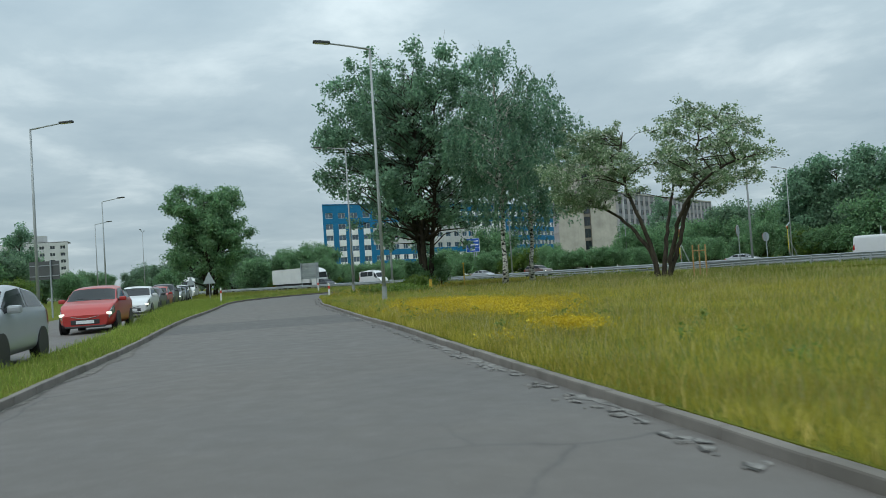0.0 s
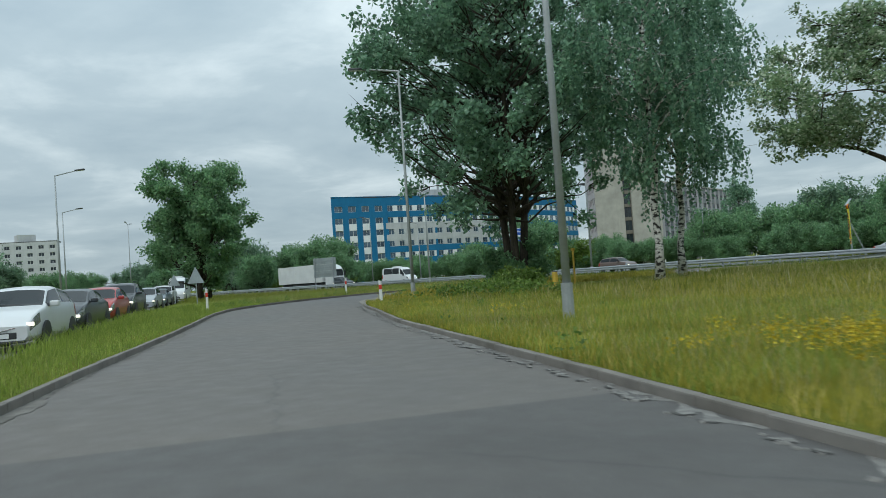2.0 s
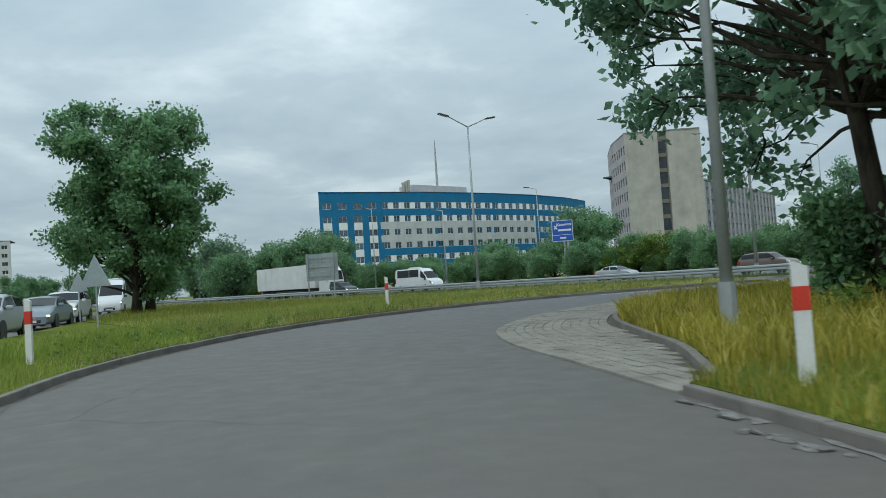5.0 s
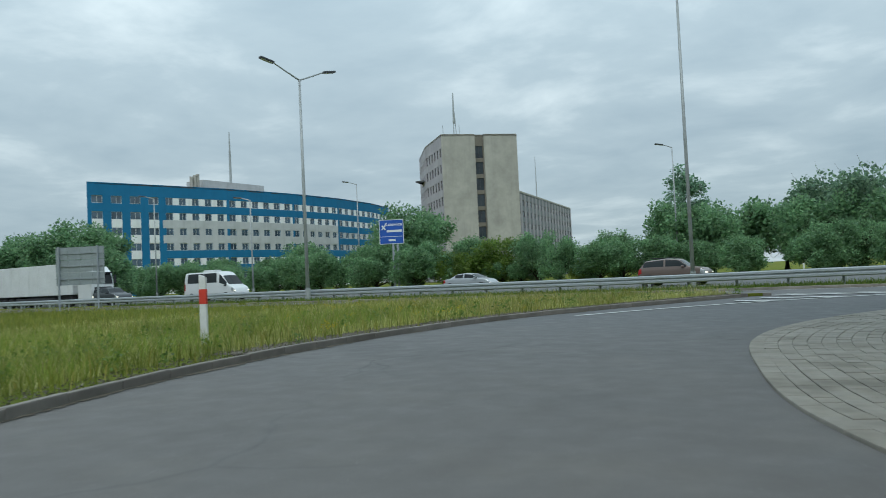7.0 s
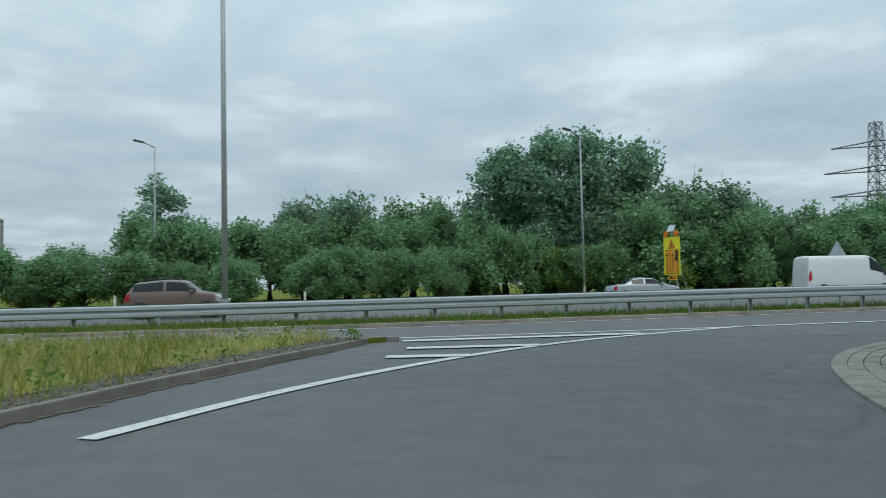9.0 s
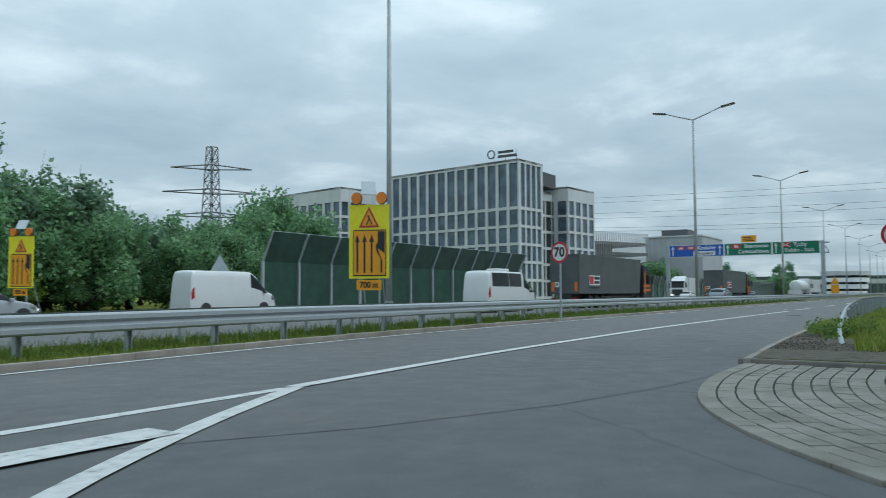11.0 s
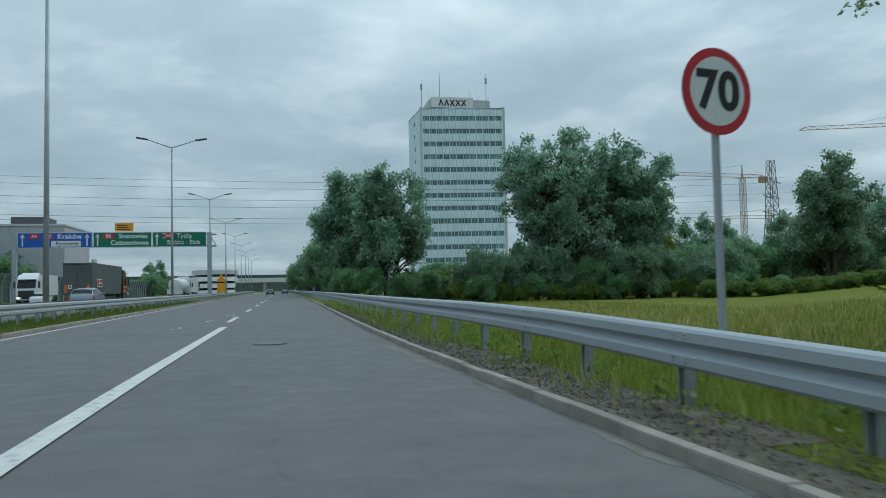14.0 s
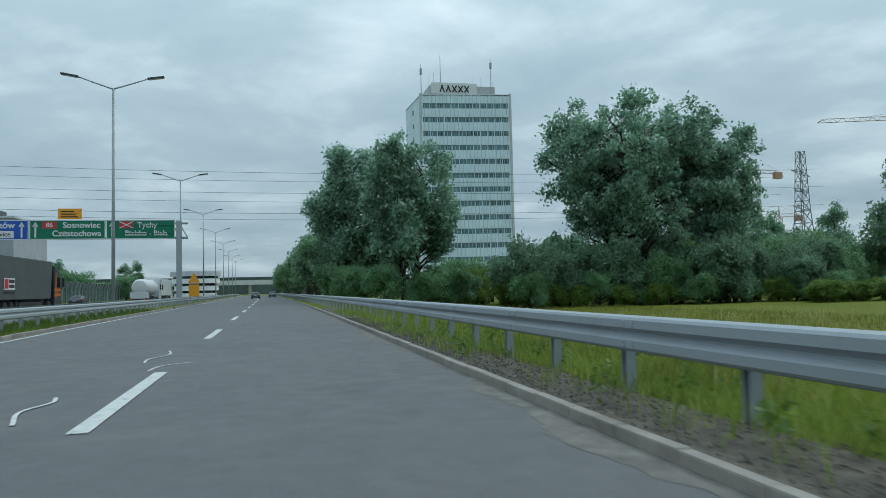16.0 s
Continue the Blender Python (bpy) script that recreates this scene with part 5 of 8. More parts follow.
def gantry():
    ob = thing("sign_gantry", pose(130.8, 0, 0), "steel gantry with blue and green motorway direction signs", "sign gantry")
    for y in (10.45, 36.6):
        part("column", boxed(-0.3, y - 0.3, 0, 0.3, y + 0.3, 9.9, 0.04), M_GALV, ob)
    bm = B()
    for z in (7.9, 9.6):
        tube(bm, [(0.3, 9.5, z), (0.3, 36.6, z)], 0.14, 6)
    for k in range(14):
        y = 9.5 + 27.1 * k / 14
        tube(bm, [(0.3, y, 7.9), (0.3, y + 0.97, 9.6)], 0.07, 5)
        tube(bm, [(0.3, y + 0.97, 9.6), (0.3, y + 1.94, 7.9)], 0.07, 5)
    part("truss", bm, M_GALV, ob)

    def panel(y0, y1, z0, z1, mat, lab):
        p = part("sign_panel", boxed(-0.35, y1, z0, -0.28, y0, z1), mat, ob, lab)
        b = B()
        for a in ((y0, z0, y0 - 0.08, z1), (y1 + 0.08, z0, y1, z1), (y0, z0, y1, z0 + 0.08), (y0, z1 - 0.08, y1, z1)):
            box(b, -0.37, a[2], a[1], -0.352, a[0], a[3])
        part("border", b, M_SIGNWHITE, p)
        return p

    def arrow(p, y, z0, z1):
        a = B()
        box(a, -0.37, y - 0.09, z0, -0.352, y + 0.09, z1 - 0.35)
        a.faces.new([a.verts.new((-0.37, y + dy, z1 + dz)) for dy, dz in ((0.32, -0.55), (-0.32, -0.55), (0, 0))])
        part("arrow", a, M_SIGNWHITE, p)

    face_m = lambda y, z: pose(-0.36, y, z, 90, 0, -90)
    p = panel(36.2, 26.4, 7.75, 9.95, M_SIGNBLUE, "blue motorway panel")
    arrow(p, 27.1, 8.0, 9.75)
    arrow(p, 35.5, 8.0, 9.75)
    lettering("Kraków", 1.0, M_SIGNWHITE, p, face_m(29.4, 9.35), "lettering", 0.02)
    part("airport_plate", boxed(-0.38, 27.9, 7.95, -0.352, 31.8, 8.75), M_SIGNWHITE, p)
    lettering("Pyrzowice", 0.72, M_BLACK, p, pose(-0.39, 29.7, 8.35, 90, 0, -90), "lettering", 0.01)
    for y in (34.0, 32.2):
        part("route_shield", boxed(-0.38, y - 0.65, 9.05, -0.352, y + 0.65, 9.7), M_SIGNRED, p)
    lettering("A4", 0.6, M_SIGNWHITE, p, pose(-0.39, 34.0, 9.37, 90, 0, -90), "lettering", 0.01)
    lettering("E40", 0.6, M_SIGNWHITE, p, pose(-0.39, 32.2, 9.37, 90, 0, -90), "lettering", 0.01)
    p = panel(26.3, 18.4, 7.75, 9.95, M_SIGNGREEN, "green route panel")
    arrow(p, 25.7, 8.0, 9.75)
    part("route_shield", boxed(-0.38, 23.5, 9.0, -0.352, 25.0, 9.75), M_SIGNRED, p)
    lettering("86", 0.72, M_SIGNWHITE, p, pose(-0.39, 24.25, 9.37, 90, 0, -90), "lettering", 0.01)
    lettering("Sosnowiec", 0.92, M_SIGNWHITE, p, face_m(20.9, 9.35), "lettering", 0.02)
    lettering("Częstochowa", 0.92, M_SIGNWHITE, p, face_m(21.4, 8.4), "lettering", 0.02)
    p = panel(18.3, 10.85, 7.75, 9.95, M_SIGNGREEN, "green route panel with struck-out names")
    arrow(p, 17.7, 8.0, 9.75)
    part("route_shield", boxed(-0.38, 15.4, 9.0, -0.352, 16.9, 9.75), M_SIGNRED, p)
    lettering("Tychy", 0.9, M_SIGNWHITE, p, face_m(13.9, 9.35), "lettering", 0.02)
    lettering("Bielsko - Biała", 0.82, M_SIGNWHITE, p, face_m(14.0, 8.4), "lettering", 0.02)
    for z in (9.35, 8.4):
        part("strike_bar", tube(B(), [(-0.4, 16.4, z), (-0.4, 11.1, z)], 0.035, 4), M_SIGNGREEN, p)
    for a, b in ((9.0, 9.75), (9.75, 9.0)):
        part("strike_bar", tube(B(), [(-0.4, 16.9, a), (-0.4, 15.4, b)], 0.05, 4), M_SIGNWHITE, p)
    pl = part("amber_plate", boxed(-0.35, 20.9, 10.05, -0.3, 23.4, 11.25), M_SIGNORANGE, ob)
    for k in range(3):
        part("text_bar", boxed(-0.37, 21.3 + 0.2 * k, 10.25 + 0.3 * k, -0.352, 23.1, 10.37 + 0.3 * k), M_BLACK, pl)


gantry()


def triangle_sign(x, y, z, turn, s, label):
    ob = thing("warning_sign", pose(x, y, 0, 0, 0, turn), label, "road sign", "warning signs")
    part("post", tube(B(), [(0, 0.05, 0), (0, 0.05, z + s * 0.8)], 0.04, 8), M_GALV, ob)
    bm = B()
    fr = [bm.verts.new((a * s, 0, z + b * s)) for a, b in ((-0.5, 0), (0.5, 0), (0, 0.87))]
    bk = [bm.verts.new((v.co.x, 0.03, v.co.z)) for v in fr]
    bm.faces.new(fr)
    bm.faces.new(bk[::-1])
    for k in range(3):
        bm.faces.new((fr[k], bk[k], bk[(k + 1) % 3], fr[(k + 1) % 3]))
    part("plate", bm, M_SIGNBACK, ob)
    part("bracket", boxed(-0.25 * s, 0.03, z + 0.2 * s, 0.25 * s, 0.07, z + 0.27 * s), M_GALV, ob)


triangle_sign(-29.0, -29.1, 1.9, 33, 1.6, "grey back of a triangular warning sign")
triangle_sign(-41.4, -26.1, 1.9, 33, 1.3, "grey back of a small triangular warning sign")
triangle_sign(21, 31, 2.6, -60, 1.3, "grey back of a triangular warning sign on a tall post")


def works_trestle(x, y):
    ob = thing("works_warning_sign", pose(x, y, 0, 0, 0, -95), "amber roadworks triangle on a trestle", "road sign", "warning signs")
    bm = B()
    bm.faces.new([bm.verts.new(p) for p in ((-0.7, 0, 2.6), (0.7, 0, 2.6), (0, 0, 3.8))])
    part("plate", bm, M_SIGNORANGE, ob)
    part("lower_plate", boxed(-0.6, 0, 1.0, 0.6, 0.04, 2.4), M_SIGNORANGE, ob)
    for sx in (-0.4, 0.4):
        part("leg", tube(B(), [(sx, 0.05, 0), (sx, 0.05, 2.8)], 0.04, 6), M_GALV, ob)


works_trestle(98, 36.8)
works_trestle(131.6, 8.9)


def delineator(x, y, turn, h=1.05, red=True, z=VZ - 0.02):
    ob = thing("delineator_post", pose(x, y, z, 0, 0, turn), "white plastic delineator post with a red reflector", "delineator", "delineator posts")
    bm = B()
    prof = [(-0.06, -0.045), (0.06, -0.045), (0.075, 0.0), (0.05, 0.045), (-0.05, 0.045), (-0.075, 0.0)]
    low = [bm.verts.new((a, b, 0)) for a, b in prof]
    top = [bm.verts.new((a, b, h + (0.05 if a < 0 else 0.0))) for a, b in prof]
    bm.faces.new(top)
    for k in range(6):
        bm.faces.new((low[k], low[(k + 1) % 6], top[(k + 1) % 6], top[k]))
    part("post", bm, M_WHITE, ob)
    if red:
        bm = B()
        lo = [bm.verts.new((a * 1.04, b * 1.04, h * 0.64)) for a, b in prof]
        up_ = [bm.verts.new((a * 1.04, b * 1.04, h * 0.84)) for a, b in prof]
        for k in range(6):
            bm.faces.new((lo[k], lo[(k + 1) % 6], up_[(k + 1) % 6], up_[k]))
        part("reflector", bm, M_RED, ob)


delineator(-18.75, -21.0, 30, 1.35)
delineator(-10.4, -36.3, 50, 1.25)
delineator(3.1, -33.5, 50)
for x, y in ((-30, 42), (-24, 41.5), (-16, 41.5)):
    delineator(x, y, 20, 1.0, False, -0.07)
ws = thing("marker_post", pose(10.1, -28.9, 0), "weathered yellowish wooden marker post in the grass", "marker post")
part("post", boxed(-0.09, -0.09, 0, 0.09, 0.09, 1.0, 0.02), M_WOODYEL, ws)
part("cap", boxed(-0.1, -0.1, 1.0, 0.1, 0.1, 1.05, 0.02), M_KERB, ws)
yp = thing("marker_post", pose(3.0, -18.9, 0), "tall yellow utility marker post", "marker post")
part("post", tube(B(), [(0, 0, 0), (0, 0, 2.2)], 0.06, 8), M_WOODYEL, yp)
part("plate", boxed(-0.14, -0.02, 2.1, 0.14, 0.02, 2.25), M_WOODYEL, yp)
stk = thing("tree_stakes", pose(28.1, -21.2, VZ), "three wooden stakes with cross bars round a young tree", "tree stakes")
for k in range(3):
    a = 2.1 * k
    part("stake", tube(B(), [(0.45 * math.cos(a), 0.45 * math.sin(a), 0), (0.45 * math.cos(a), 0.45 * math.sin(a), 2.1)], 0.05, 6), M_WOOD, stk)
part("cross_bar", tube(B(), [(0.45, 0, 1.7), (0.45 * math.cos(2.1), 0.45 * math.sin(2.1), 1.7), (0.45 * math.cos(4.2), 0.45 * math.sin(4.2), 1.7), (0.45, 0, 1.7)], 0.035, 5), M_WOOD, stk)

# ---------------------------------------------------------------- pylons, cranes, wires


def lattice(bm, x, y, z0, z1, w0, w1, n, r):
    c = [(-1, -1), (1, -1), (1, 1), (-1, 1)]
    for a, b in c:
        tube(bm, [(x + a * w0, y + b * w0, z0), (x + a * w1, y + b * w1, z1)], r, 4)
    for k in range(n):
        u0, u1 = k / n, (k + 1) / n
        wa, wb = w0 + (w1 - w0) * u0, w0 + (w1 - w0) * u1
        za, zb = z0 + (z1 - z0) * u0, z0 + (z1 - z0) * u1
        for q in range(4):
            (a, b), (e, f) = c[q], c[(q + 1) % 4]
            tube(bm, [(x + a * wa, y + b * wa, za), (x + e * wb, y + f * wb, zb)], r * 0.6, 3)
            tube(bm, [(x + e * wa, y + f * wa, za), (x + a * wb, y + b * wb, zb)], r * 0.6, 3)
            tube(bm, [(x + a * wb, y + b * wb, zb), (x + e * wb, y + f * wb, zb)], r * 0.6, 3)


def pylon(x, y, h, dirv, arms, w=3.2, label="steel lattice electricity pylon"):
    ob = thing("electricity_pylon", pose(0, 0, 0), label, "pylon", "electricity pylons")
    bm = B()
    lattice(bm, x, y, 0, h * 0.55, w, w * 0.5, 6, 0.16)
    lattice(bm, x, y, h * 0.55, h, w * 0.5, w * 0.3, 6, 0.13)
    part("mast", bm, M_STEEL_LATTICE, ob)
    for z, L in arms:
        b2 = B()
        for s in (-1, 1):
            tip = (x + dirv[0] * L * s, y + dirv[1] * L * s, z + 0.3)
            tube(b2, [(x, y, z + 1.1), tip], 0.13, 4)
            tube(b2, [(x, y, z), tip], 0.13, 4)
        part("cross_arm", b2, M_STEEL_LATTICE, ob)


pylon(245, -163, 41.8, (0.6, -0.8), ((34.5, 10), (29, 8.5), (23.5, 9.5)))
pylon(92, 118, 31.5, (-0.75, 0.66), ((26.8, 8), (21.8, 9.5), (17, 8.5)), 2.6)


def crane(x, y, h, ang, jib, label):
    ob = thing("tower_crane", pose(0, 0, 0), label, "crane", "tower cranes")
    bm = B()
    lattice(bm, x, y, 0, h, 1.1, 1.1, 16, 0.16)
    part("mast", bm, M_CRANEGREY, ob)
    d = (math.cos(radians(ang)), math.sin(radians(ang)))
    b2 = B()
    for s, L in ((1, jib), (-1, jib * 0.3)):
        n = max(3, int(L / 4))
        for k in range(n):
            a, b = L * k / n * s, L * (k + 1) / n * s
            p = lambda u, dz: (x + d[0] * u, y + d[1] * u, h + dz)
            tube(b2, [p(a, 0), p(b, 0)], 0.16, 4)
            tube(b2, [p(a, 1.6), p(b, 1.6 if k < n - 1 else 0.3)], 0.13, 4)
            tube(b2, [p(a, 0), p((a + b) / 2, 1.6)], 0.09, 3)
            tube(b2, [p((a + b) / 2, 1.6), p(b, 0)], 0.09, 3)
    part("jib", b2, M_CRANE, ob)
    b3 = B()
    tube(b3, [(x, y, h), (x, y, h + 6)], [0.7, 0.15], 4)
    tube(b3, [(x, y, h + 6), (x + d[0] * jib * 0.6, y + d[1] * jib * 0.6, h + 1.6)], 0.06, 3)
    tube(b3, [(x, y, h + 6), (x - d[0] * jib * 0.28, y - d[1] * jib * 0.28, h + 1.6)], 0.06, 3)
    part("apex", b3, M_CRANEGREY, ob)
    cw = part("counterweight", boxed(-2, -1, -2.4, 2, 1, 0.6), M_CRANE, ob)
    cw.matrix_local = pose(x - d[0] * jib * 0.27, y - d[1] * jib * 0.27, h, 0, 0, ang)


crane(345, -218, 51.0, 96, 45, "orange and grey tower crane over the trees")
crane(400, -270, 36.0, 80, 40, "low tower crane behind the trees")
crane(308, -282, 70, 71.6, 50, "tower crane with a long jib against the sky")

wires = thing("power_lines", pose(0, 0, 0), "slack overhead power lines crossing the motorway", "power line")
for za, zb, dx in ((36, 35, -8), (36, 35, 8), (30, 29.5, -10), (30, 29.5, 10), (25, 24, -9), (25, 24, 9)):
    pts = []
    for k in range(25):
        u = k / 24
        pts.append((262 + (245 - 262) * u + dx, 210 + (-163 - 210) * u, za + 6 + (zb - za - 6) * u - 5.0 * 4 * u * (1 - u)))
    part("wire", tube(B(), pts, 0.04, 4), M_WIRE, wires)

# ---------------------------------------------------------------- trees


def leaf_cloud(rng, centres, radii, per, size, flat=0.0, droop=0.0, fill=0.45, sprig=7):
    if droop:
        sprig = 18
    """Leaves as small folded quads, in sprigs that thin out from the middle of each clump."""
    V, Q = [], []
    count = 0
    for c, r, n in zip(centres, radii, per):
        m = max(1, n // sprig)
        d = rng.normal(size=(m, 3))
        d /= np.linalg.norm(d, axis=1)[:, None]
        rad = r * (fill + (1.12 - fill) * rng.random(m) ** 0.8) * (0.72 + 0.5 * rng.random(m))
        sp = c + d * rad[:, None] * np.array((1, 1, 1 - flat))
        k = np.repeat(np.arange(m), sprig)[:n] if m * sprig >= n else np.arange(n) % m
        n = len(k)
        d = d[k]
        p = sp[k] + rng.normal(size=(n, 3)) * min(size * 0.85, r * 0.5)
        if droop:
            hang = (0.4 + 1.9 * rng.random(m))[k] * droop
            along_ = rng.random(n)
            p = sp[k] + rng.normal(size=(n, 3)) * np.array((0.07, 0.07, 0.1)) + np.c_[(d * 0.25)[:, :2] * along_[:, None], -hang * along_ * 1.5]
        ax = rng.normal(size=(n, 3)) + d * 0.7 + np.array((0, 0, -1.6 if droop else -0.25))
        ax /= np.linalg.norm(ax, axis=1)[:, None]
        sd = np.cross(ax, rng.normal(size=(n, 3)) + np.array((0, 0, 1.0)))
        sd /= np.linalg.norm(sd, axis=1)[:, None] + 1e-9
        nr = np.cross(ax, sd)
        s = size * (0.6 + 0.8 * rng.random(n))[:, None]
        b = p - ax * s * 0.5
        t = p + ax * s * 0.6
        l = p + sd * s * 0.36 + nr * s * 0.10
        g = p - sd * s * 0.36 + nr * s * 0.10
        V.append(np.stack([b, l, t, g], 1).reshape(-1, 3))
        Q.append(np.arange(4 * n).reshape(-1, 4) + count)
        count += 4 * n
    return np.vstack(V), np.vstack(Q)


def tree(seed, x, y, h, crown, trunks=((0, 0),), trunk_r=0.25, n_blob=30, blob=(0.9, 1.7), leaves=14000, size=0.28, leaf=None, wood=None,
         name="tree", label="", category="tree", group="", droop=0.0, first=0.25, skew=(0, 0), fill=0.45, lobes=0, z=0.0, lean=0.6, splay=2.2, skirt=2.0):
    """A tree: tapered trunk or trunks, limbs out to clumps of leaves. crown: (centre z, rx, ry, rz); skirt: how full its lower half hangs."""
    rng = np.random.default_rng(seed)
    ob = thing(name, pose(x, y, z), label, category, group)
    cz, rx, ry, rz = crown
    C, R = [], []
    heads = []
    for k in range(lobes):
        up_, spin = 1 - 2 * (k + 0.5) / lobes, k * 2.39996 + rng.normal() * 0.3
        flat_ = (1 - abs(up_) ** skirt) ** (1 / skirt) if up_ < 0 else math.sqrt(1 - up_ * up_)
        heads.append(np.array((flat_ * math.cos(spin), flat_ * math.sin(spin), up_)) * ((0.60 + 0.18 * rng.random()) if k % 4 else 0.3))
    while len(C) < n_blob:
        d = rng.normal(size=3)
        if lobes:
            # boughs: clumps gather round a few heads, which leaves gaps and an uneven outline
            d = heads[rng.integers(lobes)] + d * 0.15
            if np.linalg.norm(d) > 0.90:
                continue
            u = 1.0
        else:
            d /= np.linalg.norm(d)
            u = rng.random() ** 0.45
        c = np.array((skew[0] + d[0] * rx * u, skew[1] + d[1] * ry * u, cz + d[2] * rz * u * (1.2 if skirt > 2 and d[2] < 0 else 1.0)))
        if c[2] < h * 0.10:
            continue
        C.append(c)
        R.append(blob[0] + (blob[1] - blob[0]) * rng.random())
    C, R = np.array(C), np.array(R)
    w = R ** 2
    per = np.maximum(20, (leaves * w / w.sum()).astype(int))
    V, Q = leaf_cloud(rng, C, R, per, size, 0.15, droop, fill)
    crown_ob = new("crown", mesh_np("crown", V, Q, leaf or M_LEAF_GREEN))
    crown_ob.parent = ob
    tops = []
    for k, (tx, ty) in enumerate(trunks):
        top = np.array((skew[0] * 0.6 + tx * splay, skew[1] * 0.6 + ty * splay, min(h * 0.86, cz + rz * 0.42)))
        pts = []
        for u in np.linspace(0, 1, 9):
            bow = math.sin(u * math.pi) * 0.25
            pts.append(np.array((tx, ty, 0)) * (1 - u) + top * u + np.array((rng.normal() * 0.09, rng.normal() * 0.09, 0)) * (u > 0) + np.array((bow * 0.3, bow * 0.2, 0)))
        rr = [trunk_r * (1.45 if u == 0 else 1.0) * (1 - 0.86 * u) + 0.02 for u in np.linspace(0, 1, 9)]
        part("trunk", tube(B(), pts, rr, 9), wood or M_BARK, ob, smooth=True)
        tops.append(pts)
    bm = B()
    for i, c in enumerate(C):
        pts = tops[i % len(tops)]
        zmax = pts[-1][2]
        zb = np.clip(c[2] - lean * np.hypot(c[0] - pts[0][0], c[1] - pts[0][1]) - 0.4, h * first * 0.6, zmax * 0.97)
        base = np.array([np.interp(zb, [p[2] for p in pts], [p[a] for p in pts]) for a in range(3)])
        span = float(np.linalg.norm(c - base))
        mid = base * 0.45 + c * 0.55 + rng.normal(size=3) * np.array((0.07, 0.07, 0.05)) * span + np.array((0, 0, 0.06 * span))
        r0 = trunk_r * 0.42 * (1 - 0.7 * zb / zmax) + 0.015
        bend = rng.normal(size=3) * 0.045 * span
        tube(bm, [base, base * 0.72 + mid * 0.28 + bend * 0.7 + np.array((0, 0, 0.1)), base * 0.4 + mid * 0.6 + bend, mid, mid * 0.5 + c * 0.5 - bend, c], [r0, r0 * 0.85, r0 * 0.68, r0 * 0.5, r0 * 0.3, 0.012], 5)
        for q in range(3):
            e = c + rng.normal(size=3) * R[i] * 0.6
            tube(bm, [mid * 0.3 + c * 0.7, e], [r0 * 0.3 + 0.006, 0.006], 4, cap=False)
    part("branchwork", bm, wood or M_BARK, ob)
    return ob


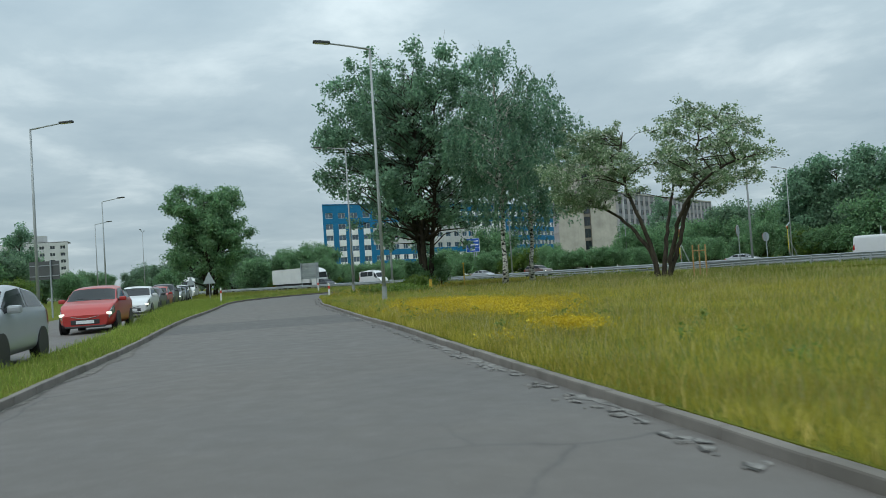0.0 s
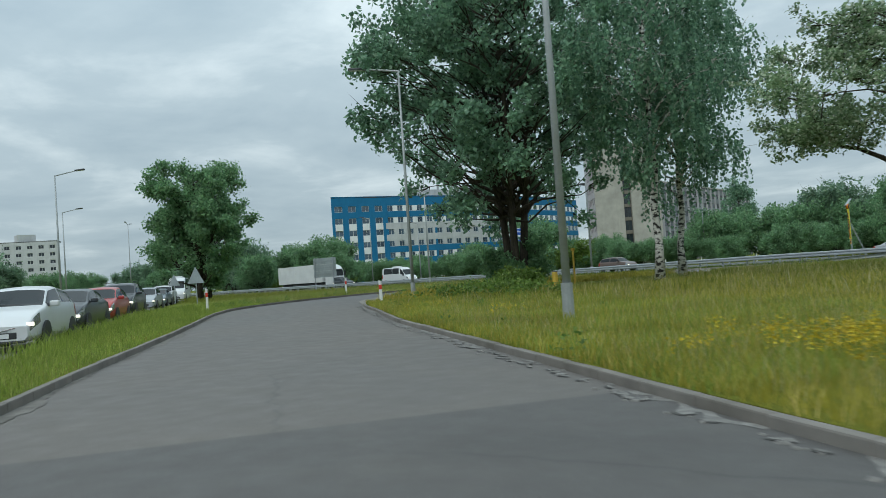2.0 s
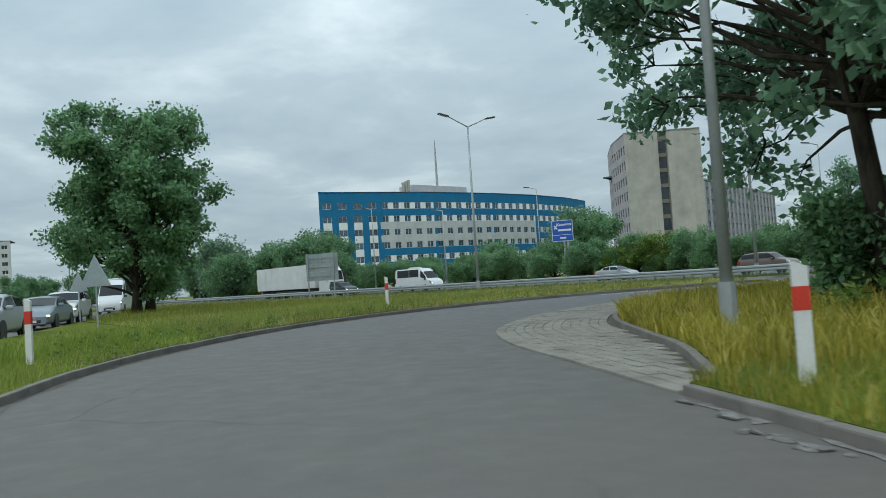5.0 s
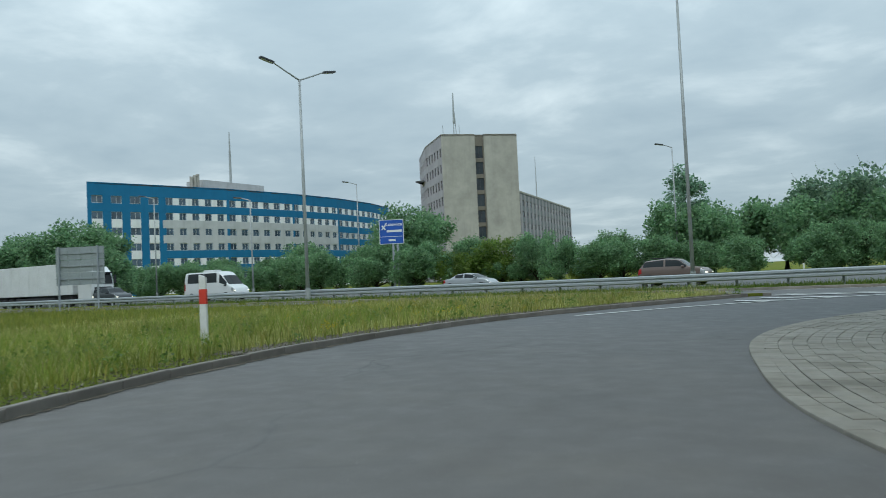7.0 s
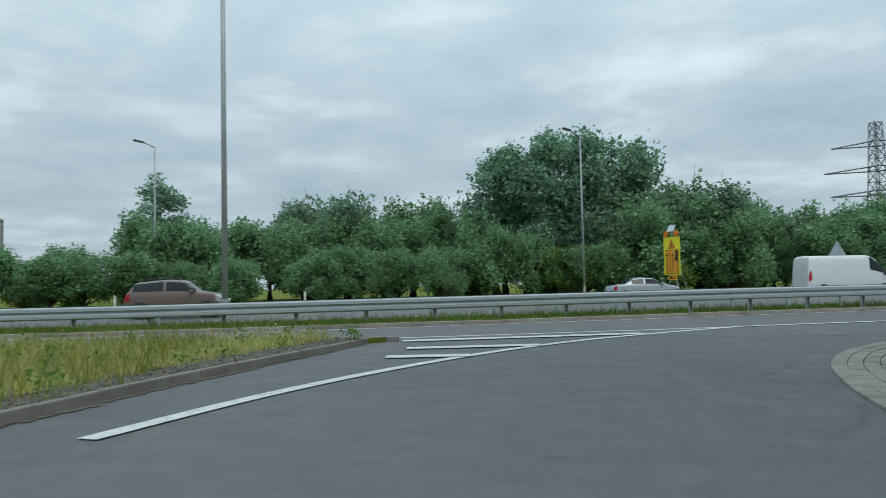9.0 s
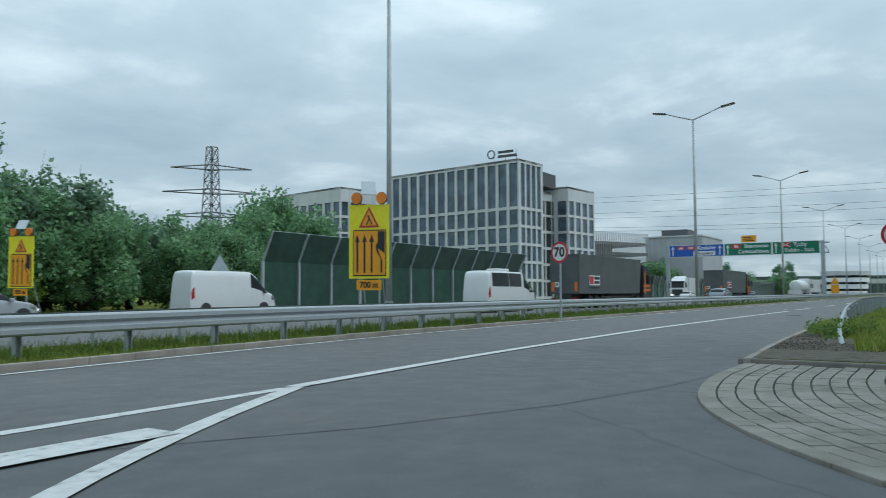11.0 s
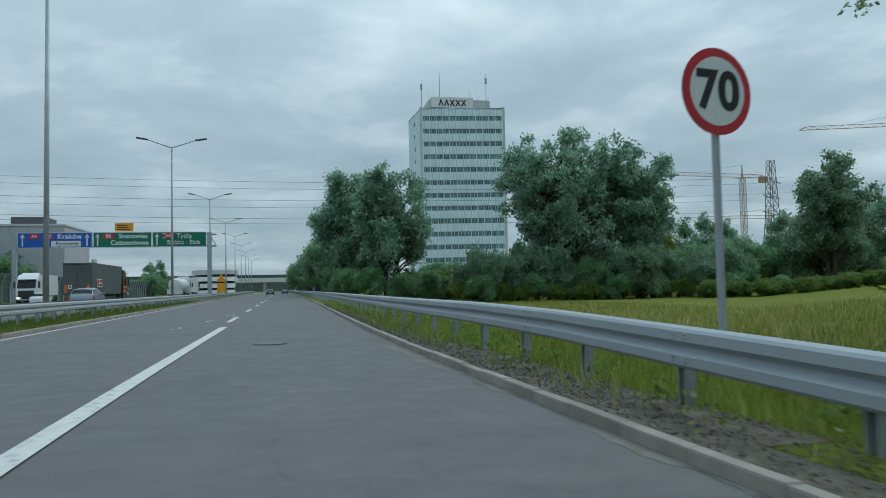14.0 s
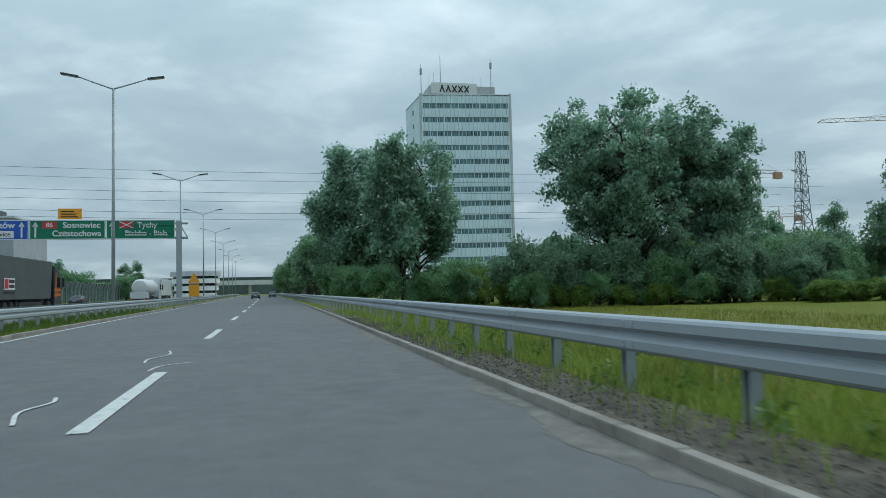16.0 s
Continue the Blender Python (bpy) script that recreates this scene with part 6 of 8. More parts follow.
def locust(seed, x, y, turn, label):
    """A locust: forked stems that bow outwards, long bare limbs, and leaves in flat drooping sprays at their ends."""
    rng = np.random.default_rng(seed)
    ob = thing("locust_tree", pose(x, y, 0, 0, 0, turn) @ Matrix.Diagonal((0.96, 0.96, 0.92, 1)), label, "tree")
    stems = (((0, 0, -0.1), (-0.4, 0.2, 1.6), (-1.3, 0.6, 3.3), (-3.6, 1.2, 5.6), (-6.2, 1.6, 6.5)),
             ((0, 0, -0.1), (-0.4, -0.2, 2.2), (-1.3, -0.6, 5.2), (-2.1, -0.8, 8.4), (-1.9, -0.9, 11.4)),
             ((0.5, 0.1, -0.1), (1.2, 0.3, 1.8), (2.2, 0.5, 5.4), (3.0, 0.6, 8.8), (3.5, 0.4, 11.8)),
             ((0.5, 0.1, -0.1), (1.1, -0.5, 2.4), (2.5, -2.0, 5.8), (5.2, -3.0, 7.9), (7.0, -3.4, 8.3)),
             ((0.2, 0.3, -0.1), (0.4, 1.2, 2.6), (0.8, 2.8, 6.0), (1.4, 4.2, 8.6)))
    nodes = []
    for st in stems:
        pts = smooth_line([np.array(p, float) for p in st], 0.5)
        n = len(pts)
        pts = [np.array(p) + rng.normal(size=3) * np.array((0.05, 0.05, 0.0)) * (k > 0) for k, p in enumerate(pts)]
        part("trunk", tube(B(), pts, [0.165 * (1 - k / n) ** 0.8 + 0.03 for k in range(n)], 8), M_BARK, ob, smooth=True)
        nodes += [(p, 0.165 * (1 - k / n) ** 0.8 + 0.03) for k, p in enumerate(pts) if p[2] > 3.2]
    heads = []
    while len(heads) < 112:
        d = rng.normal(size=3)
        d /= np.linalg.norm(d)
        c, r = (((-4.3, 0.8, 8.7), (4.0, 4.6, 3.3)), ((3.8, -0.2, 9.6), (4.4, 5.2, 3.6)))[len(heads) % 2]
        p = np.array(c) + d * np.array(r) * (0.55 + 0.42 * rng.random())
        if p[2] > 6.0 and (not heads or min(np.linalg.norm(p - h) for h in heads) > 0.75):
            heads.append(p)
    wood, C = B(), []
    for p in heads:
        base, r0 = min(nodes, key=lambda q: np.linalg.norm(p - q[0]) + 2.0 * max(0.0, q[0][2] + 0.5 - p[2]))
        span = np.linalg.norm(p - base)
        mid = base * 0.5 + p * 0.5 + rng.normal(size=3) * 0.10 * span + np.array((0, 0, 0.08 * span))
        r1 = min(r0 * 0.6, 0.03 + 0.012 * span)
        tube(wood, [base, base * 0.6 + mid * 0.4 + rng.normal(size=3) * 0.03 * span, mid, mid * 0.4 + p * 0.6 + rng.normal(size=3) * 0.04 * span, p], [r1, r1 * 0.8, r1 * 0.6, r1 * 0.4, 0.012], 5)
        for q in range(7):
            e = p + rng.normal(size=3) * np.array((0.62, 0.62, 0.30))
            tube(wood, [mid * 0.25 + p * 0.75, p * 0.45 + e * 0.55 + np.array((0, 0, 0.08)), e], [0.016, 0.010, 0.006], 4, cap=False)
            C.append(e)
    part("branchwork", wood, M_BARK, ob)
    C = np.array(C)
    V, Q = leaf_cloud(rng, C, 0.26 + 0.2 * rng.random(len(C)), np.full(len(C), 50), 0.16, 0.45, 0.0, 0.1)
    crown = new("crown", mesh_np("crown", V, Q, M_LEAF_LOCUST))
    crown.parent = ob
    return ob


# large poplar with twin trunks beside the slip road, two birches, a locust
tree(11, 0.4, -21.3, 24.5, (13.3, 10.1, 10.1, 12.0), ((-0.4, 0.0), (0.35, -0.3), (0.3, 0.4)), 0.25, 300, (0.5, 1.15), 60000, 0.26, M_LEAF_POPLAR, name="poplar_tree",
     label="tall dark-leaved poplar with several trunks beside the slip road", first=0.3, fill=0.2, skew=(-0.9, 0.1), lean=0.5, splay=4.5, lobes=26, skirt=3.6)
tree(12, 10.4, -21.1, 21.3, (13.2, 4.4, 4.4, 7.2), ((0, 0),), 0.20, 62, (0.7, 1.4), 25000, 0.19, M_LEAF_BIRCH, M_BIRCH, name="birch_tree",
     label="slender white-barked birch with hanging twigs", droop=0.75, first=0.3, fill=0.3)
tree(13, 8.3, -15.5, 20.0, (12.2, 5.2, 5.4, 7.3), ((0, 0),), 0.19, 66, (0.7, 1.5), 26000, 0.19, M_LEAF_BIRCH, M_BIRCH, name="birch_tree",
     label="white-barked birch with a drooping crown", droop=0.8, first=0.3, fill=0.3)
locust(14, 24.0, -19.5, 26.5, "spreading multi-stemmed locust with pale blossom")
tree(25, -54.4, -17.9, 18.8, (10.1, 7.5, 7.5, 8.5), ((-0.9, 0.3), (0.8, -0.4), (0.1, 0.9)), 0.30, 260, (0.55, 1.15), 52000, 0.31, M_LEAF_GREEN, name="broadleaf_tree",
     label="round broadleaf tree in full leaf beside the bend", first=0.12, fill=0.3, lobes=30, skirt=3.0)
# shrubs round the poplar's foot
for k, (x, y, r, hh) in enumerate(((-0.9, -21.9, 0.6, 2.6), (1.4, -20.5, 0.7, 3.0), (3.4, -24.4, 1.2, 1.0), (0.9, -22.2, 0.5, 2.0), (5.6, -26.6, 1.1, 0.9), (-0.4, -20.7, 0.6, 3.2))):
    tree(40 + k, x, y, hh, (hh * 0.55, r, r, hh * 0.42), ((0, 0),), 0.03, 14, (0.3, 0.55), 2600, 0.17, M_LEAF_YELLOW if k in (2, 4) else M_LEAF_GREEN, name="shrub",
         label="low leafy shrub in the meadow", category="shrub", group="meadow shrubs", first=0.05, z=VZ - 0.02)

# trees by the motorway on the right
tree(16, 119.7, -41.3, 27.4, (15.2, 11.5, 12.2, 11.4), ((-0.8, 0.8), (0.9, -1.0), (0.2, 2.2)), 0.45, 400, (0.6, 1.35), 52000, 0.38, M_LEAF_HAZED, name="poplar_tree",
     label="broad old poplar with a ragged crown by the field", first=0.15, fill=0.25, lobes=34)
tree(17, 119.0, -52.0, 23.6, (13.6, 6.8, 6.8, 9.8), ((0, 0.6), (0.6, -0.6)), 0.35, 210, (0.55, 1.3), 27000, 0.40, M_LEAF_HAZED, name="poplar_tree",
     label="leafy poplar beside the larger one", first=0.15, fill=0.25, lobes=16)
tree(18, 120.0, -14.8, 20.6, (11.2, 6.1, 5.8, 9.9), ((-0.6, 0.6), (0.6, -0.8)), 0.35, 200, (0.55, 1.2), 28000, 0.38, M_LEAF_HAZED, name="roadside_tree",
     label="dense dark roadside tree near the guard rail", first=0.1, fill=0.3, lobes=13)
tree(19, 133.0, -9.2, 21.5, (12.4, 4.9, 5.2, 9.4), ((0, 0), (0.6, 0.7)), 0.30, 150, (0.55, 1.25), 22000, 0.38, M_LEAF_HAZED, name="roadside_tree",
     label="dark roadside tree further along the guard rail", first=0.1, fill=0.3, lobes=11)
tree(20, 137.0, -61.5, 11.0, (6.4, 4.8, 5.4, 4.4), ((0, 0),), 0.14, 50, (1.0, 1.8), 16000, 0.4, M_LEAF_YELLOW, M_BIRCH, name="young_tree",
     label="light green young tree with a pale trunk at the field's edge", first=0.2, fill=0.3)
tree(21, 126.0, -90.5, 25.0, (13.6, 7.6, 7.6, 11.4), ((0, 0), (0.8, 0.5)), 0.40, 210, (0.6, 1.4), 26000, 0.42, M_LEAF_DARK, name="tall_tree",
     label="tall dark broadleaf tree at the far side of the field", first=0.1, fill=0.3, lobes=17)
for k, (x, y, hh) in enumerate(((143.5, -41.0, 10.5), (145.0, -43.8, 11.5))):
    tree(50 + k, x, y, hh, (hh * 0.62, 2.4, 2.4, hh * 0.36), ((0, 0),), 0.13, 26, (0.7, 1.2), 9000, 0.3, M_LEAF_BIRCH, M_BIRCH, name="birch_tree",
         label="thin birch with a white trunk", droop=0.7, first=0.35)

# shorter templates for the woods, then copies
T = []
T.append(tree(60, -62.5, 50.8, 12.2, (6.6, 5.4, 5.4, 5.2), ((0, 0),), 0.3, 60, (1.0, 1.8), 15000, 0.34, M_LEAF_GREEN, name="broadleaf_tree", label="bushy broadleaf tree behind the motorway", group="motorway trees", first=0.12, lobes=9))
T.append(tree(61, -17.0, 66.0, 12.2, (6.4, 5.6, 5.6, 5.6), ((0, 0),), 0.32, 62, (1.1, 2.0), 15000, 0.38, M_LEAF_DARK, name="broadleaf_tree", label="dark dense broadleaf tree behind the motorway", group="motorway trees", first=0.1, lobes=10))
T.append(tree(62, 4.0, 52.0, 15.0, (8.2, 3.8, 3.8, 6.6), ((0, 0), (0.6, 0.4)), 0.26, 50, (0.9, 1.6), 12000, 0.34, M_LEAF_POPLAR, name="tall_tree", label="tall ragged tree behind the motorway", group="motorway trees", first=0.12, lobes=9))
T.append(tree(63, -33.0, 70.0, 14.5, (7.8, 2.5, 2.5, 6.6), ((0, 0),), 0.2, 46, (0.6, 1.3), 10000, 0.3, M_LEAF_POPLAR, name="pointed_tree", label="narrow pointed tree among broadleaf trees", group="motorway trees", first=0.1))
T.append(tree(64, -49.0, 49.0, 5.4, (2.7, 3.6, 3.6, 2.5), ((0, 0),), 0.12, 40, (0.7, 1.2), 9000, 0.28, M_LEAF_YELLOW, name="shrub", label="bright green rounded shrub", category="shrub", group="motorway shrubs", first=0.05))
T.append(tree(65, -92, 62.0, 8.5, (4.2, 4.6, 4.6, 4.1), ((0, 0),), 0.2, 74, (0.6, 1.4), 12000, 0.32, M_LEAF_GREEN, name="broadleaf_tree", label="low broadleaf tree in a dense belt", group="motorway trees", first=0.06, lobes=11, skirt=4.0))


def plant(k, x, y, s, turn=0.0, sz=1.0):
    copy_thing(T[k], sink(pose(x, y, 0, 0, 0, turn)) @ Matrix.Diagonal((s, s, s * sz, 1)))


rng = np.random.default_rng(7)
# belt behind the motorway: left of the tower, in front of the long blue block
for x in np.arange(-240, -66, 6.5):
    plant(5, x + rng.normal() * 1.5, 52 + rng.normal() * 4 + (-x - 66) * 0.12, 0.62 + rng.random() * 0.25, rng.random() * 360)
for x in np.arange(-150, -64, 9):
    plant(4 if rng.random() < 0.45 else 5, x + rng.normal() * 2, 44 + rng.normal() * 1.5, 0.5 + rng.random() * 0.2, rng.random() * 360)
plant(0, -68.5, 54.0, 0.85, 70)
for x, y, s in ((-41, 56, 0.45), (-36, 51, 0.45), (-54, 46, 0.75)):
    plant(4, x, y, s, x * 31)
# right of the tower
for k, x, y, s in ((0, -31.5, 58, 0.70), (5, -27.0, 55, 0.85), (5, -25, 62, 0.95), (1, -12.5, 61, 0.85), (5, -9, 58, 0.9), (0, -5.5, 64, 0.85),
                   (0, -1, 55, 0.75), (2, 2.5, 54, 0.9), (2, 8, 53, 0.98), (1, 11.5, 53, 0.86), (2, 13.5, 55, 1.04), (0, 17, 51, 0.85), (1, 20, 50, 0.85), (0, 24.5, 50, 0.72), (1, 29, 52, 0.65),
                   (0, 33, 51, 0.68), (5, 37, 51, 0.85), (5, 42, 53, 0.9), (0, 27, 58, 0.8), (1, 8, 60, 0.9), (5, -16, 57, 0.9), (5, 14, 47, 0.9), (5, 21, 46, 0.8), (5, 30, 47, 0.7), (4, -3, 49, 0.6), (4, 6, 47, 0.7)):
    plant(k, x, y, s * 1.16, (x * 57) % 360)
# low dense growth that closes the belt down to the ground
for x in np.arange(-60, 64, 2.7):
    plant(5 if rng.random() < 0.93 else 4, x + rng.normal() * 1.0, 46.5 + rng.normal() * 2.2 + max(0.0, x - 30) * 0.18, (0.36 if -54 < x < -22 else 0.44) + rng.random() * 0.28, rng.random() * 360, 0.8 + 0.5 * rng.random())
for x in np.arange(-46, 60, 5.0):
    plant((5, 0, 1)[rng.integers(3)], x + rng.normal() * 1.5, 74 + rng.normal() * 4, (0.42 if x < -24 else 0.62) + rng.random() * 0.2, rng.random() * 360)
# trees by the white office
for k, x, y, s in ((0, 50, 56, 1.18), (5, 45, 53, 1.3), (0, 55, 60, 1.1), (1, 68, 84, 1.18), (0, 76, 86, 1.28), (0, 62, 80, 1.0), (1, 84, 92, 1.1), (5, 56, 74, 0.9), (5, 90, 60, 0.8), (4, 78, 44, 0.9), (4, 84, 44.5, 0.7), (5, 165, 50, 1.1), (5, 158, 54, 0.9)):
    plant(k, x, y, s, (x * 57) % 360)
for x in np.arange(170, 420, 5.5):
    plant(3 if rng.random() < 0.2 else 5, x, 58 + rng.normal() * 5, 0.75 + rng.random() * 0.4, rng.random() * 360)
# woods left of the side road, behind the queue of cars
for x in np.arange(-230, -66, 7):
    plant((0, 1, 5, 5)[rng.integers(4)], x + rng.normal() * 2, -40 - 0.10 * (x + 66) + rng.normal() * 6 + 16 * rng.random() * (x < -110), 0.75 + rng.random() * 0.3, rng.random() * 360)
for x in np.arange(-260, -84, 7):
    plant((5, 5, 0, 1)[rng.integers(4)], x + rng.normal() * 2, 22 + rng.normal() * 5 - 0.03 * x, 0.75 + rng.random() * 0.35, rng.random() * 360)
for x in np.arange(-120, -50, 7):
    plant(5, x, 44 + rng.normal() * 2, 0.5 + 0.15 * rng.random(), rng.random() * 360)
for k, x, y, s in ((1, -20, -64, 0.95), (0, -30, -60, 0.8), (5, -38, -58, 0.8), (4, -24, -57, 0.9), (1, -12, -70, 1.0), (0, -46, -56, 0.9), (5, -54, -50, 0.9), (4, -44, -46, 0.7), (3, -96, -34, 1.05), (3, -88, -54, 0.9)):
    plant(k, x, y, s, (x * 57) % 360)
# right-hand woods beyond the field
for k, x, y, s, q in ((1, 134.7, -95, 1.25, 1.1), (1, 140, -104, 1.35, 1.1), (0, 146, -112, 1.3, 1.0), (5, 128, -68, 1.1, 1.0), (1, 137, -76, 0.9, 1.0), (0, 141, -82, 0.95, 1.0), (5, 139, -88, 1.05, 1.0), (3, 175, -96, 1.15, 1.1),
                      (3, 182, -106, 1.1, 1.1), (3, 170, -88, 1.05, 1.1), (3, 178, -118, 1.2, 1.1), (0, 150, -70, 0.95, 1.0), (1, 152, -52, 0.85, 1.0), (1, 150, -33, 0.6, 1.0), (5, 146, -28, 0.85, 1.0), (5, 141, -24, 0.7, 0.9),
                      (5, 160, -30, 0.9, 1.0), (1, 132, -122, 1.3, 1.1), (1, 126, -132, 1.3, 1.1), (0, 118, -140, 1.3, 1.1), (2, 135, -112, 1.2, 1.1), (1, 127, -47, 0.8, 0.9), (1, 131, -52, 0.85, 0.9), (5, 126, -33, 0.9, 0.9), (5, 132, -36, 1.0, 0.9), (4, 122, -27, 0.8, 0.8)):
    copy_thing(T[k], sink(pose(x, y, 0, 0, 0, (x * 57) % 360)) @ Matrix.Diagonal((s, s, s * q, 1)))
for x in np.arange(139, 430, 10.5):
    plant((1, 0, 2)[rng.integers(3)], x, -10.5 + rng.normal() * 1.2 + (x - 140) * 0.012, 0.95 + rng.random() * 0.2, rng.random() * 360)
for y in np.arange(-50, -150, -8):
    plant((1, 5, 0)[rng.integers(3)], 190 + rng.normal() * 6, y, 0.9 + rng.random() * 0.2, rng.random() * 360)
for x, y in ((117, -11.5), (121, -10.0), (126, -8.8), (131, -8.0), (116, -15.5), (119, -19.0), (124, -21.5)):
    plant(5, x, y, 0.42 + rng.random() * 0.2, rng.random() * 360)
for y in np.arange(-26, -66, -3.2):
    plant((1, 1, 0)[rng.integers(3)], 115 + rng.normal() * 2.0, y, 0.45 + rng.random() * 0.25, rng.random() * 360)
for y in np.arange(-25, -70, -2.1):
    plant(5 if rng.random() < 0.7 else 4, 111.5 + rng.normal() * 1.0, y, 0.34 + rng.random() * 0.16, rng.random() * 360)
for y in np.arange(-54, -84, -1.9):
    plant(4, 104 + rng.normal() * 0.8 - (y + 54) * 0.03, y, 0.40 + rng.random() * 0.12, rng.random() * 360, 0.85)
for x, y, s in ((134, -20, 0.8), (137, -27, 0.9), (130, -25, 0.7), (140, -34, 0.7), (133, -31, 0.6)):
    plant(4, x, y, s, x * 41)

# ---------------------------------------------------------------- vehicles


def lathe(bm, prof, n=20):
    """Turn (radius, y) points round the y axis."""
    rings = [[bm.verts.new((r * math.cos(2 * math.pi * k / n), y, r * math.sin(2 * math.pi * k / n))) for k in range(n)] for r, y in prof]
    for a, b in zip(rings, rings[1:]):
        for k in range(n):
            bm.faces.new((a[k], a[(k + 1) % n], b[(k + 1) % n], b[k]))
    for ring in (rings[0], rings[-1]):
        bm.faces.new(ring if ring is rings[-1] else ring[::-1])
    bmesh.ops.recalc_face_normals(bm, faces=bm.faces[:])
    return bm


WHEELS = {}


def wheel(parent, x, y, r=0.31, w=0.2):
    key = (r, w)
    if key not in WHEELS:
        ty = part("wheel", lathe(B(), [(r * 0.62, -w / 2), (r * 0.92, -w / 2), (r, -w * 0.3), (r, w * 0.3), (r * 0.92, w / 2), (r * 0.62, w / 2)]), M_TYRE, parent, smooth=False)
        rb = B()
        lathe(rb, [(r * 0.14, -w * 0.46), (r * 0.62, -w * 0.40), (r * 0.64, w * 0.40), (r * 0.14, w * 0.46)], 16)
        rim = part("rim", rb, M_RIM, ty)
        WHEELS[key] = (ty.data, rim.data)
    else:
        ty = new("wheel", WHEELS[key][0])
        ty.parent = parent
        rim = new("rim", WHEELS[key][1])
        rim.parent = ty
    ty.location = (x, y, r)


STYLES = {
    # x, top z, half width, belt z, glass flag (s: sides, w: screens as well); first and last close the body
    "hatch": [(-2.0, 0.62, 0.70, 0.60, ""), (-1.97, 0.92, 0.78, 0.90, ""), (-1.86, 1.02, 0.82, 0.95, "w"), (-1.42, 1.40, 0.84, 0.95, "s"), (-0.45, 1.50, 0.85, 0.93, "p"), (-0.36, 1.505, 0.85, 0.93, "s"),
              (0.36, 1.44, 0.85, 0.92, "w"), (1.02, 1.03, 0.84, 0.94, ""), (1.55, 0.93, 0.81, 0.86, ""), (1.88, 0.78, 0.74, 0.72, ""), (2.02, 0.56, 0.62, 0.52, "")],
    "sedan": [(-2.25, 0.62, 0.70, 0.60, ""), (-2.2, 0.95, 0.80, 0.90, ""), (-1.55, 1.02, 0.85, 0.96, "w"), (-0.95, 1.36, 0.86, 0.95, "s"), (-0.25, 1.43, 0.87, 0.93, "p"), (-0.16, 1.43, 0.87, 0.93, "s"),
              (0.45, 1.38, 0.87, 0.92, "w"), (1.2, 1.00, 0.86, 0.93, ""), (1.8, 0.90, 0.83, 0.84, ""), (2.1, 0.75, 0.76, 0.70, ""), (2.26, 0.55, 0.62, 0.52, "")],
    "suv": [(-2.15, 0.7, 0.76, 0.68, ""), (-2.12, 1.08, 0.85, 1.04, ""), (-2.0, 1.15, 0.89, 1.08, "w"), (-1.7, 1.60, 0.90, 1.08, "s"), (-0.5, 1.70, 0.91, 1.06, "p"), (-0.4, 1.70, 0.91, 1.06, "s"),
            (0.4, 1.65, 0.91, 1.06, "w"), (1.0, 1.18, 0.90, 1.08, ""), (1.75, 1.08, 0.88, 1.0, ""), (2.05, 0.90, 0.82, 0.85, ""), (2.15, 0.62, 0.72, 0.6, "")],
    "van": [(-3.4, 0.7, 0.92, 0.68, ""), (-3.38, 1.3, 0.98, 1.26, ""), (-3.35, 1.5, 0.99, 1.35, "w"), (-3.28, 2.55, 0.99, 1.35, "p"), (-3.1, 2.68, 0.99, 1.35, "s"), (1.15, 2.68, 0.99, 1.35, "p"), (1.35, 2.62, 0.99, 1.33, "s"),
            (1.75, 2.36, 0.98, 1.30, "w"), (2.62, 1.42, 0.97, 1.26, ""), (3.15, 1.22, 0.94, 1.15, ""), (3.38, 0.95, 0.86, 0.9, ""), (3.45, 0.6, 0.78, 0.58, "")],
}


SHELLS = {}


def shell(style):
    """The skin of a car body as a grid of points: stations along x, a full ring round each; smoothed so that edges are rounded."""
    if style in SHELLS:
        return SHELLS[style]
    st = STYLES[style]
    zb = 0.22 if style != "suv" else 0.28
    prof = []
    for sx, zt, w, belt, fl in st:
        belt = min(belt, zt - 0.02)
        glassy = zt - belt > 0.2
        inset = 0.80 if (glassy and style != "van") else (0.90 if glassy else 0.93)
        tw_ = w * inset
        prof.append([(0, zb), (w * 0.82, zb), (w * 0.985, zb + 0.12), (w, belt * 0.66), (w * 0.985, belt), (tw_, zt - (0.06 if glassy else 0.015)), (tw_ * 0.72, zt - 0.01), (0, zt + (0.012 if glassy else 0.0))])
    prof = np.array(prof)
    xs_ = np.array([q[0] for q in st])
    x = np.arange(xs_[0], xs_[-1] + 1e-6, 0.055)
    x[-1] = xs_[-1]
    G = np.stack([np.stack([np.interp(x, xs_, prof[:, k, c]) for c in (0, 1)], -1) for k in range(8)], 1)
    ker = np.exp(-0.5 * (np.arange(-4, 5) / 1.0) ** 2)
    ker /= ker.sum()
    pad = np.concatenate([np.repeat(G[:1], 4, 0), G, np.repeat(G[-1:], 4, 0)])
    G = sum(ker[j] * pad[j:j + len(x)] for j in range(9))
    fine = np.concatenate([G[:, k:k + 1] * (1 - u) + G[:, k + 1:k + 2] * u for k in range(7) for u in (0, 0.25, 0.5, 0.75)] + [G[:, 7:8]], 1)
    ends = np.concatenate([fine[:, :1], fine, fine[:, -1:]], 1)
    soft_ = (ends[:, :-2] + 2 * ends[:, 1:-1] + ends[:, 2:]) / 4
    soft_[:, 0], soft_[:, -1] = fine[:, 0], fine[:, -1]
    half = np.concatenate([np.repeat(x[:, None, None], soft_.shape[1], 1), soft_], 2)
    mirrored = half[:, -2:0:-1] * np.array((1, -1, 1))
    SHELLS[style] = (x, np.concatenate([half, mirrored], 1), half.shape[1])
    return SHELLS[style]


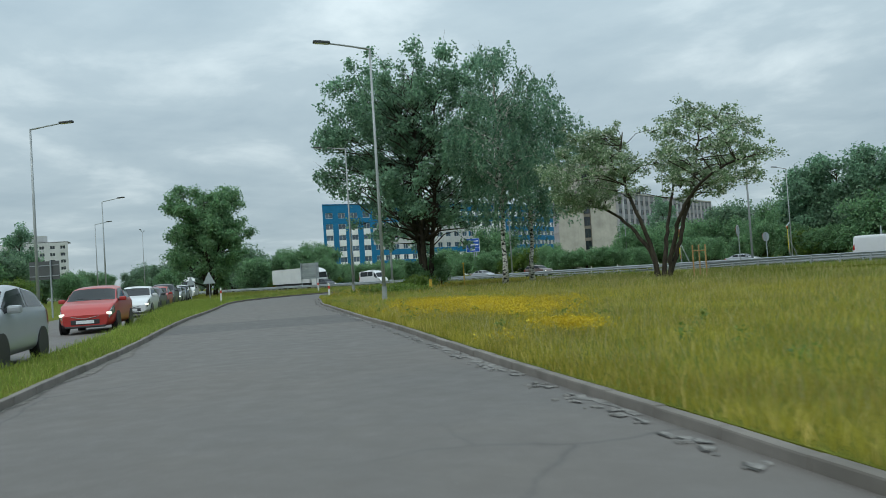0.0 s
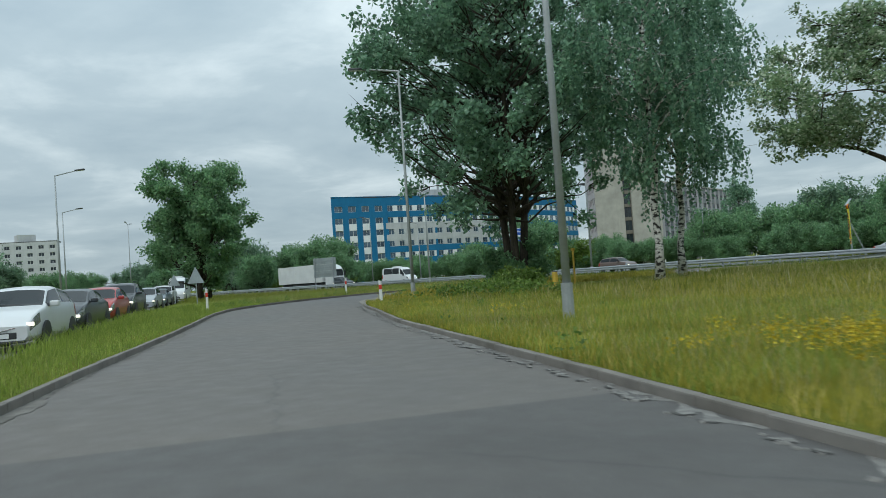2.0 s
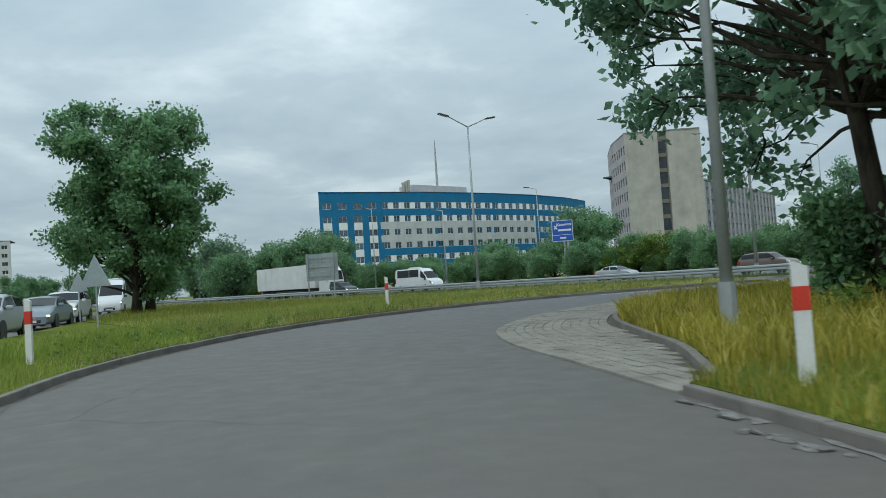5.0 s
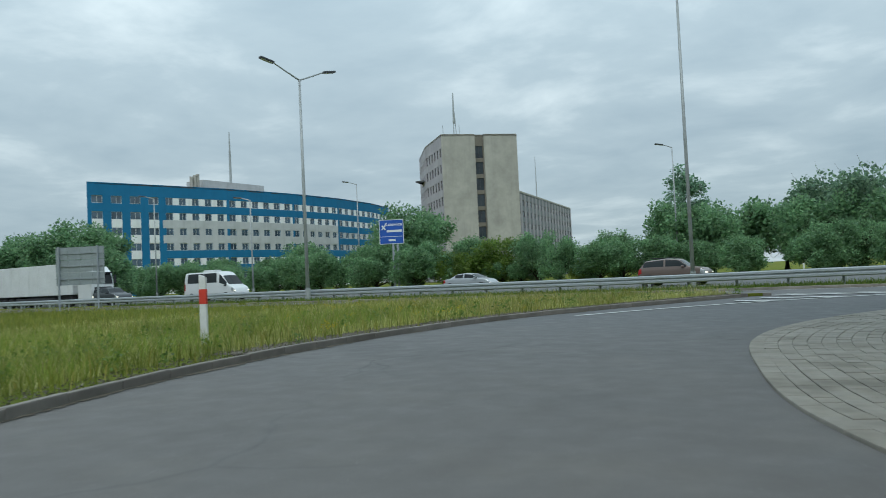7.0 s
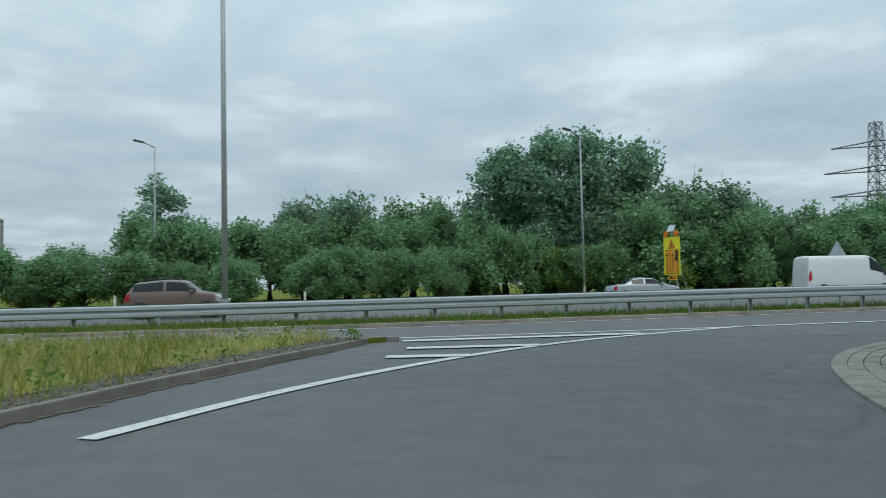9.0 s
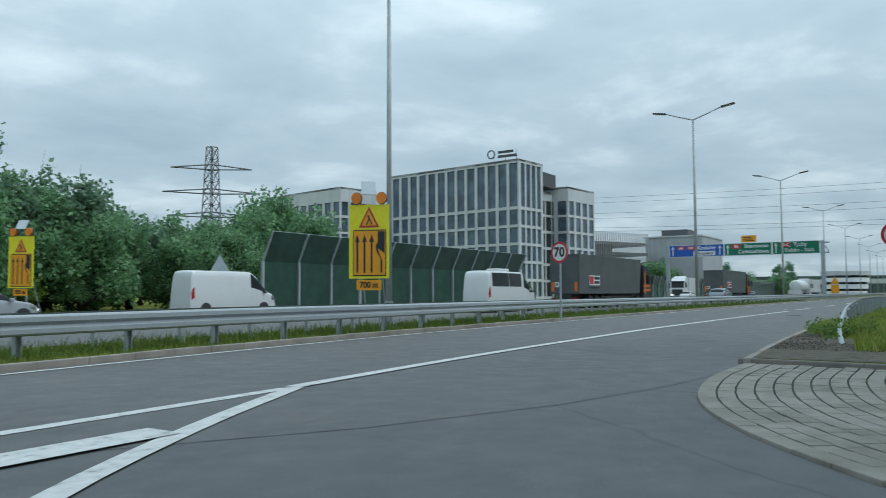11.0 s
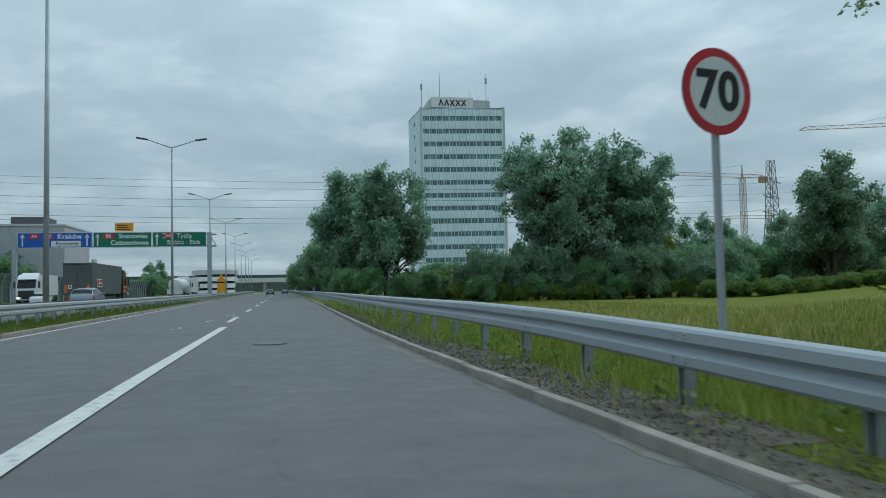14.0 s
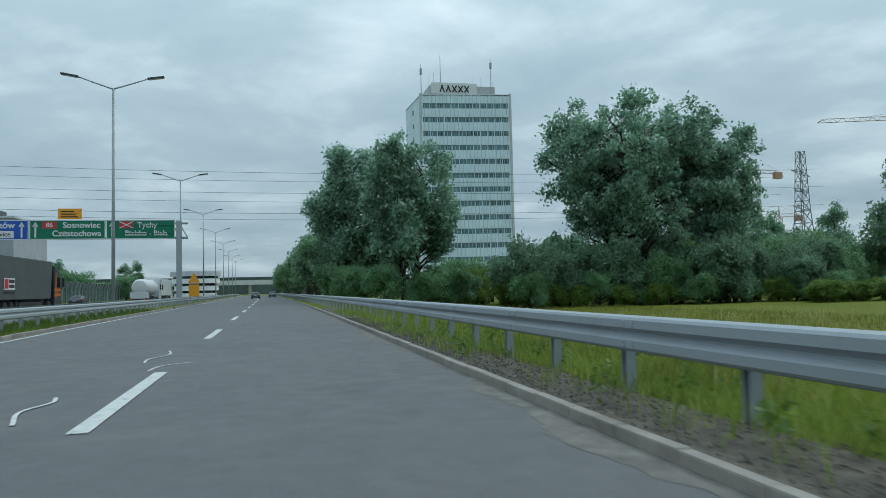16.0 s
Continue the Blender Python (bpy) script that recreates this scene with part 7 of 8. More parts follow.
BODY_MESH = {}


def skin_patch(style, x0, x1, k0, k1, lift=0.006):
    """A panel lying on the body's skin between two stations and two ring places."""
    x, G, nh = shell(style)
    n = G.shape[1]
    i0, i1 = int(np.searchsorted(x, x0)), int(np.searchsorted(x, x1))
    bm, rows_ = B(), []
    for i in range(i0, min(i1 + 1, len(x))):
        a_, b_ = max(i - 1, 0), min(i + 1, len(x) - 1)
        row = []
        for k in range(k0, k1 + 1):
            du = G[b_, k % n] - G[a_, k % n]
            dv = G[i, (k + 1) % n] - G[i, (k - 1) % n]
            nr = np.cross(du, dv)
            nr /= np.linalg.norm(nr) + 1e-9
            row.append(bm.verts.new(G[i, k % n] - nr * lift))
        rows_.append(row)
    for r0, r1 in zip(rows_, rows_[1:]):
        for k in range(len(r0) - 1):
            bm.faces.new((r0[k], r0[k + 1], r1[k + 1], r1[k]))
    return bm


def car(x, y, turn, paint, style, label, group="", name="car", z=0.0, lit=True, cargo_van=False, size=1.0):
    ob = thing(name, pose(x, y, z, 0, 0, turn) @ Matrix.Diagonal((size, size, size, 1)), label, "van" if style == "van" else "car", group)
    st = STYLES[style]
    xs_, G, nh = shell(style)
    n = G.shape[1]

    def skin(key, build, material, smooth=False):
        if key not in BODY_MESH:
            o = part(key[0], build(), material, ob, smooth=smooth)
            BODY_MESH[key] = o.data
            return o
        o = new(key[0], BODY_MESH[key])
        o.parent = ob
        return o

    def body():
        bm = B()
        V = [[bm.verts.new(G[i, k]) for k in range(n)] for i in range(len(xs_))]
        for i in range(len(xs_) - 1):
            for k in range(n):
                bm.faces.new((V[i][k], V[i + 1][k], V[i + 1][(k + 1) % n], V[i][(k + 1) % n]))
        bm.faces.new(V[0])
        bm.faces.new(V[-1][::-1])
        bmesh.ops.recalc_face_normals(bm, faces=bm.faces[:])
        return bm

    skin(("body", style, paint.name), body, paint, "soft")
    screens = [k for k, q in enumerate(st) if q[4] == "w"]
    rb, rr = st[screens[0]][0], st[screens[0] + 1][0]
    rf, cowl = st[screens[-1]][0], st[screens[-1] + 1][0]
    pillar = [q[0] for q in st if q[4] == "p"][-1]
    mirror_k = lambda k: n - k
    # windows lie on the skin, between the belt line and the roof's edge
    top0, top1 = 21, mirror_k(21)
    skin(("windscreen", style), lambda: skin_patch(style, rf + 0.05, cowl - 0.04, top0, top1), M_CARGLASS)
    if not cargo_van:
        skin(("rear_window", style), lambda: skin_patch(style, rb + 0.06, rr - 0.03, top0, top1), M_CARGLASS)
    spans = [(pillar + 0.06, cowl - 0.16)] if cargo_van else [(pillar + 0.06, cowl - 0.16), (rr - 0.10, pillar - 0.04)]
    if style == "van" and not cargo_van:
        spans = [(1.42, cowl - 0.25), (-0.6, 1.1), (-2.9, -0.7)]
    for a, b in spans:
        skin(("side_window", style, a, 1), lambda: skin_patch(style, a, b, 17, 20), M_CARGLASS)
        skin(("side_window", style, a, 2), lambda: skin_patch(style, a, b, mirror_k(20), mirror_k(17)), M_CARGLASS)
    L = st[-1][0]
    wr = 0.31 if style in ("hatch", "sedan") else 0.35
    ax_f, ax_r = L - 0.82 if style != "van" else 2.3, st[0][0] + (0.72 if style != "van" else 1.1)
    w0 = max(q[2] for q in st)
    for axx in (ax_f, ax_r):
        for sg_ in (-1, 1):
            arch = skin(("wheel_arch", style, sg_), lambda: lathe(B(), [(wr * 1.14, -0.02), (wr * 1.14, 0.02)], 22), M_TRIM)
            arch.location = (axx, sg_ * (w0 - 0.008), wr)
            wheel(ob, axx, sg_ * (w0 - 0.09), wr, 0.2)
    # swept headlamps on the front corners, each with a small bright core
    for sg_ in (-1, 1):
        k0, k1 = (13, 17) if sg_ > 0 else (mirror_k(17), mirror_k(13))
        skin(("headlight", style, sg_), lambda: skin_patch(style, L - 0.50, L - 0.09, k0, k1, 0.008), M_CHROME)
        core = skin(("lamp_core", style, lit), lambda: boxed(-0.05, -0.085, -0.045, 0.05, 0.085, 0.045, 0.03), M_HEADLIGHT if lit else M_CHROME)
        i = int(np.searchsorted(xs_, L - 0.16))
        q = G[i, 15 if sg_ > 0 else mirror_k(15)]
        core.matrix_local = pose(q[0] + 0.01, q[1] - sg_ * 0.03, q[2], 0, 10, sg_ * 28)
        k0, k1 = (13, 17) if sg_ > 0 else (mirror_k(17), mirror_k(13))
        skin(("tail_light", style, sg_), lambda: skin_patch(style, st[0][0] + 0.02, st[0][0] + 0.26, k0, k1, 0.008), M_TAIL)
        mr_ = skin(("mirror", style, paint.name), lambda: boxed(-0.09, -0.11, -0.07, 0.07, 0.11, 0.07, 0.045), paint if style != "van" else M_TRIM)
        mr_.location = (cowl - 0.30, sg_ * (w0 + 0.07), st[-4][3] + 0.10)
    nose_z = st[-1][1]
    part("grille", boxed(L - 0.06, -0.42, 0.30, L + 0.012, 0.42, nose_z - 0.10, 0.03), M_TRIM, ob)
    part("grille_bar", tube(B(), [(L - 0.03, -0.52, nose_z + 0.02), (L + 0.02, -0.2, nose_z - 0.05), (L + 0.025, 0, nose_z - 0.08), (L + 0.02, 0.2, nose_z - 0.05), (L - 0.03, 0.52, nose_z + 0.02)], 0.014, 6), M_CHROME, ob, "bright metal bar across the nose")
    part("bumper_trim", boxed(L - 0.14, -0.58, 0.20, L + 0.02, 0.58, 0.27, 0.03), M_TRIM, ob)
    part("number_plate", boxed(L + 0.014, -0.26, 0.33, L + 0.03, 0.26, 0.43), M_SIGNWHITE, ob)
    part("rear_plate", boxed(st[0][0] - 0.02, -0.26, 0.62, st[0][0] + 0.02, 0.26, 0.73), M_SIGNWHITE, ob)
    for sg_ in (-1, 1):
        part("wiper", tube(B(), [(cowl - 0.02, sg_ * 0.1 + 0.2, st[screens[-1] + 1][1] + 0.02), (cowl - 0.12, sg_ * 0.1 - 0.35, st[screens[-1] + 1][1] + 0.07)], 0.012, 5), M_TRIM, ob)
    if style == "suv":
        for sg_ in (-1, 1):
            part("roof_rail", tube(B(), [(-1.5, sg_ * 0.62, 1.60), (-1.4, sg_ * 0.62, 1.735), (0.05, sg_ * 0.62, 1.755), (0.2, sg_ * 0.62, 1.62)], 0.016, 6), M_TRIM, ob)
    if style == "van" and not cargo_van:
        part("roof_unit", boxed(-1.2, -0.5, 2.63, 0.2, 0.5, 2.86, 0.08), paint, ob)
    return ob


face_us = math.degrees(math.atan2(-par_d[1], -par_d[0]))
QUEUE = [(6.4, "sedan", P_DARK, "dark saloon in the queue on the side road"), (13.4, "hatch", P_SILVER, "silver hatchback waiting in the queue"), (28.7, "hatch", P_RED, "red hatchback with lit headlights in the queue"),
         (44.6, "hatch", P_WHITE, "white hatchback in the queue"), (52.0, "sedan", P_DARK, "dark saloon with lit headlights in the queue"),
         (68.0, "suv", P_DARK, "dark off-road car with roof rails in the queue"), (83.5, "hatch", P_SILVER, "pale silver hatchback in the queue"), (95.0, "sedan", P_GREY, "blue-grey saloon in the queue"),
         (102.5, "suv", P_WHITE, "white estate car in the queue"), (60.0, "hatch", P_RED, "faded red small car in the queue"), (132.0, "van", P_WHITE, "white van far down the side road")]
for d, style, paint, lab in QUEUE:
    q = side(d)
    car(q[0], q[1], face_us, paint, style, lab, "queue on the side road", z=SIDE_Z, size=1.22)


def prism_y(bm, prof, y0, y1, bevel=0.0):
    """A side outline (x, z), given width."""
    a = [bm.verts.new((x, y0, z)) for x, z in prof]
    b = [bm.verts.new((x, y1, z)) for x, z in prof]
    n = len(prof)
    fs = [bm.faces.new(a), bm.faces.new(b[::-1])] + [bm.faces.new((a[k], b[k], b[(k + 1) % n], a[(k + 1) % n])) for k in range(n)]
    bmesh.ops.recalc_face_normals(bm, faces=bm.faces[:])
    if bevel:
        bmesh.ops.bevel(bm, geom=list({e for f in fs for e in f.edges}), offset=bevel, segments=2, affect="EDGES")
    return bm


def lorry(x, y, turn, cab_paint, box_mat, label, length=13.4, top=3.95, stripes=False, tank=False, tarp=True):
    """An articulated lorry; its rear end stands at x, y, it points along its own x."""
    ob = thing("lorry", pose(x, y, 0, 0, 0, turn), label, "lorry", "motorway traffic")
    w = 1.26
    if tank:
        b = B()
        lathe(b, [(0.3, 0.3), (0.95, 0.45), (1.2, 0.9), (1.2, length - 0.9), (0.95, length - 0.45), (0.3, length - 0.3)], 24)
        tk = part("tank", b, box_mat, ob, smooth=False)
        tk.matrix_local = pose(0, 0, 2.4, 0, 0, -90)
        part("tail_frame", boxed(0, -w, 0.8, 0.2, w, 1.7, 0.03), M_TRAILERWHITE, ob)
    else:
        b = B()
        z0 = 1.15
        prism_y(b, [(0, z0), (length * 0.97, z0), (length, top - 0.25), (length - 0.02, top - 0.08), (0, top - 0.02)] if stripes else [(0, z0), (length, z0), (length, top), (0, top)], -w, w, 0.04)
        part("trailer_body", b, box_mat, ob)
        if tarp:
            t = B()
            line = [(length * k / 28, top + 0.05 + 0.03 * ((k // 2) % 2)) for k in range(29)]
            prism_y(t, [(0, top - 0.16)] + [(a, b) for a, b in line] + [(length, top - 0.16)], -w - 0.015, w + 0.015)
            part("roof_tarpaulin", t, M_TARP if stripes else box_mat, ob)
        rb = None
        for k in range(0 if stripes else 9):
            for s in (-1, 1):
                m = pose(length * (k + 0.5) / 9, s * (w + 0.012), 0)
                if rb is None:
                    rb = part("rib", boxed(-0.04, -0.012, 1.2, 0.04, 0.012, top - 0.2), box_mat, ob)
                    rb.matrix_local = m
                else:
                    again("rib", rb, ob, m)
        dr = B()
        for s in (-1, 1):
            box(dr, -0.03, s * 0.62 - 0.58, 1.2, 0.0, s * 0.62 + 0.58, top - 0.1)
        part("rear_door", dr, box_mat, ob)
        if stripes:
            for s in (-1, 1):
                part("marker_board", boxed(-0.06, s * 1.0 - 0.12, 1.35, -0.035, s * 1.0 + 0.12, 2.1), P_ORANGE, ob)
            part("rear_sign", boxed(-0.06, 0.45, 1.7, -0.035, 0.8, 2.1), M_SIGNWHITE, ob)
            lettering("A", 0.32, M_BLACK, ob, pose(-0.066, 0.62, 1.9, 90, 0, -90), "lettering", 0.01)
            lgp = part("logo_panel", boxed(2.0, -w - 0.03, 1.85, 4.2, -w - 0.018, 2.65), M_SIGNWHITE, ob)
            part("logo_mark", boxed(2.08, -w - 0.036, 1.93, 2.85, -w - 0.031, 2.57), M_SIGNRED, lgp)
            for z0, z1 in ((2.32, 2.55), (1.98, 2.2)):
                part("logo_bar", boxed(3.0, -w - 0.036, z0, 4.1, -w - 0.031, z1), M_BLACK, lgp)
            part("logo_underline", boxed(2.0, -w - 0.034, 1.62, 4.2, -w - 0.018, 1.72), M_BLACK, lgp)
    part("chassis", boxed(0.1, -0.5, 0.75, length + 3.0, 0.5, 1.14), M_TRIM, ob)
    part("rear_bumper", boxed(-0.05, -1.15, 0.45, 0.05, 1.15, 0.62), M_TRIM, ob)
    for s in (-1, 1):
        part("tail_light", boxed(-0.06, s * 0.95 - 0.2, 0.7, 0.0, s * 0.95 + 0.2, 0.85), M_TAIL, ob)
        part("side_guard", boxed(5.2, s * w - 0.03, 0.5, length - 3.0, s * w + 0.03, 0.95), M_TRIM, ob)
    for axx in (2.6, 3.95, 5.3, length - 0.6, length + 2.4):
        for s in (-1, 1):
            wheel(ob, axx, s * 1.02, 0.5, 0.36)
            if axx < 6:
                arc = [(0.6 * math.cos(a), 0.6 * math.sin(a)) for a in np.linspace(0.15, math.pi - 0.15, 10)]
                fn = part("mudguard", strip(B(), [(u, -0.22, v) for u, v in arc], [(u, 0.22, v) for u, v in arc]), M_TRIM, ob)
                fn.matrix_local = pose(axx, s * 0.99, 0.52)
    c0 = length + 0.75
    cb = prism_y(B(), [(c0, 0.55), (c0 + 2.15, 0.55), (c0 + 2.25, 1.3), (c0 + 2.15, 2.1), (c0 + 1.85, 3.15), (c0 + 1.2, 3.75), (c0 + 0.1, 3.85), (c0, 3.4)], -1.22, 1.22, 0.07)
    cab = part("cab", cb, cab_paint, ob)
    wsb = B()
    wsb.faces.new([wsb.verts.new(p) for p in ((c0 + 2.19, -1.08, 2.08), (c0 + 2.19, 1.08, 2.08), (c0 + 1.91, 1.05, 3.08), (c0 + 1.91, -1.05, 3.08))])
    part("windscreen", wsb, M_CARGLASS, ob)
    for s in (-1, 1):
        part("side_window", boxed(c0 + 0.75, s * 1.225 - 0.008, 2.1, c0 + 1.75, s * 1.225 + 0.008, 2.95), M_CARGLASS, ob)
        part("mirror", boxed(c0 + 1.95, s * 1.42 - 0.1, 2.1, c0 + 2.1, s * 1.42 + 0.1, 2.9, 0.03), M_TRIM, ob)
        part("headlight", boxed(c0 + 2.1, s * 0.92 - 0.2, 0.72, c0 + 2.28, s * 0.92 + 0.2, 0.95, 0.03), M_HEADLIGHT, ob)
        if stripes:
            g = B()
            box(g, c0 + 0.35, s * 1.232 - 0.006, 1.15, c0 + 0.65, s * 1.232 + 0.006, 3.3)
            box(g, c0 + 0.05, s * 1.236 - 0.006, 1.75, c0 + 2.0, s * 1.236 + 0.006, 2.0)
            box(g, c0 + 0.05, s * 1.236 - 0.006, 1.35, c0 + 2.0, s * 1.236 + 0.006, 1.6)
            part("stripe", g, P_ORANGE, ob)
    part("grille", boxed(c0 + 2.16, -0.9, 1.0, c0 + 2.3, 0.9, 1.8, 0.03), M_TRIM, ob)
    part("sun_visor", boxed(c0 + 1.85, -1.1, 3.1, c0 + 2.2, 1.1, 3.2, 0.03), M_TRIM, ob)
    part("wind_deflector", prism_y(B(), [(c0 + 0.1, 3.8), (c0 + 1.1, 3.75), (c0 + 0.2, 4.05)], -1.0, 1.0), cab_paint, ob)
    return ob


lorry(45.0, 18.6, 0, P_DARK, M_TARP, "black lorry with orange stripes and a grey tipping trailer", 14.5, 4.25, True)
car(34.0, 18.2, 0, P_WHITE, "van", "white minibus behind the grey lorry", "motorway traffic", "minibus", lit=False)
lorry(92, 18.8, 0, P_DARK, M_TARP, "grey tarpaulin lorry seen from behind on the motorway", 13.6, 4.1, True)
lorry(-92, 14.2, 0, P_WHITE, M_TRAILERWHITE, "white lorry with a long white box trailer", 15.0, 4.2, False, False, False)
car(-63.5, 18.8, 0, P_WHITE, "van", "white minibus with dark windows on the motorway", "motorway traffic", "minibus")
car(-72.5, 14.0, 0, P_DARK, "suv", "dark grey estate car on the motorway", "motorway traffic")
car(-20.5, 17.5, 0, P_BROWN, "suv", "brown off-road car behind the guard rail", "motorway traffic")
car(5.5, 28.0, 0, P_SILVER, "sedan", "silver saloon on the far lane", "motorway traffic")
car(-39.0, 24.0, 0, P_SILVER, "sedan", "pale grey saloon behind the guard rail", "motorway traffic")
car(74, 23.5, 0, P_WHITE, "hatch", "white hatchback on the motorway", "motorway traffic", lit=False)
car(80, 15.0, 0, P_GREY, "suv", "grey estate car on the motorway", "motorway traffic", lit=False)
car(21.5, 31.0, 0, P_WHITE, "van", "white delivery van on the far lane", "motorway traffic", "delivery_van", lit=False, cargo_van=True)
lorry(128, 31.5, 180, P_WHITE, M_TRAILERWHITE, "white-cabbed lorry facing the camera on the far lanes", 6.0, 3.8, False, False, False)
lorry(152, 18.2, 0, P_WHITE, M_TRAILERWHITE, "white tank lorry on the motorway", 10.0, 3.6, False, True)
lorry(178, 20.0, 0, P_WHITE, M_TRAILERWHITE, "white box lorry on the motorway", 13.0, 4.1, False, False, False)
for x, y, p in ((200, 3.2, P_DARK), (230, -0.2, P_DARK), (120, 30, P_WHITE), (160, 28, P_DARK)):
    car(x, y, 0, p, "sedan", "distant car on the motorway", "motorway traffic", lit=False)
for x, y in ((138, -22), (141, -25.5)):
    car(x, y, 80, P_SILVER if x > 140 else P_WHITE, "hatch", "parked car half hidden behind shrubs", "parked cars", lit=False)

# ---------------------------------------------------------------- grass


def blades(name, xy, rng, h0, h1, wide, material, label, z=VZ, category="grass"):
    """Tapered, bent blades of grass at the given places; one object."""
    n = len(xy)
    h = h0 + (h1 - h0) * rng.random(n) ** 1.5
    a = rng.random(n) * 2 * math.pi
    lean = (0.15 + 0.5 * rng.random(n)) * h
    b = rng.random(n) * 2 * math.pi
    w = wide * (0.6 + 0.8 * rng.random(n))
    z = np.full(n, z) if z is not None else np.where(inside(xy, OUT_ISLAND), VZ, land(xy[:, 0], xy[:, 1]))
    base = np.c_[xy, z - 0.01]
    side = np.c_[np.cos(a) * w, np.sin(a) * w, np.zeros(n)]
    tip = base + np.c_[np.cos(b) * lean, np.sin(b) * lean, h]
    mid = base + np.c_[np.cos(b) * lean * 0.3, np.sin(b) * lean * 0.3, h * 0.6]
    V = np.stack([base - side * 0.5, base + side * 0.5, mid + side * 0.5, tip, mid - side * 0.5], 1).reshape(-1, 3)
    k = np.arange(n)[:, None] * 5
    Q = np.vstack([np.hstack([k, k + 1, k + 2, k + 4]), np.hstack([k + 4, k + 2, k + 3, k + 3])[:0]])
    T3 = np.hstack([k + 4, k + 2, k + 3])
    tri_q = np.vstack([np.hstack([k, k + 1, k + 2]), np.hstack([k, k + 2, k + 4]), T3])
    ob = new(name, mesh_np(name, V, tri_q, material))
    return tagged(ob, label, category, kind="stuff")


def along(line, n, d0, d1, rng, power=1.5, x_range=None, side=1, clump=0.0):
    """Random places beside a line, denser close to it."""
    P = np.array([p[:2] for p in line], float)
    if x_range:
        keep = (P[:, 0] >= x_range[0]) & (P[:, 0] <= x_range[1])
        P = P[keep]
    s = np.r_[0, np.cumsum(np.linalg.norm(np.diff(P, axis=0), axis=1))]
    Tn = np.gradient(P, axis=0)
    Tn /= np.linalg.norm(Tn, axis=1)[:, None]
    u = rng.random(n) * s[-1]
    d = d0 + (d1 - d0) * rng.random(n) ** power
    x, y = np.interp(u, s, P[:, 0]), np.interp(u, s, P[:, 1])
    tx, ty = np.interp(u, s, Tn[:, 0]), np.interp(u, s, Tn[:, 1])
    q = np.c_[x - ty * d * side, y + tx * d * side]
    if clump:
        v = np.sin(q[:, 0] * 0.9 + 1.3 * np.sin(q[:, 1] * 0.7)) * np.sin(q[:, 1] * 1.1 + 0.8 * np.sin(q[:, 0] * 0.6))
        q = q[v > rng.random(len(q)) * 2 * clump - clump]
    return q


g = np.random.default_rng(3)
RK = RIGHT_KERB
in_island = lambda q: q[inside(q, OUT_ISLAND)]
in_field = lambda q: q[inside(q, OUT_ISLAND) | ((q[:, 0] > 29) & (q[:, 1] < -8.6))]
in_left = lambda q: q[inside(q, OUT_LEFT)]
in_wedge = lambda q: q[inside(q, OUT_WEDGE)]
blades("meadow_grass", in_island(along(RK, 175000, 0.12, 20, g, 1.6, (0, 62), -1)), g, 0.06, 0.26, 0.009, M_GRASS, "tall green meadow grass beside the kerb")
blades("meadow_dry_grass", in_island(along(RK, 46000, 0.5, 22, g, 1.2, (14, 62), -1, 0.8)), g, 0.16, 0.48, 0.005, M_GRASS_DRY, "pale seed heads standing over the meadow")
blades("lush_grass", in_island(along(RK, 50000, 0.1, 8, g, 1.3, (-2, 30), -1)), g, 0.06, 0.24, 0.009, M_GRASS_LUSH, "lush short grass near the kerb")
blades("verge_grass", in_left(along(LEFT_KERB, 90000, 0.12, 6.0, g, 1.1, (-16, 56), 1)), g, 0.06, 0.26, 0.009, M_GRASS_LUSH, "green verge grass beside the queue of cars")
blades("verge_tall_grass", in_left(along(LEFT_KERB, 46000, 1.9, 5.5, g, 0.8, (-16, 56), 1)), g, 0.22, 0.52, 0.010, M_GRASS_LUSH, "taller grass between kerb and side road")
kw = [p for p in LEFT_KERB if p[0] < -8]
blades("wedge_grass", in_wedge(along(kw, 105000, 0.75, 15, g, 1.2, None, 1)), g, 0.07, 0.27, 0.010, M_GRASS_WEDGE, "tall tangled grass on the wedge")
far_wedge = np.c_[-16 - 75 * g.random(60000) ** 1.3, -34 + 42 * g.random(60000)]
blades("wedge_meadow_grass", in_wedge(far_wedge), g, 0.16, 0.50, 0.014, M_GRASS_FIELD, "tall green grass across the wide part of the wedge")
kw2 = [p for p in kw if p[1] < -11]
blades("wedge_tall_grass", in_wedge(along(kw2, 42000, 0.9, 9, g, 1.2, None, 1, 0.5)), g, 0.18, 0.52, 0.009, M_GRASS_LUSH, "tall green weeds and grass on the wedge")
blades("wedge_dry_grass", in_wedge(along(kw, 40000, 0.9, 12, g, 1.2, None, 1, 0.8)), g, 0.14, 0.50, 0.006, M_GRASS_DRY, "dry straw-coloured tufts on the wedge")
blades("apron_grass", in_island(along(APRON_IN, 30000, 0.1, 9, g, 1.5, None, -1)), g, 0.15, 0.5, 0.022, M_GRASS, "grass inside the paved apron")
blades("rail_grass", in_island(np.vstack([along(MAIN_RIGHT, 56000, 0.92, 3.4, g, 0.9, (11.5, 80), -1), along(MAIN_RIGHT, 6000, 1.6, 3.4, g, 0.9, (3, 12), -1), along(MAIN_RIGHT, 5000, 0.25, 1.0, g, 1.0, (11, 80), -1, 0.7), along(MAIN_RIGHT, 9000, 0.3, 1.6, g, 0.9, (11.5, 18), -1)])), g, 0.07, 0.32, 0.012, M_GRASS_LUSH, "olive green grass under the guard rail")
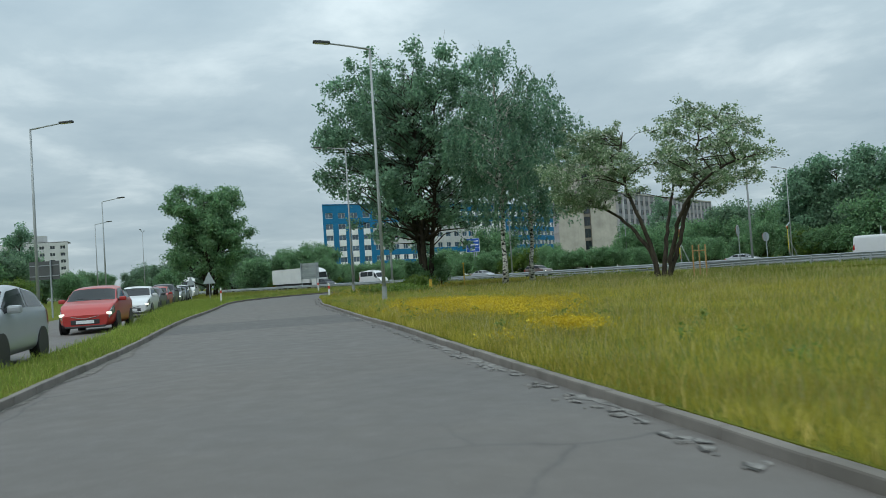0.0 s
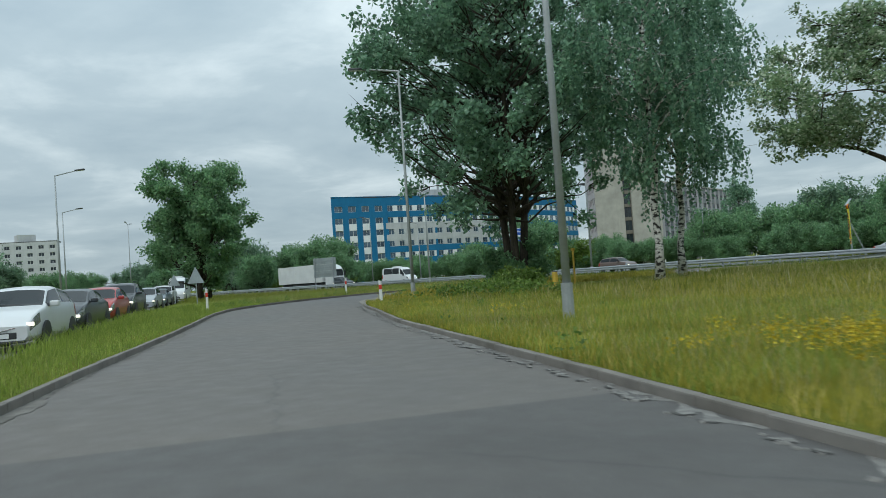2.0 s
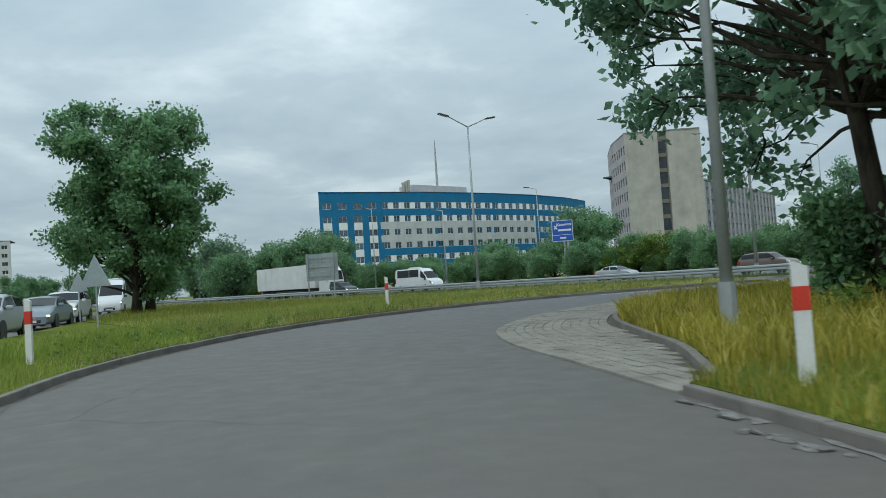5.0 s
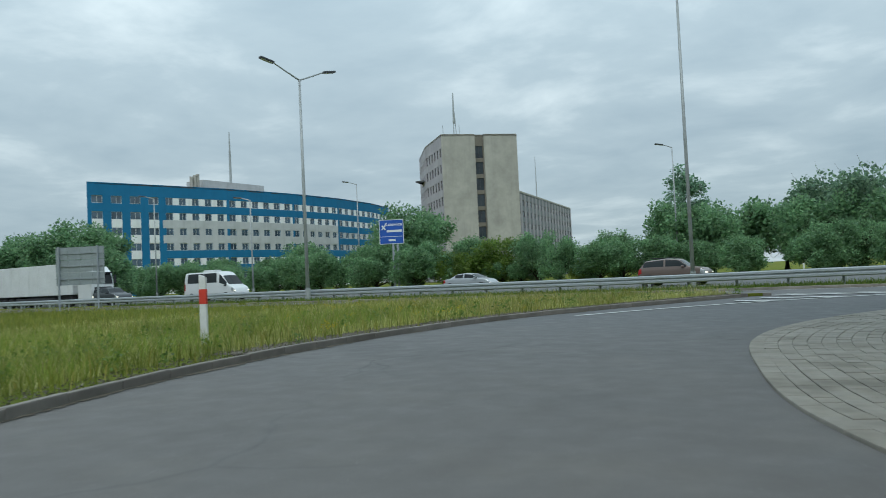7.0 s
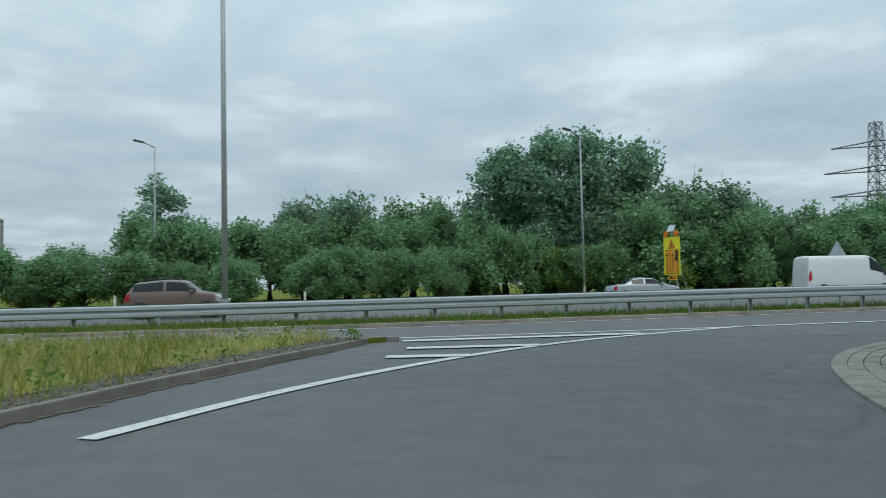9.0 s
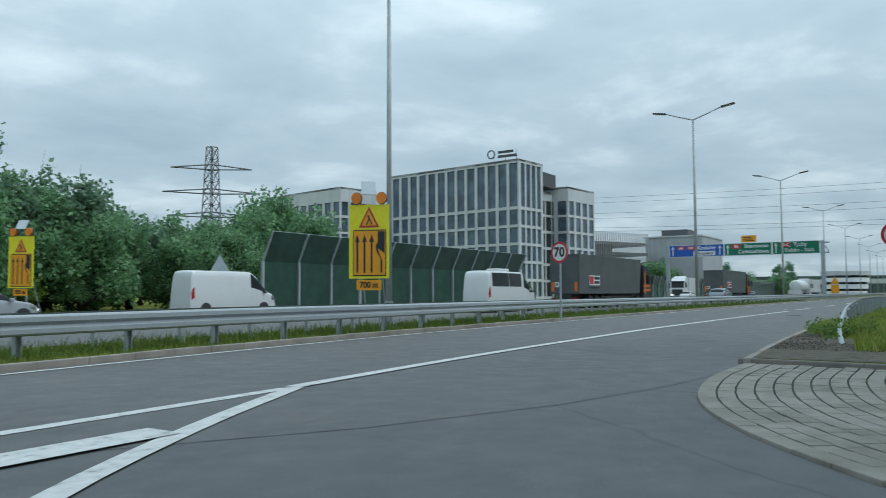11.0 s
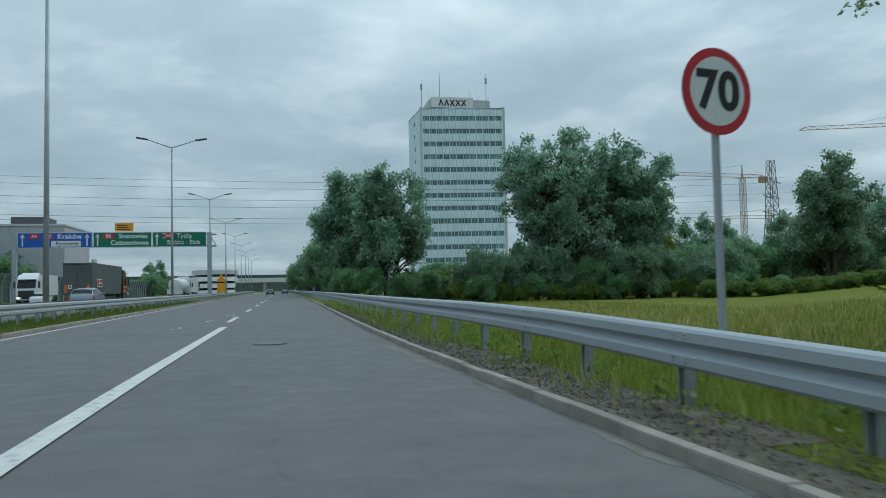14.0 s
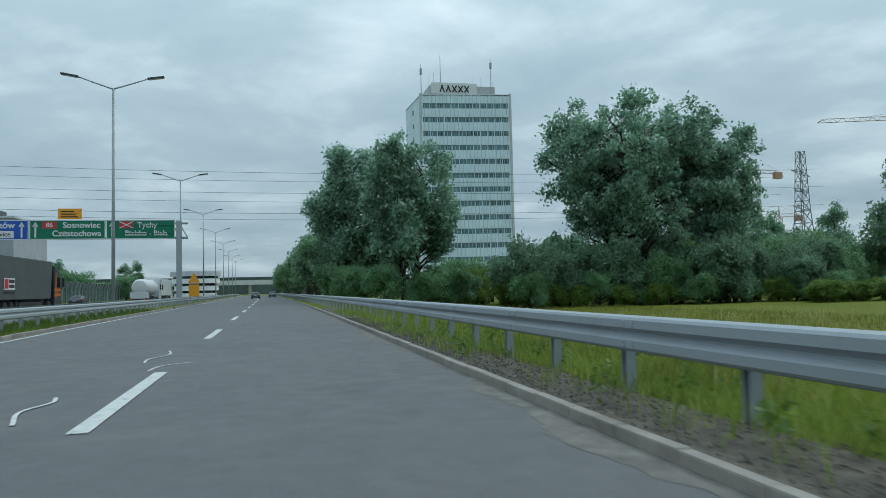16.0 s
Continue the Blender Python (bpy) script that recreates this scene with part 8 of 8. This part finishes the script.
blades("field_grass", in_field(along(MAIN_RIGHT, 100000, 1.6, 32, g, 1.4, (4, 110), -1)), g, 0.10, 0.36, 0.022, M_GRASS_FIELD, "tall grass of the field behind the rail", None)
blades("field_dry_grass", in_field(along(MAIN_RIGHT, 26000, 2.0, 34, g, 1.2, (6, 90), -1, 0.8)), g, 0.25, 0.7, 0.014, M_GRASS_DRY, "pale seed stalks in the field", None)
blades("median_grass", along(MAIN_LEFT, 30000, 0.75, 2.6, g, 1.0, (-60, 100), 1), g, 0.12, 0.34, 0.012, M_GRASS_MEDIAN, "taller green grass round the rail posts")
blades("median_grass", along(MAIN_LEFT, 60000, 0.14, 2.6, g, 1.0, (-60, 100), 1), g, 0.05, 0.20, 0.012, M_GRASS_MEDIAN, "short green grass under the guard rail")

# yellow flowers in drifts


def flowers(name, centres, n, spread, rng, label):
    """Small plants in drifts, each with a handful of flower heads close together."""
    P = []
    for cx_, cy_, k in centres:
        m = max(2, int(n * k / 9))
        c = np.c_[cx_ + rng.normal(size=m) * spread[0], cy_ + rng.normal(size=m) * spread[1]]
        c = np.repeat(c, 9, axis=0)
        P.append(c + rng.normal(size=c.shape) * 0.11)
    q = np.vstack(P)
    q = q[inside(q, OUT_ISLAND) | inside(q, OUT_WEDGE)]
    m = len(q)
    c = np.c_[q, VZ + 0.17 + 0.16 * rng.random(m)]
    V, Q = leaf_cloud(rng, c, np.full(m, 0.045), np.full(m, 4), 0.032)
    return tagged(new(name, mesh_np(name, V, Q, M_FLOWER)), label, "flowers", kind="stuff")


flowers("yellow_flowers", ((38.9, -50.0, 0.8), (40.4, -51.4, 0.7), (37.0, -51.0, 0.6), (38.2, -48.6, 0.6), (35.6, -48.2, 0.9), (33.9, -46.6, 0.9), (33.2, -48.4, 0.8), (31.6, -46.0, 1.0), (29.6, -45.9, 0.6), (36.4, -46.6, 0.5)), 1250, (1.1, 0.75), g, "drifts of small yellow meadow flowers")
flowers("yellow_flowers", ((44.4, -54.6, 1.0), (45.2, -54.9, 0.9), (45.4, -57.0, 0.15), (19.0, -41.2, 0.12), (12.4, -38.2, 0.10)), 420, (0.4, 0.28), g, "small clump of yellow flowers near the kerb")
flowers("yellow_flowers", ((-22, -16, 0.6), (-24, -10, 0.6), (-20, -12, 0.5), (12, -36, 0.3)), 160, (3.0, 2.2), g, "scattered yellow flowers in the grass")

# leafy knotweed round the poplar's foot
kc = np.vstack([np.c_[cx_ + g.normal(size=k) * sx, cy_ + g.normal(size=k) * sx * 0.7] for cx_, cy_, k, sx in ((4.6, -27.2, 26, 1.3), (7.4, -29.6, 24, 1.3), (9.6, -31.0, 22, 1.2), (2.6, -25.0, 16, 1.0), (6.0, -31.6, 12, 0.9))])
cc = np.c_[kc, VZ + 0.20 + 0.38 * g.random(len(kc))]
V, Q = leaf_cloud(g, cc, 0.22 + 0.16 * g.random(len(cc)), np.full(len(cc), 34), 0.13, 0.6)
tagged(new("knotweed", mesh_np("knotweed", V, Q, M_LEAF_YELLOW)), "knee-high leafy weeds round the poplar", "weeds", kind="stuff")

# broad weeds by the kerbs
wd = along(RK, 45, 0.2, 6, g, 1.3, (4, 60), -1)
wd = np.vstack([wd, along(MAIN_RIGHT, 120, 0.4, 2.2, g, 1.0, (6, 60), -1), along(kw, 160, 0.2, 5, g, 1.2, None, 1), along(MAIN_RIGHT, 60, 0.5, 1.9, g, 1.0, (8, 13), -1)])
cc = np.c_[wd, np.full(len(wd), VZ + 0.16)]
V, Q = leaf_cloud(g, cc, 0.10 + 0.12 * g.random(len(cc)), np.full(len(cc), 30), 0.065)
tagged(new("weeds", mesh_np("weeds", V, Q, M_LEAF_YELLOW)), "broad-leaved roadside weeds", "weeds", kind="stuff")

# gravel and soil beside kerbs
q = np.vstack([along(MAIN_RIGHT, 1500, 0.16, 1.0, g, 1.0, (2.7, 14), -1), along(MAIN_RIGHT, 13000, 0.14, 1.2, g, 1.2, (17, 70), -1), along(kw, 7000, 0.15, 1.2, g, 1.6, None, 1), along(APRON_IN, 2500, 0.1, 1.0, g, 1.0, (0, 3), -1), along(MAIN_RIGHT, 1800, 0.16, 2.6, g, 1.0, (2.7, 9), -1)])
cc = np.c_[q, np.full(len(q), VZ + 0.006)]
V, Q = leaf_cloud(g, cc, np.full(len(q), 0.012), np.full(len(q), 3), 0.026)
tagged(new("gravel", mesh_np("gravel", V, Q, plain("gravel_stone", (0.15, 0.135, 0.112), 0.9, var=0.4, scale=20))), "loose gravel and crumbs beside the kerb", "gravel", kind="stuff")
soil = B()
for line, d0, d1, xr in ((MAIN_RIGHT, 0.105, 1.0, (2.7, 14)), (MAIN_RIGHT, 0.105, 0.5, (12, 20)), (MAIN_RIGHT, 0.105, 1.05, (17.5, 90))):
    Lp = [p for p in line if xr[0] <= p[0] <= xr[1]]
    strip(soil, offset_line(Lp, -d1), offset_line(Lp, -d0), VZ + 0.005)
poly(soil, [(2.72, -3.99), (5.0, -3.83), (7.4, -3.66), (9.5, -3.55), (9.0, -5.4), (6.5, -6.6), (2.72, -6.6)], VZ + 0.009)
kn = [p for p in LEFT_KERB if p[0] < -10 and p[1] > -22]
strip(soil, offset_line(kn, 0.15), offset_line(kn, 1.5), VZ + 0.005)
tagged(part("soil_strip", soil, M_SOIL), "bare gravelly soil behind the kerb", "soil", kind="structure")

# ---------------------------------------------------------------- kerb stones and paving blocks


def kerb(name, line, label, x_range, side=1, height=0.13, far=True, stone=M_KERB):
    """Kerb stones a metre long as pieces; the rest, far off, as one strip."""
    ob = tagged(new(name), label, "kerb", kind="structure")
    P = np.array([p[:2] for p in line], float)
    s = np.r_[0, np.cumsum(np.linalg.norm(np.diff(P, axis=0), axis=1))]
    r = np.random.default_rng(len(P))
    first = None
    for d in np.arange(0.5, s[-1], 1.0):
        a = np.array([np.interp(d - 0.5, s, P[:, k]) for k in (0, 1)])
        b = np.array([np.interp(d + 0.5, s, P[:, k]) for k in (0, 1)])
        c = (a + b) / 2
        if not (x_range[0] <= c[0] <= x_range[1]):
            continue
        ang = math.degrees(math.atan2(b[1] - a[1], b[0] - a[0])) + (0 if side > 0 else 180)
        m = pose(c[0], c[1], r.normal() * 0.004, r.normal() * 0.7, r.normal() * 0.25, ang + r.normal() * 0.2)
        if first is None:
            first = part("kerb_stone", boxed(-0.4985, 0.0, -0.08, 0.4985, 0.12, height, 0.02), stone, ob)
            first.matrix_local = m
        else:
            again("kerb_stone", first, ob, m)
    if far:
        for lo, hi in ((-1e4, x_range[0]), (x_range[1], 1e4)):
            Lp = [p for p in line if lo <= p[0] <= hi]
            if len(Lp) > 2:
                f = B()
                A, C = offset_line(Lp, 0), offset_line(Lp, 0.15 * side)
                strip(f, [(*p, height) for p in A], [(*p, height) for p in C]) if side < 0 else strip(f, [(*p, height) for p in C], [(*p, height) for p in A])
                strip(f, [(*p, height) for p in A], [(*p, -0.05) for p in A])
                part("kerb_run", f, stone, ob)
    return ob


kerb("kerb_left", LEFT_KERB, "worn grey concrete kerb on the outside of the bend", (-30, 62), 1, 0.125)
kerb("kerb_right", RIGHT_KERB, "worn grey concrete kerb beside the meadow", (-2, 62), -1, 0.108)
kerb("kerb_apron", APRON_IN, "concrete kerb behind the paved apron", (-10, 2.6), -1)
kerb("kerb_apron_end", [(2.52, -6.7), (2.56, -6.0), (2.6, -5.3), (2.66, -3.98)], "flush concrete edging between paving blocks and bare soil", (2, 3), 1, 0.112, False)
kerb("kerb_main_right", MAIN_RIGHT, "pale concrete kerb beside the guard rail", (2.4, 120), -1, 0.115, True, M_KERB_PALE)
kerb("kerb_main_left", MAIN_LEFT, "pale concrete kerb beside the grass strip", (-45, 110), 1, 0.13, True, M_KERB_PALE)
kerb("kerb_nose", SLIVER, "low concrete kerb of the grass wedge", (-60, -12), -1, 0.11)

def ragged(name, line, x_range, o0, width, side, z, material, label, category, seed, step=0.16, rough=0.03, y_range=(-1e4, 1e4)):
    """A thin strip of dirt or crumbs along a kerb, with uneven edges; one piece for each unbroken run."""
    rr = np.random.default_rng(seed)
    Pq = np.array([p[:2] for p in line], float)
    sq = np.r_[0, np.cumsum(np.linalg.norm(np.diff(Pq, axis=0), axis=1))]
    bm = B()
    Lq, Rq = [], []
    for d in np.arange(0.5, sq[-1] - 0.5, step):
        c = np.array([np.interp(d, sq, Pq[:, k]) for k in (0, 1)])
        e = np.array([np.interp(d + 0.3, sq, Pq[:, k]) for k in (0, 1)])
        on = x_range[0] < c[0] < x_range[1] and y_range[0] < c[1] < y_range[1]
        w_ = width * (0.55 + 0.45 * math.sin(d * 0.43 + seed) + 0.3 * math.sin(d * 1.9 + 2 * seed)) + rr.normal() * rough
        if not on or w_ < 0.012:
            if len(Lq) > 2:
                strip(bm, Rq, Lq, z)
            Lq, Rq = [], []
            continue
        t_ = (e - c) / np.linalg.norm(e - c)
        n_ = np.array((-t_[1], t_[0])) * side
        a_ = o0 + rr.normal() * rough * 0.5
        Lq.append(tuple(c + n_ * a_))
        Rq.append(tuple(c + n_ * (a_ + w_)))
    if len(Lq) > 2:
        strip(bm, Rq, Lq, z)
    return tagged(part(name, bm, material), label, category, kind="structure")


ragged("gutter_bed", RIGHT_KERB, (1, 60), 0.004, 0.15, 1, 0.006, M_CRUMB, "pale crumbling strip between asphalt and kerb", "gutter", 3, 0.19, 0.06)
ragged("kerb_dust", LEFT_KERB, (-10, 70), 0.004, 0.24, -1, 0.0075, M_DUST, "sandy dust gathered along the kerb", "dust", 5, 0.12, 0.03)
ragged("kerb_litter", LEFT_KERB, (-30, -8), 0.004, 0.13, -1, 0.0095, M_SOIL, "brown leaf litter gathered along the kerb", "litter", 7, 0.09, 0.035)
ragged("kerb_dust", MAIN_RIGHT, (2.6, 140), 0.004, 0.36, 1, 0.0068, M_DUST, "brown grit gathered along the kerb", "dust", 9)
ragged("kerb_dust", MAIN_LEFT, (-40, 120), 0.004, 0.14, -1, 0.0068, M_DUST, "brown grit gathered along the kerb", "dust", 11)

# holes where the asphalt has broken away, with the loose lumps beside them
P = np.array(RIGHT_KERB)[:, :2]
s = np.r_[0, np.cumsum(np.linalg.norm(np.diff(P, axis=0), axis=1))]
r = np.random.default_rng(5)
holes, slabs, lumps_v, lumps_f = B(), B(), [], []
d = 1.0
while d < s[-1] - 1:
    d += 0.16 + 0.75 * r.random() ** 2
    c = np.array([np.interp(d, s, P[:, k]) for k in (0, 1)])
    if not (1 < c[0] < 60):
        continue
    e = np.array([np.interp(d + 0.3, s, P[:, k]) for k in (0, 1)])
    t = (e - c) / np.linalg.norm(e - c)
    n_ = np.array((-t[1], t[0]))
    mid = c + n_ * (0.13 + 0.14 * r.random())
    ln, wd_ = 0.05 + 0.11 * r.random(), 0.03 + 0.05 * r.random()
    ring, rim = [], []
    for a in np.sort(r.random(7)) * 2 * math.pi:
        k = 0.8 + 0.35 * r.random()
        off = t * math.cos(a) * ln * k + n_ * math.sin(a) * wd_ * k
        ring.append(mid + off)
        rim.append(mid + off * 1.12 + n_ * (0.012 + 0.022 * r.random()))
    poly(slabs, ring, 0.0125)
    poly(holes, rim, 0.0095)
    for q in range(r.integers(1, 4)):
        o = mid + t * r.normal() * ln * 0.8 + n_ * (r.normal() * 0.07 + 0.03)
        sz = 0.014 + 0.028 * r.random()
        base = len(lumps_v)
        turn_ = r.random() * 3
        for z_, kk in ((0.004, 1.0), (0.008 + sz * 0.35, 0.65)):
            for a in range(5):
                k = kk * (0.75 + 0.5 * r.random())
                lumps_v.append((o[0] + sz * k * 1.5 * math.cos(a * 1.257 + turn_), o[1] + sz * k * math.sin(a * 1.257 + turn_), z_))
        lumps_f += [[base + a, base + (a + 1) % 5, base + 5 + (a + 1) % 5, base + 5 + a] for a in range(5)] + [[base + 5 + a for a in range(5)]]
tagged(part("gutter_crack", holes, M_GUTTER), "dark cracks round broken asphalt beside the kerb", "gutter", kind="structure")
tagged(part("gutter_slab", slabs, M_CRUMB), "pale slabs of broken asphalt beside the kerb", "gutter", kind="structure")
me = bpy.data.meshes.new("asphalt_lumps")
me.from_pydata(lumps_v, [], lumps_f)
me.materials.append(M_CRUMB)
tagged(new("asphalt_lumps", me), "loose pale lumps of broken asphalt beside the kerb", "rubble", kind="stuff")

# manhole cover and old scrawled repair marks on the main road
mh = thing("manhole_cover", pose(32.4, -0.08, 0.004), "round worn iron manhole cover in the asphalt", "manhole cover")
part("frame", lathe(B(), [(0.32, 0.0), (0.38, 0.0), (0.38, 0.012), (0.32, 0.012)], 28), M_GUTTER, mh).matrix_local = pose(0, 0, 0, 90, 0, 0)
lid = B()
bmesh.ops.create_circle(lid, cap_ends=True, segments=28, radius=0.316)
bmesh.ops.translate(lid, verts=lid.verts[:], vec=(0, 0, 0.018))
part("lid", lid, M_KERB, mh)
for pts in (((45.9, 2.5), (46.9, 2.7), (47.6, 2.55), (48.0, 2.64)), ((51.0, 2.0), (51.9, 1.87), (52.4, 1.44)), ((52.6, 2.3), (53.4, 2.36), (54.4, 2.1), (55.6, 2.23)), ((40.5, 3.2), (41.3, 3.0), (42.2, 3.15))):
    painted("marking_scrawl", smooth_line(pts, 0.15), 0.05, 0.016, "thin pale scrawl marked on the asphalt")

# gully mouth in the kerb of the main road
gully = thing("kerb_gully", pose(34.1, -2.758, 0.0, 0, 0, 0.4), "small iron gully mouth set in the kerb", "drain")
part("mouth", boxed(-0.24, 0.0, 0.008, 0.24, 0.012, 0.105, 0.004), M_GUTTER, gully)
for z in (0.03, 0.06, 0.09):
    part("bar", boxed(-0.23, 0.012, z - 0.008, 0.23, 0.024, z + 0.008), M_GALV, gully)

# paving blocks in courses that follow the bend
blk_mesh = boxed(-0.1204, -0.094, -0.05, 0.1204, 0.094, 0.0, 0.004)
proto = part("paving_block", blk_mesh, M_PAVER, apron)
pv = np.array([v.co for v in proto.data.vertices])
pf = [list(p.vertices) for p in proto.data.polygons]
rest_v, rest_f, made_ = [], [], 0
first_done = False
for cz_ in range(40):
    d = 0.315 + 0.212 * cz_
    # course at a share of the apron's width
    A, Bn = resample(APRON_OUT, 400), resample(APRON_IN, 400)
    width = np.linalg.norm(A - Bn, axis=1)
    t = (Bn - A) / width[:, None]
    C = A + t * d
    ok = width > d + 0.12
    seg = np.r_[0, np.cumsum(np.linalg.norm(np.diff(C, axis=0), axis=1))]
    for u in np.arange(0.12 + 0.12 * (cz_ % 2), seg[-1], 0.242):
        if not ok[min(399, np.searchsorted(seg, u))]:
            continue
        c = np.array([np.interp(u, seg, C[:, k]) for k in (0, 1)])
        e = np.array([np.interp(u + 0.1, seg, C[:, k]) for k in (0, 1)]) - np.array([np.interp(u - 0.1, seg, C[:, k]) for k in (0, 1)])
        ang = math.atan2(e[1], e[0])
        z = 0.032 + r.normal() * 0.003
        if made_ < 299 and -24.0 < c[1] < -20.0 and c[0] < -6.9:
            if not first_done:
                proto.matrix_local = pose(c[0], c[1], z, 0, 0, math.degrees(ang))
                first_done = True
            else:
                again("paving_block", proto, apron, pose(c[0], c[1], z, 0, 0, math.degrees(ang)))
            made_ += 1
        else:
            ca, sa = math.cos(ang), math.sin(ang)
            base = len(rest_v) * len(pv)
            rest_v.append(pv @ np.array([[ca, sa, 0], [-sa, ca, 0], [0, 0, 1]]) + (c[0], c[1], z))
            rest_f += [[base + i for i in f] for f in pf]
me = bpy.data.meshes.new("paving_blocks")
me.from_pydata(np.vstack(rest_v).tolist(), [], rest_f)
me.materials.append(M_PAVER)
pb = new("paving_blocks", me)
pb.parent = apron
tagged(pb, "sandy grey concrete blocks laid in curved courses", kind="stuff")
edge_ = tagged(new("kerb_apron_edge"), "flush pale concrete edging of the apron", "kerb", kind="structure")
P = np.array(APRON_OUT)[:, :2]
s = np.r_[0, np.cumsum(np.linalg.norm(np.diff(P, axis=0), axis=1))]
es = None
for d in np.arange(0.25, s[-1] - 0.2, 0.5):
    c = np.array([np.interp(d, s, P[:, k]) for k in (0, 1)])
    e = np.array([np.interp(d + 0.2, s, P[:, k]) for k in (0, 1)]) - np.array([np.interp(d - 0.2, s, P[:, k]) for k in (0, 1)])
    m = pose(c[0], c[1], r.normal() * 0.002, 0, 0, math.degrees(math.atan2(e[1], e[0])))
    if es is None:
        es = part("edging_stone", boxed(-0.245, -0.20, -0.05, 0.245, 0.0, 0.035, 0.012), M_PAVER, edge_)
        es.matrix_local = m
    else:
        again("edging_stone", es, edge_, m)
